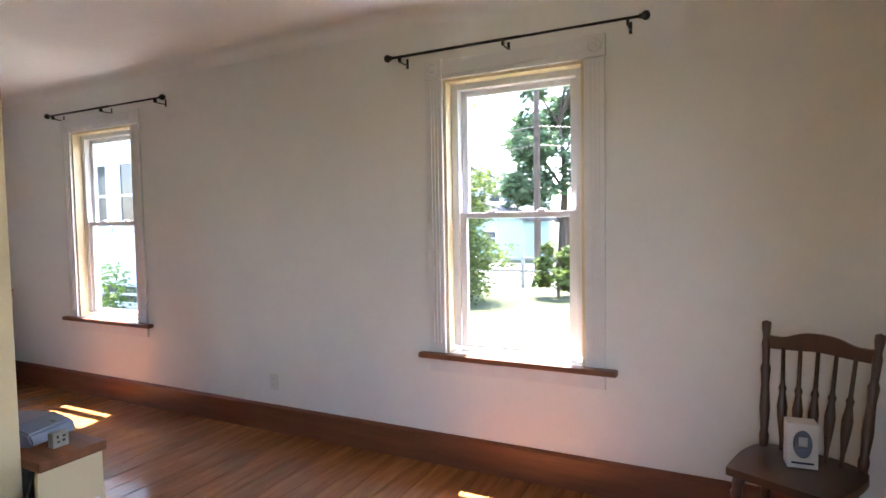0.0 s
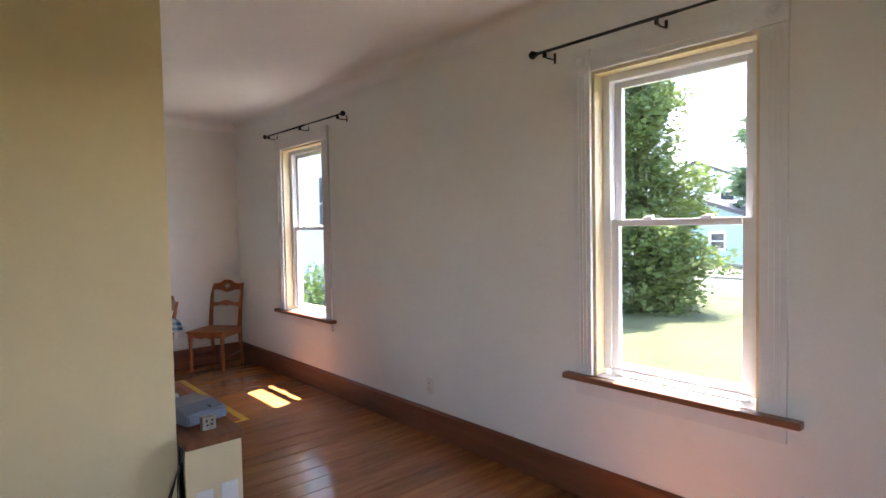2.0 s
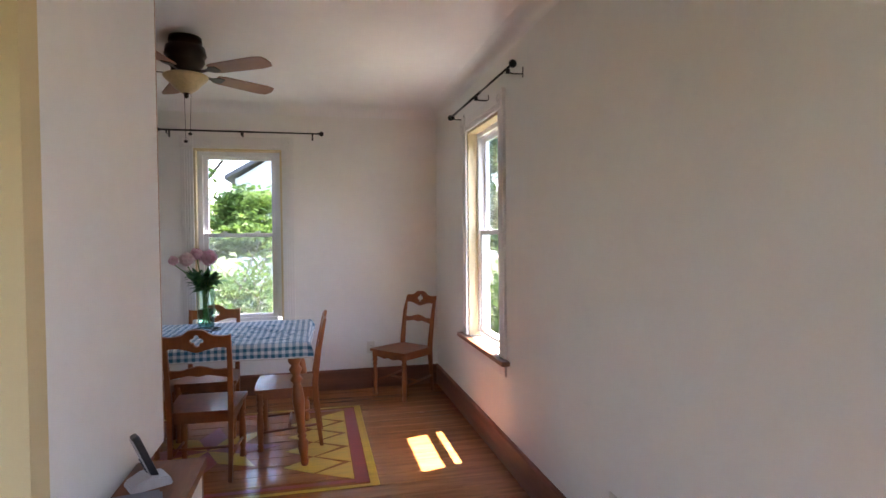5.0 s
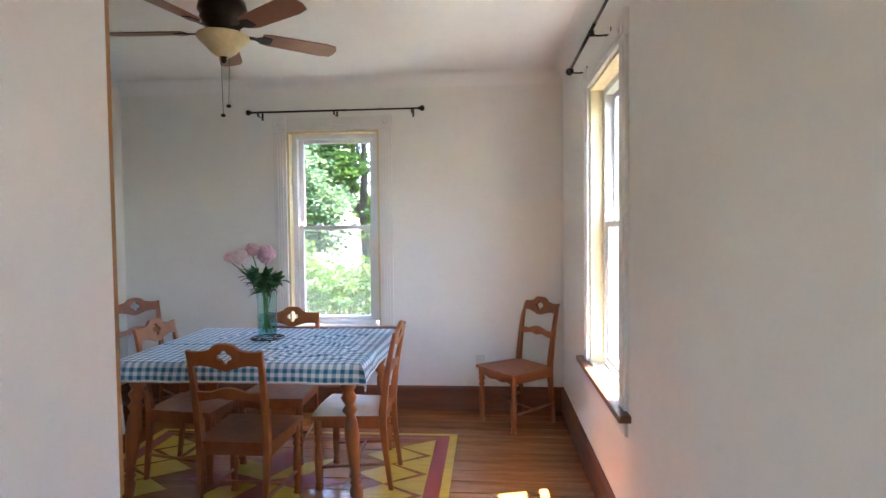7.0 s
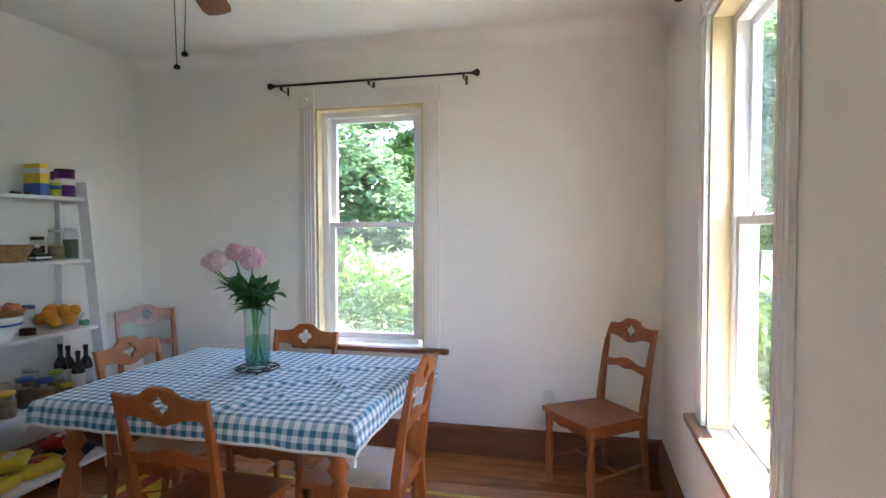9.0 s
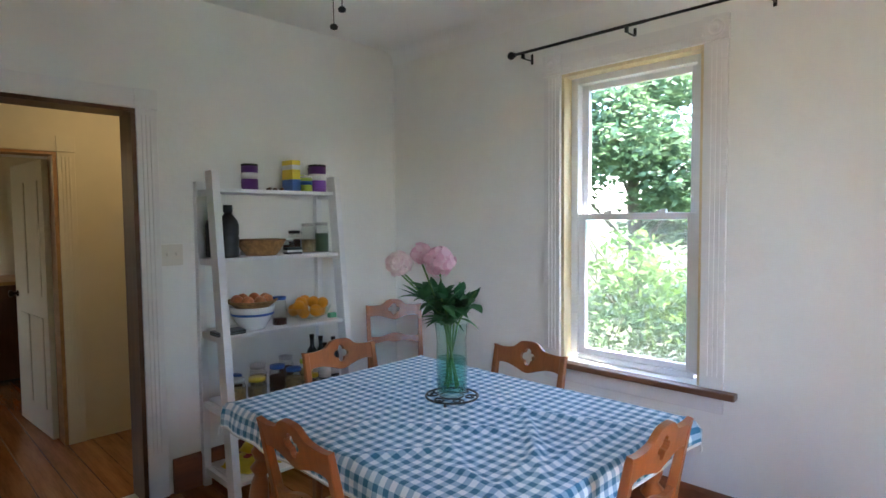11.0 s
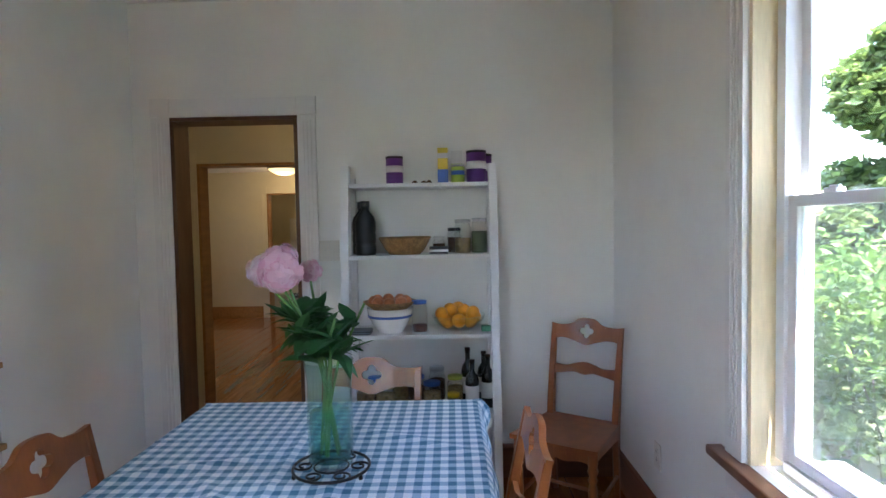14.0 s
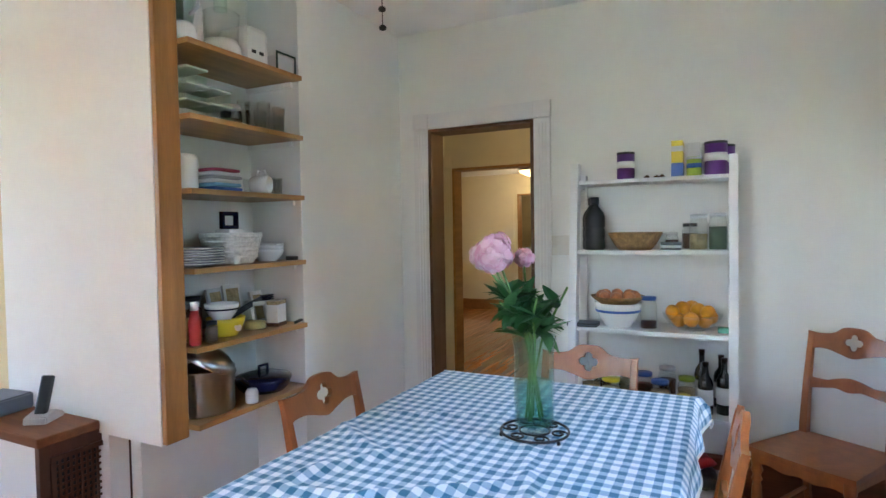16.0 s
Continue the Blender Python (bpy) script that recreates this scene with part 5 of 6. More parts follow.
def spread(h, r, n, seed, low=0.25, taper=0.5):
    q = random.Random(seed)
    out = []
    for k in range(n):
        f = low + (1 - low) * (k + 0.5) / n
        w = r * (1 - taper * (f - low) / (1 - low))
        a = q.uniform(0, 6.28)
        out.append((math.cos(a) * w * 0.6, math.sin(a) * w * 0.6, h * f, w * q.uniform(0.4, 0.6), h / n * q.uniform(1.0, 1.6)))
    return out


tree("conifer", -6.6, 13.0, 11.4, 0.17, spread(11.0, 2.0, 30, 3, 0.03, 0.85) + [(0, 0, 0.5 + 0.85 * k, 1.5 - 0.11 * k, 0.7) for k in range(12)], 30000, 0.074, LEAFA, 3, "tall green conifer on the lawn outside")
tree("garden_tree", -7.9, 31.0, 13.0, 0.26, spread(13.0, 3.5, 14, 5, 0.28, 0.35), 16000, 0.19, LEAFB, 5, "large leafy maple across the road")
tree("garden_tree", -25.5, 27.0, 11.0, 0.26, spread(11.0, 3.6, 12, 6, 0.25, 0.35), 7000, 0.26, LEAFB, 6, "large leafy tree across the road")
for k, (x, y, h, r, sd, mt) in enumerate(((-16.8, -3.9, 8.8, 3.0, 11, LEAFB), (-20.5, -10.5, 8.0, 3.0, 12, LEAFB), (-13.0, -12.5, 7.0, 2.2, 13, LEAFA), (-21.5, 6.2, 9.0, 2.8, 14, LEAFC), (-20.0, -1.7, 9.0, 2.5, 18, LEAFC), (-12.5, -6.5, 5.4, 1.6, 15, LEAFA), (-21.0, 7.5, 10.0, 3.0, 17, LEAFB))):
    tree("garden_tree", x, y, h, 0.2, spread(h, r, 18, sd, 0.2, 0.45), 26000, 0.095, mt, sd, "tall leafy garden tree behind the hedge")
tree("garden_bush", -3.75, 14.6, 1.5, 0.05, spread(1.4, 0.75, 8, 21, 0.2, 0.3), 2500, 0.08, LEAFA, 21, "rounded green bush on the lawn")
tree("garden_bush", -7.9, 6.9, 1.5, 0.05, spread(1.45, 0.7, 8, 22, 0.2, 0.3), 2500, 0.08, LEAFC, 22, "leafy green shrub beside the neighbouring house")
tree("garden_bush", -5.9, 5.3, 1.9, 0.04, spread(1.8, 0.5, 8, 23, 0.2, 0.3), 2000, 0.07, LEAFC, 23, "leafy green shrub close to the window")

# hedge with wire fence in front of window 3
hg = thing("hedge", pose(-8.6, 0, G), "dense overgrown vine hedge outside the window", "hedge", kind="stuff")
q = random.Random(31)
blobs = [(q.uniform(-0.35, 0.35), -5.5 + 0.28 * k, q.uniform(0.3, 1.75), q.uniform(0.35, 0.55), q.uniform(0.35, 0.55)) for k in range(40)] + [(q.uniform(-0.3, 0.3), -5.5 + 0.28 * k, q.uniform(0.2, 1.2), 0.5, 0.5) for k in range(40)]
me = leaves(blobs, 42000, 0.045, 31, 0.6)
me.materials.append(LEAFC)
o = new("hedge_leaves", me)
o.parent = hg
bm = bmesh.new()
for k in range(60):
    y = q.uniform(-5.5, 5.5)
    tube([(q.uniform(-0.3, 0.3), y, 0), (q.uniform(-0.3, 0.3), y + q.uniform(-0.4, 0.4), 0.9), (q.uniform(-0.3, 0.3), y + q.uniform(-0.8, 0.8), q.uniform(1.4, 2.1))], 0.008, 4, bm)
part("hedge_stems", bm, BARK, hg)


# low weathered rail fence along the lawn
fence = thing("rail_fence", pose(-7.4, 16.6, G), "low weathered grey rail fence along the lawn", "fence")
FENCEW = mat("weathered_fence_wood", (0.42, 0.41, 0.39), 0.9, 0.2, 5, bump=0.3)
for k in range(7):
    part("post", box(2.0 * k - 0.05, 2.0 * k + 0.05, -0.05, 0.05, -0.05, 1.0, 0.01), FENCEW, fence)
    if k < 6:
        for z in (0.52, 0.90):
            part("rail", box(2.0 * k + 0.051, 2.0 * k + 1.949, -0.02, 0.02, z - 0.035, z + 0.035, 0.005), FENCEW, fence)

# neighbouring house, garages, pole
SIDING = mat("white_siding", (0.74, 0.75, 0.76), 0.6, 0.03, 2.0)
ROOF = mat("grey_shingle", (0.10, 0.10, 0.105), 0.9, 0.2, 6, bump=0.3)
GLASSD = mat("dark_window_glass", (0.04, 0.05, 0.055), 0.08, 0.1)


def house(m, w, d, h, rise, wins, siding, label, board=0.11):
    """Clapboard house: local x along its front, y back, windows on the front (x, z, w, h)."""
    hs_ = thing("house", m, label, "house")
    bm = box(0, w, 0, d, -0.3, h)
    k = 0
    while k * board < h:
        box(-0.012, w + 0.012, -0.014, 0.0, k * board, k * board + board * 0.86, 0, bm)
        box(w, w + 0.012, 0, d, k * board, k * board + board * 0.86, 0, bm)
        k += 1
    part("wall", bm, siding, hs_)
    part("roof", plate([(-0.4, h - 0.1), (w / 2, h + rise), (w + 0.4, h - 0.1), (w + 0.4, h + 0.08), (w / 2, h + rise + 0.2), (-0.4, h + 0.08)], [], d + 0.8, pose(0, -0.4, 0)), ROOF, hs_)
    part("gable", plate([(0, h - 0.05), (w, h - 0.05), (w / 2, h + rise)], [], 0.1, pose(0, 0.0, 0)), siding, hs_)
    for x, z, ww, wh in wins:
        wn_ = part("window", box(x - ww / 2, x + ww / 2, -0.03, -0.016, z, z + wh), GLASSD, hs_)
        bm = bmesh.new()
        for a, b, c, e in ((x - ww / 2 - 0.1, x + ww / 2 + 0.1, z - 0.1, z), (x - ww / 2 - 0.1, x + ww / 2 + 0.1, z + wh, z + wh + 0.12), (x - ww / 2 - 0.1, x - ww / 2, z, z + wh), (x + ww / 2, x + ww / 2 + 0.1, z, z + wh), (x - ww / 2, x + ww / 2, z + wh / 2 - 0.025, z + wh / 2 + 0.025)):
            box(a, b, -0.06, -0.018, c, e, 0, bm)
        part("frame", bm, SIDING, wn_)
    return hs_


house(pose(-15.8, 7.6, G, 0, 0, 0), 8.0, 9.0, 5.6, 2.2, [(1.3, 0.5, 1.2, 0.5), (4.7, 0.5, 1.6, 0.34), (3.75, 2.1, 0.8, 1.3), (5.0, 2.1, 0.8, 1.3), (6.2, 2.35, 0.8, 1.45), (1.2, 2.35, 0.8, 1.45), (2, 4.2, 0.8, 1.1), (6, 4.2, 0.8, 1.1)], SIDING, "white clapboard neighbouring house with dark windows")
house(pose(-14.2, 28.0, G), 5.0, 5.0, 2.1, 0.9, [(3.2, 0.8, 0.6, 0.7)], mat("pale_teal_siding", (0.33, 0.52, 0.52), 0.7, 0.05, 2), "pale teal garage across the road")
house(pose(-26.5, 48.0, G), 11.0, 8.0, 4.6, 2.4, [(2.0, 1.2, 1.0, 1.5), (5.5, 1.2, 1.0, 1.5), (8.0, 3.0, 1.0, 1.4), (9.6, 3.0, 0.8, 1.4)], SIDING, "white gabled house across the road")
house(pose(-9.2, 36.0, G), 4.0, 5.0, 2.0, 1.5, [(2.0, 0.8, 0.9, 0.9)], mat("brown_siding", (0.14, 0.075, 0.06), 0.8, 0.1, 2), "brown shed with a pitched roof across the road")
house(pose(-26.0, -1.5, G, 0, 0, 90), 7.0, 7.0, 4.6, 2.2, [(1.6, 1.0, 0.9, 1.4), (5.0, 1.0, 0.9, 1.4), (3.4, 3.4, 0.9, 1.2)], SIDING, "white gabled house far behind the hedge")
up = thing("utility_pole", pose(-6.15, 20.6, G), "wooden utility pole with wires beside the road", "utility pole")
part("pole", rod((0, 0, -0.1), (0, 0, 9.0), 0.14, 12, None, 0.10), BARK, up)
part("crossarm", box(-1.0, 1.0, -0.06, 0.06, 8.2, 8.32), BARK, up)
bm = bmesh.new()
for z, dx in ((8.4, -0.8), (8.4, 0.8), (5.6, 0), (4.9, 0)):
    for sgn in (-1, 1):
        tube([(dx + sgn * t * 34, 0, z - 1.4 * math.sin(math.pi * t)) for t in (0, 0.15, 0.3, 0.5, 0.7, 0.85, 1.0)], 0.018, 4, bm)
part("wires", bm, CORD, up)


# ---- white ladder shelf against the doorway wall ----
LX0, LX1 = -5.535, -4.715
lsh = thing("ladder_shelf", pose(0, YC, 0), "white painted wooden ladder shelf filled with pantry goods", "shelf unit")


def front(z):
    """Front of the ladder shelf at height z, from the wall."""
    return 0.245 + (1.79 - z) * 0.095


for x in (LX0, LX1 - 0.04):
    bm = bmesh.new()
    vs_ = [bm.verts.new((xx, yy, zz)) for zz, f in ((0.001, front(0)), (1.79, front(1.79))) for xx, yy in ((x, f - 0.07), (x + 0.04, f - 0.07), (x + 0.04, f + 0.012), (x, f + 0.012))]
    for k in range(4):
        bm.faces.new((vs_[k], vs_[(k + 1) % 4], vs_[4 + (k + 1) % 4], vs_[4 + k]))
    bm.faces.new(vs_[3::-1])
    bm.faces.new(vs_[4:])
    part("front_leg", bm, SHELFWHITE, lsh)
    part("back_leg", box(x, x + 0.04, 0.008, 0.05, 0.001, 1.74, 0.002), SHELFWHITE, lsh)
LZ = (1.695, 1.315, 0.90, 0.495, 0.115)
for z in LZ:
    part("shelf", box(LX0 + 0.041, LX1 - 0.041, 0.012, front(z) - 0.008, z - 0.02, z, 0.002), SHELFWHITE, lsh)
    for x in (LX0, LX1 - 0.04):
        part("side_rail", box(x + 0.008, x + 0.032, 0.051, front(z) - 0.051, z - 0.04, z - 0.004), SHELFWHITE, lsh)


def turned_thing(name, x, y, z, prof, material, label, cat, group="", seg=22, extra=()):
    """A round thing: first part is its body, extras are (name, profile, material, label)."""
    t = thing(name, pose(x, y, z + 0.001), label, cat, group)
    part("body", lathe(prof, seg), material, t, smooth=True)
    for nm, pr, mt, lb in extra:
        part(nm, lathe(pr, seg), mt, t, lb, smooth=True)
    return t


def tin(x, y, z, r, h, lab, label):
    return turned_thing("tin", x, y, z, [(0, 0), (r, 0), (r, 0.004), (r * 0.985, 0.006), (r * 0.985, h - 0.012), (0, h - 0.012)], lab, label, "tin", "pantry tins", 24,
                        (("lid", [(r * 1.01, h - 0.012), (r * 1.01, h), (0, h)], DARKP if lab is PURPLE else SILVERP, ""), ("label", [(r * 1.001, h * 0.42), (r * 1.001, h * 0.66)], PAPER if lab is PURPLE else BLUEP, "printed paper band")))


def jar(x, y, z, r, h, fill, lid, label, group="pantry jars", level=0.7):
    ex = [("contents", [(0, 0.004), (r * 0.93, 0.004), (r * 0.93, h * level), (0, h * level)], fill, "")] if fill else []
    ex.append(("lid", [(r * 0.86, h), (r * 0.90, h), (r * 0.90, h + 0.018), (0, h + 0.019)], lid, ""))
    return turned_thing("jar", x, y, z, [(0, 0), (r * 0.95, 0), (r, 0.006), (r, h * 0.80), (r * 0.82, h * 0.93), (r * 0.82, h), (r * 0.78, h), (r * 0.95, h * 0.78), (r * 0.95, 0.006), (0, 0.003)], JAR, label, "jar", group, 20, ex)


def bottle(x, y, z, r, h, label, neck=0.013, lab=True):
    ex = [("cap", [(neck * 1.1, h * 0.93), (neck * 1.15, h * 0.93), (neck * 1.15, h), (0, h)], BRONZE, "")]
    if lab:
        ex.append(("label", [(r * 1.01, h * 0.18), (r * 1.01, h * 0.48)], PAPER, "printed pale label"))
    return turned_thing("bottle", x, y, z, [(0, 0), (r, 0), (r, h * 0.58), (r * 0.85, h * 0.66), (neck, h * 0.76), (neck, h * 0.93), (0, h * 0.93)], DARKGL, label, "bottle", "dark bottles", 20, ex)


def carton(x, y, z, w, d, h, material, label, bands=(), rz=0):
    c = thing("carton", pose(x, y, z + 0.001, 0, 0, rz), label, "box", "food cartons")
    part("body", box(-w / 2, w / 2, -d / 2, d / 2, 0, h, 0.002), material, c)
    for z0, z1, mt in bands:
        part("printed_band", box(-w / 2 - 0.001, w / 2 + 0.001, -d / 2 - 0.001, d / 2 + 0.001, z0 * h, z1 * h), mt, c)
    return c


def bowl(x, y, z, r, h, material, label, cat="bowl", foot=0.55, stripe=None, name="bowl"):
    pr = [(0, 0), (r * foot, 0), (r * foot, 0.006), (r * 0.78, h * 0.35), (r * 0.95, h * 0.75), (r, h), (r * 0.97, h), (r * 0.90, h * 0.72), (r * 0.72, h * 0.36), (r * 0.4, 0.014), (0, 0.012)]
    ex = [("stripe", [(r * 0.925, h * 0.64), (r * 0.952, h * 0.71)], stripe, "blue painted band")] if stripe else []
    if stripe:
        ex = [("stripe", [(r * 0.918 + 0.003, h * 0.62), (r * 0.950 + 0.002, h * 0.72)], stripe, "blue painted band")]
    return turned_thing(name, x, y, z, pr, material, label, cat, "", 30, ex)


def fruit(x, y, z, r, material, label, cat, group, seed):
    q = random.Random(seed)
    bm = bmesh.new()
    bmesh.ops.create_icosphere(bm, subdivisions=3, radius=r)
    for v in bm.verts:
        v.co.z *= 0.93
        v.co *= 1 + 0.03 * noise.noise(v.co * 30 + Vector((seed, 0, 0)))
        d = (v.co.x ** 2 + v.co.y ** 2) ** 0.5 / r
        if v.co.z > 0:
            v.co.z -= 0.12 * r * math.exp(-(d / 0.25) ** 2)
    o = mesh_ob(cat, bm, material, True)
    o.matrix_basis = pose(x, y, z, q.uniform(0, 360), q.uniform(0, 360), 0)
    return tagged(o, label, cat, group)


Y_ = lambda d: YC + d
z = LZ[0]
tin(-4.99, Y_(0.14), z, 0.047, 0.15, PURPLE, "purple tin with printed paper band on the top shelf")
tin(-5.435, Y_(0.16), z, 0.054, 0.17, PURPLE, "large purple tin with pale label on the top shelf")
tin(-5.475, Y_(0.08), z, 0.050, 0.16, PURPLE, "second purple tin behind on the top shelf")
tin(-5.335, Y_(0.19), z, 0.037, 0.095, LIME, "lime green tin on the top shelf")
carton(-5.255, Y_(0.15), z, 0.055, 0.12, 0.185, YELLOWP, "tall yellow carton with blue printing on the top shelf", ((0.0, 0.38, BLUEP), (0.7, 0.85, PAPER)))
carton(-5.33, Y_(0.10), z, 0.06, 0.05, 0.18, PAPER, "white and lime carton on the top shelf", ((0.3, 0.6, LIME),))
for k, (x, y) in enumerate(((-5.10, 0.16), (-5.15, 0.14), (-5.18, 0.17))):
    bm = bmesh.new()
    bmesh.ops.create_icosphere(bm, subdivisions=2, radius=0.016)
    for v in bm.verts:
        v.co *= 1 + 0.5 * noise.noise(v.co * 60 + Vector((k, 0, 0)))
        v.co.z *= 0.7
    o = mesh_ob("pebble", bm, BROWNFOOD, True)
    o.location = (x, Y_(y), z + 0.009)
    tagged(o, "small dark stone on the top shelf", "stone", "small stones")

z = LZ[1]
for x, y in ((-4.83, 0.19), (-4.80, 0.10)):
    t = turned_thing("oil_jug", x, Y_(y), z, [(0, 0), (0.052, 0), (0.056, 0.01), (0.056, 0.05), (0.052, 0.06), (0.056, 0.07), (0.056, 0.11), (0.052, 0.12), (0.056, 0.13), (0.056, 0.18), (0.048, 0.205), (0.022, 0.24), (0.020, 0.25), (0, 0.25)], DARKP, "large dark ribbed plastic jug on the shelf", "jug", "dark jugs", 16, (("cap", [(0.021, 0.25), (0.025, 0.25), (0.025, 0.29), (0, 0.29)], DARKP, ""),))
turned_thing("wicker_basket", -5.04, Y_(0.16), z, [(0, 0), (0.085, 0), (0.11, 0.03), (0.135, 0.075), (0.138, 0.085), (0.128, 0.082), (0.105, 0.035), (0.08, 0.01), (0, 0.008)], WICKER, "shallow brown wicker basket on the shelf", "basket", "", 30, (("rim", [(0.130, 0.078), (0.142, 0.082), (0.141, 0.094), (0.130, 0.092)], WICKER, ""),))
jar(-5.225, Y_(0.15), z, 0.034, 0.075, BROWNFOOD, PAPER, "small jar with white lid stacked on tins")
carton(-5.225, Y_(0.20), z, 0.10, 0.05, 0.04, DARKP, "low dark box beneath the small jar", ((0.3, 0.6, PAPER),))
jar(-5.355, Y_(0.17), z, 0.046, 0.165, GRAIN, SILVERP, "tall clip-top glass jar half full of grains", level=0.5)
jar(-5.445, Y_(0.18), z, 0.044, 0.17, mat("green_food", (0.10, 0.16, 0.09), 0.8, 0.3, 50), SILVERP, "tall glass jar with dark green contents")
jar(-5.31, Y_(0.08), z, 0.040, 0.12, BROWNFOOD, DARKP, "glass jar of dark food behind")

z = LZ[2]
bowl(-4.955, Y_(0.20), z, 0.125, 0.13, WHITEC, "white mixing bowl with blue band on the shelf", stripe=BLUEP)
turned_thing("fruit_basket", -4.955, Y_(0.20), z + 0.120, [(0, 0), (0.09, 0), (0.13, 0.03), (0.145, 0.045), (0.135, 0.045), (0.09, 0.01), (0, 0.008)], WICKER, "flat wicker basket of peaches set on the bowl", "basket", "", 28)
for k in range(8):
    a = k * 0.82
    fruit(-4.955 + 0.085 * math.cos(a), Y_(0.20) + 0.085 * math.sin(a), z + 0.163, 0.033, APPLE, "ripe reddish peach in the wicker basket", "peach", "peaches in the basket", k)
jar(-5.115, Y_(0.22), z, 0.043, 0.15, mat("red_preserve", (0.10, 0.02, 0.012), 0.5, 0.2, 30), BLUEP, "glass jar with blue lid and red preserve", level=0.25)
bowl(-5.325, Y_(0.19), z, 0.145, 0.085, JAR, "clear glass fruit bowl on the shelf", foot=0.4)
for k, (dx, dy, dz) in enumerate(((0.06, 0.05, 0), (-0.06, 0.04, 0), (0.0, -0.06, 0), (0.08, -0.03, 0.01), (-0.085, -0.03, 0.01), (0.0, 0.09, 0.01), (-0.03, 0.02, 0.052), (0.045, 0.0, 0.055), (-0.075, 0.05, 0.045), (0.0, -0.03, 0.058), (0.09, 0.05, 0.04))):
    fruit(-5.325 + dx, Y_(0.19) + dy, z + 0.056 + dz, 0.038, ORANGE, "bright orange in the glass bowl", "orange", "oranges in the bowl", 40 + k)
carton(-5.47, Y_(0.24), z, 0.05, 0.03, 0.03, mat("mint_plastic", (0.10, 0.36, 0.24), 0.5), "small mint green box at the shelf's end")
for k in range(4):
    o = mesh_ob("placemat", box(-4.86, -4.70, Y_(0.21), Y_(0.31), z + 0.002 + k * 0.006, z + 0.006 + k * 0.006, 0.001), GREYBLUE if k % 2 else DARKP)
    tagged(o, "thin folded dark placemat stacked on the shelf", "placemat", "stacked placemats")

z = LZ[3]
for x, y, r, h, f, ld in ((-4.82, 0.26, 0.05, 0.13, GRAIN, SILVERP), (-4.93, 0.28, 0.052, 0.12, GRAIN, YELLOWP), (-4.86, 0.14, 0.05, 0.12, BROWNFOOD, BLUEP), (-5.0, 0.16, 0.05, 0.16, GRAIN, SILVERP), (-5.09, 0.22, 0.048, 0.15, BROWNFOOD, BLUEP), (-5.175, 0.26, 0.05, 0.125, GRAIN, BLUEP), (-5.20, 0.13, 0.046, 0.17, BROWNFOOD, SILVERP), (-5.30, 0.20, 0.045, 0.14, GRAIN, LIME), (-5.29, 0.29, 0.036, 0.07, BROWNFOOD, YELLOWP)):
    jar(x, Y_(y), z, r, h, f, ld, "glass pantry jar of dry food on the lower shelf", "lower shelf jars")
for x, y, h in ((-5.39, 0.27, 0.26), (-5.37, 0.16, 0.30), (-5.475, 0.24, 0.28), (-5.46, 0.12, 0.27)):
    bottle(x, Y_(y), z, 0.036, h, "dark glass oil bottle with pale label")

z = LZ[4]


def bag(x, y, z, w, d, h, material, label, rz, mark=None):
    """Puffed foil bag with crimped ends."""
    bm = bmesh.new()
    n = 12
    rows = {}
    for side in (1, -1):
        for j in range(n + 1):
            for i in range(n + 1):
                u, v = i / n * 2 - 1, j / n * 2 - 1
                puff = (max(0, 1 - u ** 4)) ** 0.5 * (max(0, 1 - v ** 6)) ** 0.5
                hh = h * 0.5 * puff * (1 + 0.25 * noise.noise(Vector((u * 3, v * 3, x * 9 + side))))
                rows[side, i, j] = bm.verts.new((u * w / 2, v * d / 2, h * 0.5 + side * hh))
    for side in (1, -1):
        for j in range(n):
            for i in range(n):
                f = (rows[side, i, j], rows[side, i + 1, j], rows[side, i + 1, j + 1], rows[side, i, j + 1])
                bm.faces.new(f if side > 0 else f[::-1])
    bmesh.ops.remove_doubles(bm, verts=bm.verts[:], dist=1e-4)
    t = thing("snack_bag", pose(x, y, z + 0.002, 0, 0, rz), label, "bag", "snack bags")
    part("foil", bm, material, t, smooth=True)
    if mark:
        part("printed_patch", lathe([(0, 0), (w * 0.22, 0), (w * 0.2, 0.004), (0, 0.006)], 18, pose(0, 0, h * 0.96) @ Matrix.Diagonal((1, 0.6, 1, 1))), mark, t)
    return t


bag(-4.90, Y_(0.24), z, 0.26, 0.20, 0.07, YELLOWP, "bright yellow snack bag on the bottom shelf", 20, REDP)
bag(-5.12, Y_(0.26), z, 0.28, 0.20, 0.07, YELLOWP, "bright yellow snack bag on the bottom shelf", -12, REDP)
bag(-5.0, Y_(0.20), z + 0.068, 0.26, 0.19, 0.07, YELLOWP, "yellow snack bag lying across the others", 40, PAPER)
bag(-5.34, Y_(0.24), z, 0.22, 0.22, 0.08, DARKP, "dark packet on the bottom shelf", 10, PAPER)
bag(-5.32, Y_(0.20), z + 0.078, 0.20, 0.16, 0.06, REDP, "red packet on top of the dark one", 30, PAPER)


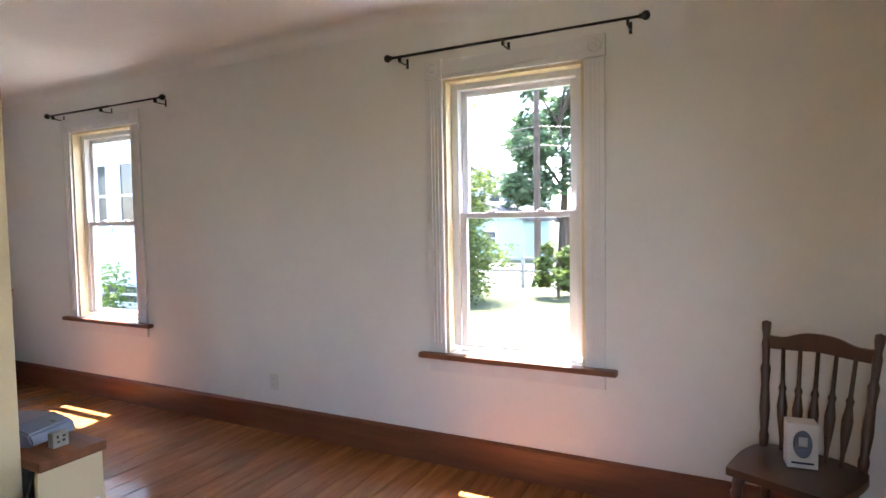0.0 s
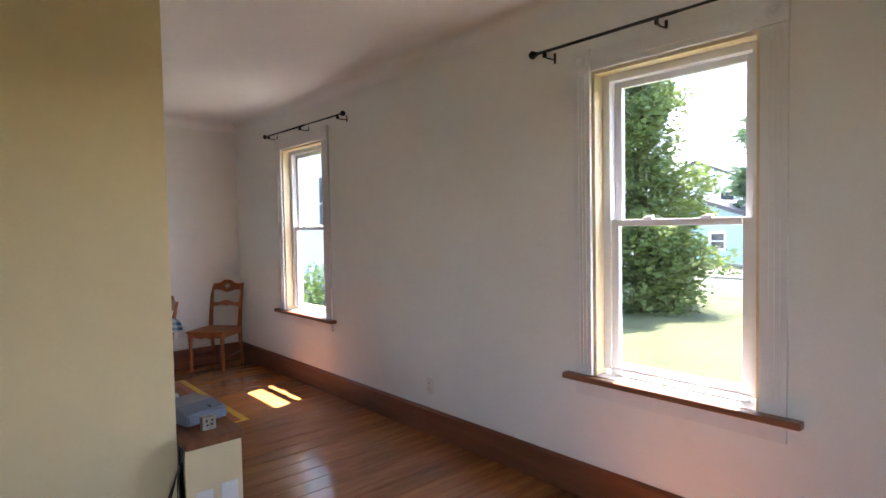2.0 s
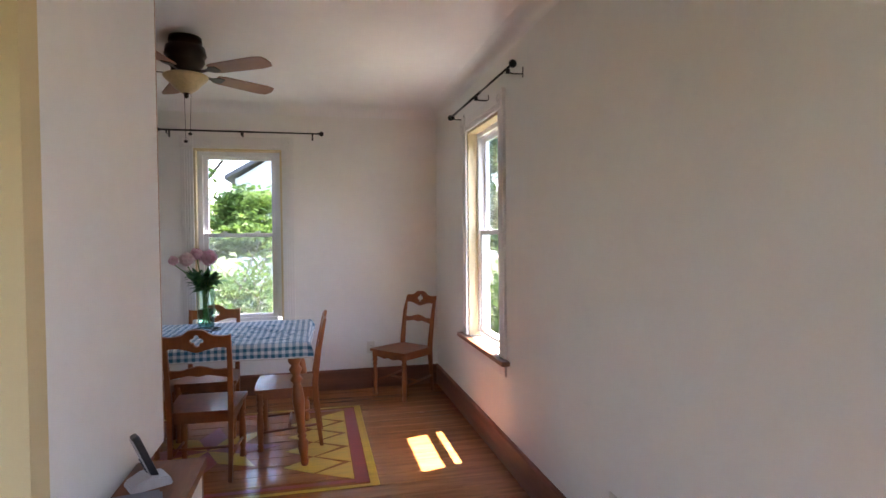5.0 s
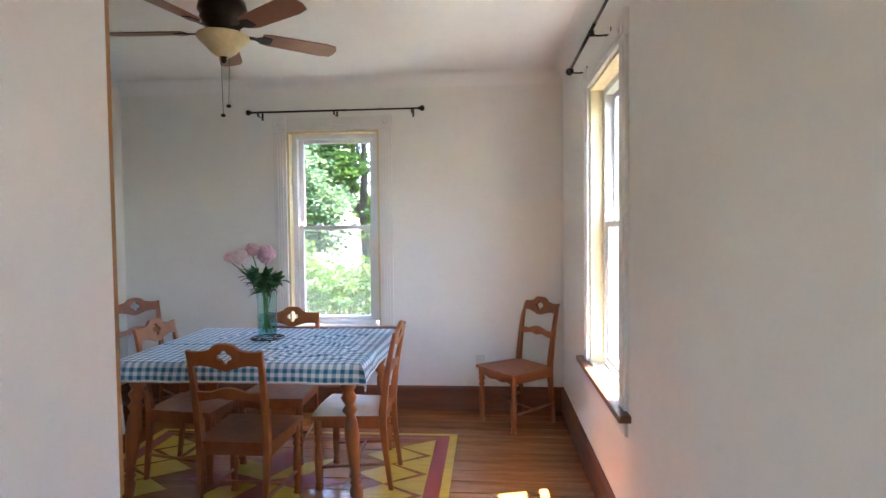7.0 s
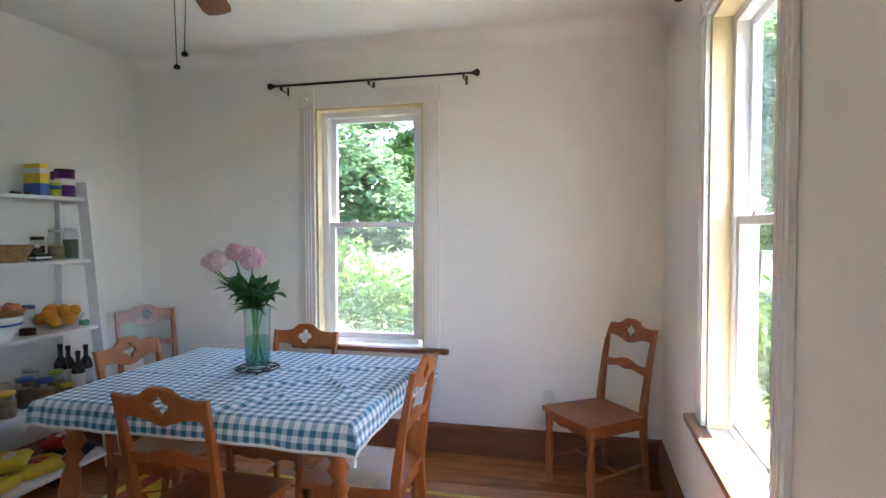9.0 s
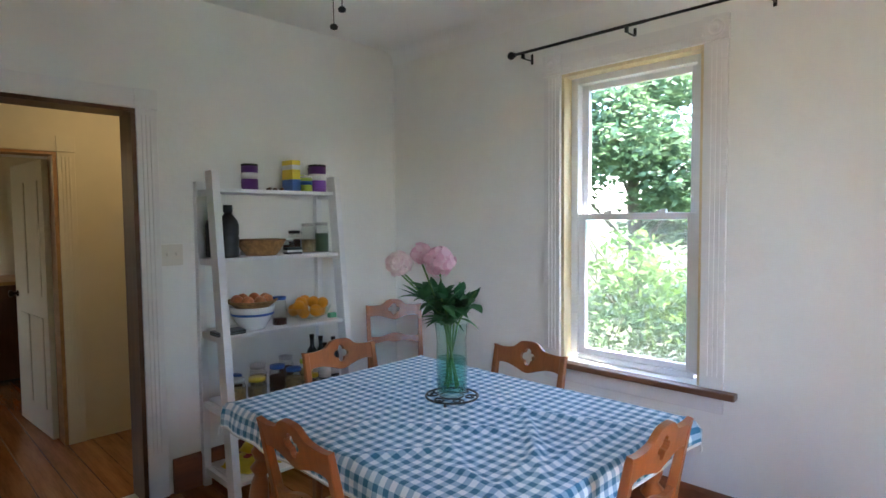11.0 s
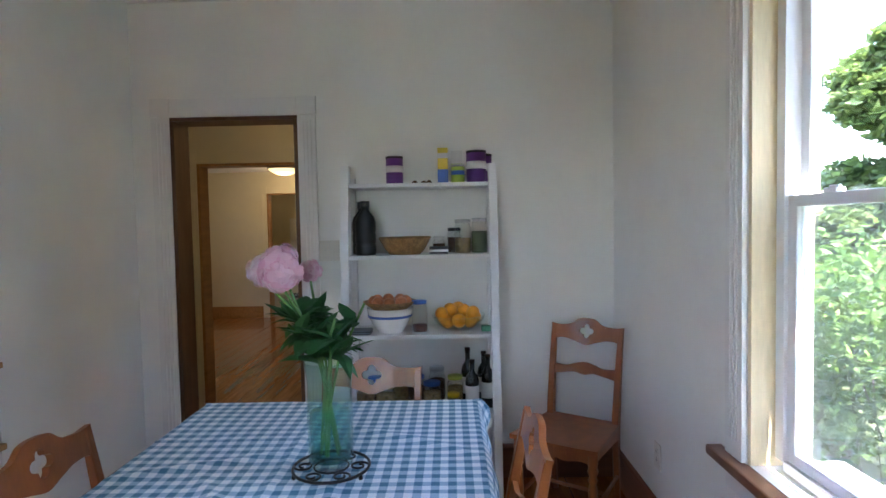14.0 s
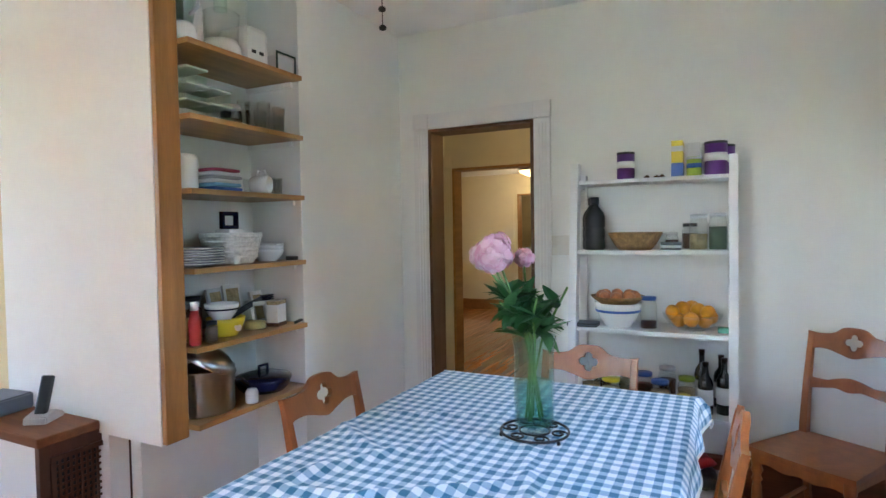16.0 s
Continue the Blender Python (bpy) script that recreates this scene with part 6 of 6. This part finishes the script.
# ---- alcove shelves between the rooms ----
AX0, AX1, AY0, AY1 = -3.505, -3.131, 0.272, 0.973
AZ = (2.249, 1.940, 1.630, 1.294, 0.962, 0.635)
for z in AZ:
    s_ = thing("alcove_shelf", pose(0, 0, z), "honey-coloured pine shelf board in the alcove", "shelf", "alcove shelf boards")
    part("board", box(AX0, AX1, AY0, AY1, -0.024, 0, 0.003), SHELFW, s_)
    part("cleat", box(-3.44, AX1, AY0, AY0 + 0.018, -0.05, -0.0245), WALL, s_, "white painted cleat")
    part("cleat", box(-3.40, AX1, AY1 - 0.018, AY1, -0.05, -0.0245), SHELFW, s_)
tb_ = mesh_ob("trim_board", box(-3.447, -3.421, 0.974, 1.083, 0.580, ZC, 0.004), TRIMW)
tagged(tb_, "tall honey-brown pine edge board", "trim", kind="structure")
ya_ = lambda px: AY1 - (px - 308) / 229 * 0.70
xa_ = lambda d: AX0 + d

# appliances on the top board
z = AZ[0]
bl = turned_thing("blender_jar", xa_(0.12), ya_(330), z, [(0, 0.09), (0.05, 0.09), (0.07, 0.24), (0.072, 0.25), (0.066, 0.25), (0.046, 0.095), (0, 0.095)], GREENJAR, "glass blender jug on a white base", "blender", "", 22, (("base", [(0, 0), (0.07, 0), (0.065, 0.07), (0.052, 0.089), (0, 0.089)], WHITEC, ""),))
part("handle", tube([(-0.072, 0, 0.23), (-0.11, 0, 0.215), (-0.11, 0, 0.14), (-0.06, 0, 0.12)], 0.008), SILVERP, bl, smooth=True)
carton(xa_(0.22), ya_(360), z, 0.14, 0.10, 0.30, PAPER, "tall white box between the appliances")
fp = turned_thing("food_processor", xa_(0.13), ya_(405), z, [(0, 0.08), (0.075, 0.08), (0.082, 0.20), (0.085, 0.205), (0.05, 0.225), (0.0, 0.23)], JAR, "food processor with smoky bowl on white base", "food processor", "", 24, (("base", [(0, 0), (0.09, 0), (0.088, 0.05), (0.075, 0.079), (0, 0.079)], WHITEC, ""), ("chute", [(0.03, 0.22), (0.03, 0.29), (0.034, 0.29), (0.034, 0.30), (0, 0.30)], GREENJAR, "")))
ts = thing("toaster", pose(xa_(0.13), ya_(455), z + 0.001), "white plastic toaster with dark buttons", "toaster")
part("body", box(-0.08, 0.12, -0.07, 0.07, 0, 0.18, 0.025), WHITEC, ts, smooth=False)
for k in (-0.03, 0.02):
    part("button", box(-0.084, -0.079, k, k + 0.025, 0.05, 0.065), DARKP, ts)
    part("slot", box(-0.03, 0.10, k, k + 0.02, 0.178, 0.182), DARKP, ts)
gb = thing("storage_box", pose(xa_(0.07), ya_(505), z + 0.001), "white lidded box with dark green clamp handle", "storage box")
part("body", box(-0.05, 0.10, -0.06, 0.06, 0, 0.075, 0.006), WHITEC, gb)
part("handle", tube([(-0.055, -0.066, 0.0), (-0.055, -0.066, 0.085), (-0.055, 0.066, 0.085), (-0.055, 0.066, 0.0)], 0.006), mat("dark_green_plastic", (0.02, 0.06, 0.04), 0.4), gb)

z = AZ[1]
for y, d, n in ((330, 0.11, 3), (370, 0.10, 2)):
    for k in range(n):
        c = thing("food_container", pose(xa_(d), ya_(y), z + 0.001 + 0.068 * k), "green-tinted glass food container stacked with lid", "food container", "stacked glass containers")
        part("box", box(-0.08, 0.08, -0.055, 0.055, 0, 0.056, 0.012), GREENJAR, c)
        part("lid", box(-0.084, 0.084, -0.058, 0.058, 0.0565, 0.066, 0.004), mat("pale_green_lid", (0.62, 0.72, 0.60), 0.5) if (y, k) == (330, 0) else bpy.data.materials["pale_green_lid"], c)
jar(xa_(0.11), ya_(414), z, 0.05, 0.08, BROWNFOOD, SILVERP, "squat glass jar with metal lid", level=0.4)


def tumbler(x, y, z, r, h, label):
    return turned_thing("drinking_glass", x, y, z, [(0, 0), (r * 0.8, 0), (r, h), (r * 0.94, h), (r * 0.75, 0.008), (0, 0.008)], JAR, label, "glass", "drinking glasses", 18)


for px, d, h in ((440, 0.06, 0.12), (455, 0.16, 0.15), (470, 0.07, 0.14), (488, 0.15, 0.12), (500, 0.06, 0.13), (515, 0.12, 0.10), (450, 0.26, 0.12), (490, 0.26, 0.13)):
    tumbler(xa_(d), ya_(px), z, 0.032, h, "clear drinking glass on the alcove shelf")

z = AZ[2]
turned_thing("canister", xa_(0.12), ya_(328), z, [(0, 0), (0.055, 0), (0.058, 0.01), (0.058, 0.13), (0.05, 0.15), (0, 0.152)], WHITEC, "cream round canister on the alcove shelf", "canister")
for k, mt in enumerate((BLUEP, mat("sky_cloth", (0.20, 0.42, 0.60), 0.9), PAPER, mat("grey_cloth", (0.35, 0.33, 0.33), 0.9), PAPER, mat("wine_cloth", (0.28, 0.03, 0.05), 0.9))):
    bm = box(-0.12, 0.10, -0.08 + 0.006 * (k % 3), 0.085 - 0.005 * (k % 2), 0, 0.0145, 0.006)
    for v in bm.verts:
        v.co.z += 0.003 * noise.noise(v.co * 18 + Vector((k, 0, 0)))
    o = mesh_ob("napkin", bm, mt, True)
    o.location = (xa_(0.15), ya_(382), z + 0.004 + k * 0.0165)
    tagged(o, "folded cloth napkin in a stack", "napkin", "folded napkins")


def mug(x, y, z, tipped, label):
    t = thing("mug", pose(x, y, z + (0.042 if tipped else 0.001), *((0, -90, 20) if tipped else (0, 0, 30))), label, "mug", "white mugs")
    part("cup", lathe([(0, 0), (0.036, 0), (0.041, 0.01), (0.041, 0.09), (0.036, 0.09), (0.035, 0.01), (0, 0.008)], 22), WHITEC, t, smooth=True)
    part("handle", tube([(0.04, 0, 0.075), (0.066, 0, 0.068), (0.068, 0, 0.035), (0.04, 0, 0.022)], 0.006), WHITEC, t, smooth=True)
    # near-black disc: shade inside the empty mug, put in as colour
    part("inside", lathe([(0, 0.0095), (0.0345, 0.0105)], 20), DARKP, t)
    return t


mug(xa_(0.20), ya_(430), z, False, "white mug with a dark print")
mug(xa_(0.09), ya_(446), z, True, "white mug lying on its side")
mug(xa_(0.26), ya_(455), z, False, "white mug behind the glasses")
for px, d in ((472, 0.08), (485, 0.14), (497, 0.07), (510, 0.12), (480, 0.22), (505, 0.20)):
    tumbler(xa_(d), ya_(px), z, 0.024, 0.085, "small clear shot glass on the alcove shelf")

z = AZ[3]
for k in range(7):
    turned_thing("plate", xa_(0.14), ya_(345), z + 0.0112 * k, [(0, 0), (0.07, 0), (0.12, 0.012), (0.13, 0.014), (0.128, 0.017), (0.07, 0.006), (0, 0.005)], WHITEC, "white plate in a stack with dark rims", "plate", "stacked plates", 28, (("rim_line", [(0.126, 0.0185), (0.1305, 0.0165)], GREYBLUE, ""),))
turned_thing("salt_shaker", xa_(0.05), ya_(398), z, [(0, 0), (0.016, 0), (0.016, 0.035), (0.012, 0.045), (0, 0.046)], PLATE, "tiny cream shaker at the board's edge", "shaker")
wb = turned_thing("white_basket", xa_(0.16), ya_(422), z, [(0, 0), (0.085, 0), (0.10, 0.02), (0.125, 0.12), (0.128, 0.135), (0.118, 0.135), (0.09, 0.02), (0, 0.012)], WWICKER, "round white wicker basket on the alcove shelf", "basket", "", 30)
for k in range(5):
    part("weave_ring", tube([((0.103 + 0.0048 * k) * math.cos(q * 0.2618), (0.103 + 0.0048 * k) * math.sin(q * 0.2618), 0.03 + 0.022 * k + 0.002 * (-1) ** q) for q in range(25)], 0.006), WWICKER, wb, smooth=True)
wb.matrix_basis = wb.matrix_basis @ Matrix.Diagonal((1.14, 1.14, 1.08, 1))
nb_ = thing("handled_case", pose(xa_(0.17), ya_(422), z + 0.014), "clear case with navy handle in the basket", "case")
part("body", box(-0.05, 0.05, -0.045, 0.045, 0.0, 0.15, 0.008), PAPER, nb_)
bm = box(-0.012, 0.012, -0.05, 0.05, 0.151, 0.17, 0.004)
box(-0.012, 0.012, -0.05, -0.034, 0.165, 0.225, 0.004, bm)
box(-0.012, 0.012, 0.034, 0.05, 0.165, 0.225, 0.004, bm)
box(-0.012, 0.012, -0.05, 0.05, 0.215, 0.235, 0.004, bm)
part("handle", bm, NAVY, nb_)
bowl(xa_(0.13), ya_(490), z, 0.085, 0.06, WHITEC, "white bowl on the alcove shelf")
bowl(xa_(0.13), ya_(490), z + 0.025, 0.085, 0.055, WHITEC, "second white bowl stacked inside")
carton(xa_(0.13), ya_(492), z + 0.081, 0.13, 0.12, 0.008, PAPER, "folded white paper lying on the bowls", rz=25)
carton(xa_(0.05), ya_(520), z, 0.05, 0.04, 0.02, DARKP, "small dark object at the board's edge")

z = AZ[4]
bt = turned_thing("sauce_bottle", xa_(0.06), ya_(322), z, [(0, 0), (0.024, 0), (0.026, 0.01), (0.026, 0.11), (0.014, 0.15), (0.0, 0.15)], REDP, "red sauce bottle with white cap", "bottle", "", 18, (("cap", [(0.015, 0.15), (0.017, 0.15), (0.015, 0.185), (0, 0.186)], PAPER, ""),))
jar(xa_(0.15), ya_(332), z, 0.04, 0.15, GRAIN, GREYBLUE, "tall glass jar with grey lid in the alcove", "alcove jars")
jar(xa_(0.05), ya_(348), z, 0.026, 0.075, BROWNFOOD, DARKP, "small spice jar with black lid", "alcove jars", 0.9)
jar(xa_(0.22), ya_(362), z, 0.042, 0.17, BROWNFOOD, DARKP, "dark jar with black lid in the alcove", "alcove jars", 0.8)
yb_ = bowl(xa_(0.12), ya_(395), z, 0.088, 0.085, YELLOWP, "yellow bowl with a pale flower print", foot=0.6)
part("printed_flower", lathe([(0, 0), (0.022, 0), (0.018, 0.003), (0, 0.004)], 12, pose(-0.076, 0.0, 0.045, 0, -75, 0)), PALEPETAL, yb_)
bowl(xa_(0.12), ya_(388), z + 0.078, 0.078, 0.075, WHITEC, "white bowl with blue band on the yellow one", stripe=NAVY)
ut = thing("utensils", pose(xa_(0.10), ya_(430), z + 0.11, 0, 0, 0), "dark cooking utensils lying across the bowls", "utensils")
for k in range(3):
    part("utensil", tube([(0.0 + 0.015 * k, 0.08, -0.028), (0.0, 0.0, 0.0 + 0.01 * k), (-0.01, -0.10, 0.035 + 0.008 * k)], 0.006), DARKP, ut, smooth=True)
    bm = box(-0.03, 0.0, -0.16, -0.09, 0.03 + 0.01 * k, 0.038 + 0.01 * k, 0.003)
    part("utensil_head", bm, NAVY, ut)
jar(xa_(0.12), ya_(455), z, 0.055, 0.12, mat("yellow_food", (0.62, 0.48, 0.16), 0.8, 0.2, 40), PLATE, "wide glass jar with yellow contents", "alcove jars", 0.3)
for px, d, w, h, rz, mt in ((440, 0.31, 0.11, 0.20, 10, SILVERP), (470, 0.30, 0.10, 0.21, -12, PAPER), (500, 0.22, 0.09, 0.17, 5, PAPER)):
    f = thing("photo_frame", pose(xa_(d), ya_(px), z + 0.003, 0, 12, rz), "small framed picture leaning on the alcove wall", "picture frame", "leaning pictures")
    part("frame", box(-0.008, 0.008, -w / 2, w / 2, 0, h, 0.003), mt, f)
    part("picture", box(-0.010, -0.0085, -w / 2 + 0.015, w / 2 - 0.015, 0.02, h - 0.02), GRAIN, f)
carton(xa_(0.09), ya_(494), z, 0.06, 0.09, 0.13, PAPER, "white packet with brown edge in the alcove", ((0.0, 0.15, BROWNFOOD), (0.85, 1.0, GRAIN)), 15)
o = mesh_ob("sunglasses", tube([(xa_(0.03), ya_(515), z + 0.008), (xa_(0.02), ya_(528), z + 0.018), (xa_(0.04), ya_(540), z + 0.009)], 0.008), DARKP, True)
tagged(o, "dark folded spectacles on the board", "spectacles")

z = AZ[5]
pt = turned_thing("stock_pot", xa_(0.155), ya_(362), z, [(0, 0), (0.125, 0), (0.13, 0.01), (0.13, 0.19), (0.134, 0.195), (0.128, 0.198), (0, 0.199)], STEEL, "large steel stock pot with tilted lid", "pot", "", 32)
lidp = lathe([(0, 0.055), (0.02, 0.052), (0.09, 0.035), (0.135, 0.0), (0.132, -0.003), (0.0, 0.03)], 30, pose(-0.03, 0.0, 0.235, 16, -26, 0))
part("lid", lidp, STEEL, pt, smooth=True)
part("lid_knob", lathe([(0.008, 0.05), (0.008, 0.065), (0.022, 0.072), (0.022, 0.085), (0, 0.09)], 16, pose(-0.03, 0.0, 0.235, 16, -26, 0)), DARKP, pt, smooth=True)
pn = turned_thing("frying_pan", xa_(0.150), ya_(480), z, [(0, 0), (0.105, 0), (0.125, 0.02), (0.14, 0.055), (0.142, 0.06), (0.136, 0.06), (0.12, 0.024), (0, 0.01)], NAVY, "navy enamelled pan with lid and loop handle", "pan", "", 34)
part("lid", lathe([(0.143, 0.062), (0.14, 0.07), (0.09, 0.085), (0.0, 0.09)], 34), NAVY, pn, smooth=True)
part("lid_handle", tube([(0, -0.03, 0.088), (0, -0.03, 0.125), (0, 0.03, 0.125), (0, 0.03, 0.088)], 0.008), NAVY, pn, smooth=True)
part("long_handle", tube([(-0.03, 0.13, 0.06), (-0.05, 0.2, 0.11), (-0.06, 0.3, 0.125), (-0.03, 0.30, 0.10), (-0.02, 0.22, 0.07)], 0.011), NAVY, pn, smooth=True)
turned_thing("white_jar", xa_(0.04), ya_(418), z, [(0, 0), (0.028, 0), (0.03, 0.006), (0.03, 0.05), (0.022, 0.065), (0, 0.066)], WHITEC, "small white pot at the board's edge", "pot")


# ---- floorboards, last ----
fl = tagged(mesh_ob("floor", box(XB - 0.02, XE + 0.02, -10.0, YA + 0.02, -0.10, -0.008), GAP), "wide worn reddish-brown pine floorboards", "floor", kind="structure")
PW = 0.148
frng = random.Random(12)


def plank_mesh(w, ln):
    me_bm = bmesh.new()
    a, e = w / 2 - 0.0018, 0.0025
    sec = [(-a, -0.02), (-a, -e), (-a + e, 0), (a - e, 0), (a, -e), (a, -0.02)]
    r0 = [me_bm.verts.new((x, 0, z)) for x, z in sec]
    r1 = [me_bm.verts.new((x, ln - 0.002, z)) for x, z in sec]
    for i in range(5):
        me_bm.faces.new((r0[i], r0[i + 1], r1[i + 1], r1[i]))
    me_bm.faces.new(r0[::-1])
    me_bm.faces.new(r1)
    bmesh.ops.recalc_face_normals(me_bm, faces=me_bm.faces[:])
    me = bpy.data.meshes.new("plank")
    me_bm.to_mesh(me)
    me_bm.free()
    me.materials.append(PLANK)
    return me


cache = {}


def lay(x0, x1, y0, y1):
    x = x0
    k = 0
    while x < x1 - 0.02:
        w = min(PW, x1 - x)
        cut = y0 + (y1 - y0) * frng.uniform(0.3, 0.7) if y1 - y0 > 2.5 else None
        runs = [(y0, y1)] if cut is None or k % 2 else [(y0, cut), (cut, y1)]
        for a, b in runs:
            key = (round(w, 3), round(b - a, 2))
            if key not in cache:
                cache[key] = plank_mesh(w, b - a)
            o = new("plank", cache[key])
            o.location = (x + w / 2, a, frng.uniform(-0.0012, 0))
            o.parent = fl
        x += PW
        k += 1


lay(XB, XP - 0.1, YC - 0.16, YA)
lay(XP - 0.1, XE, YS, YA)
lay(-6.1, -1.0, -6.78, YC - 0.165)
tagged(mesh_ob("floor_kitchen", box(-6.1, -1.15, -9.9, -6.79, -0.007, 0.006), mat("kitchen_vinyl", (0.40, 0.36, 0.30), 0.5, 0.1, 5)), "pale vinyl kitchen floor", "floor", kind="structure")
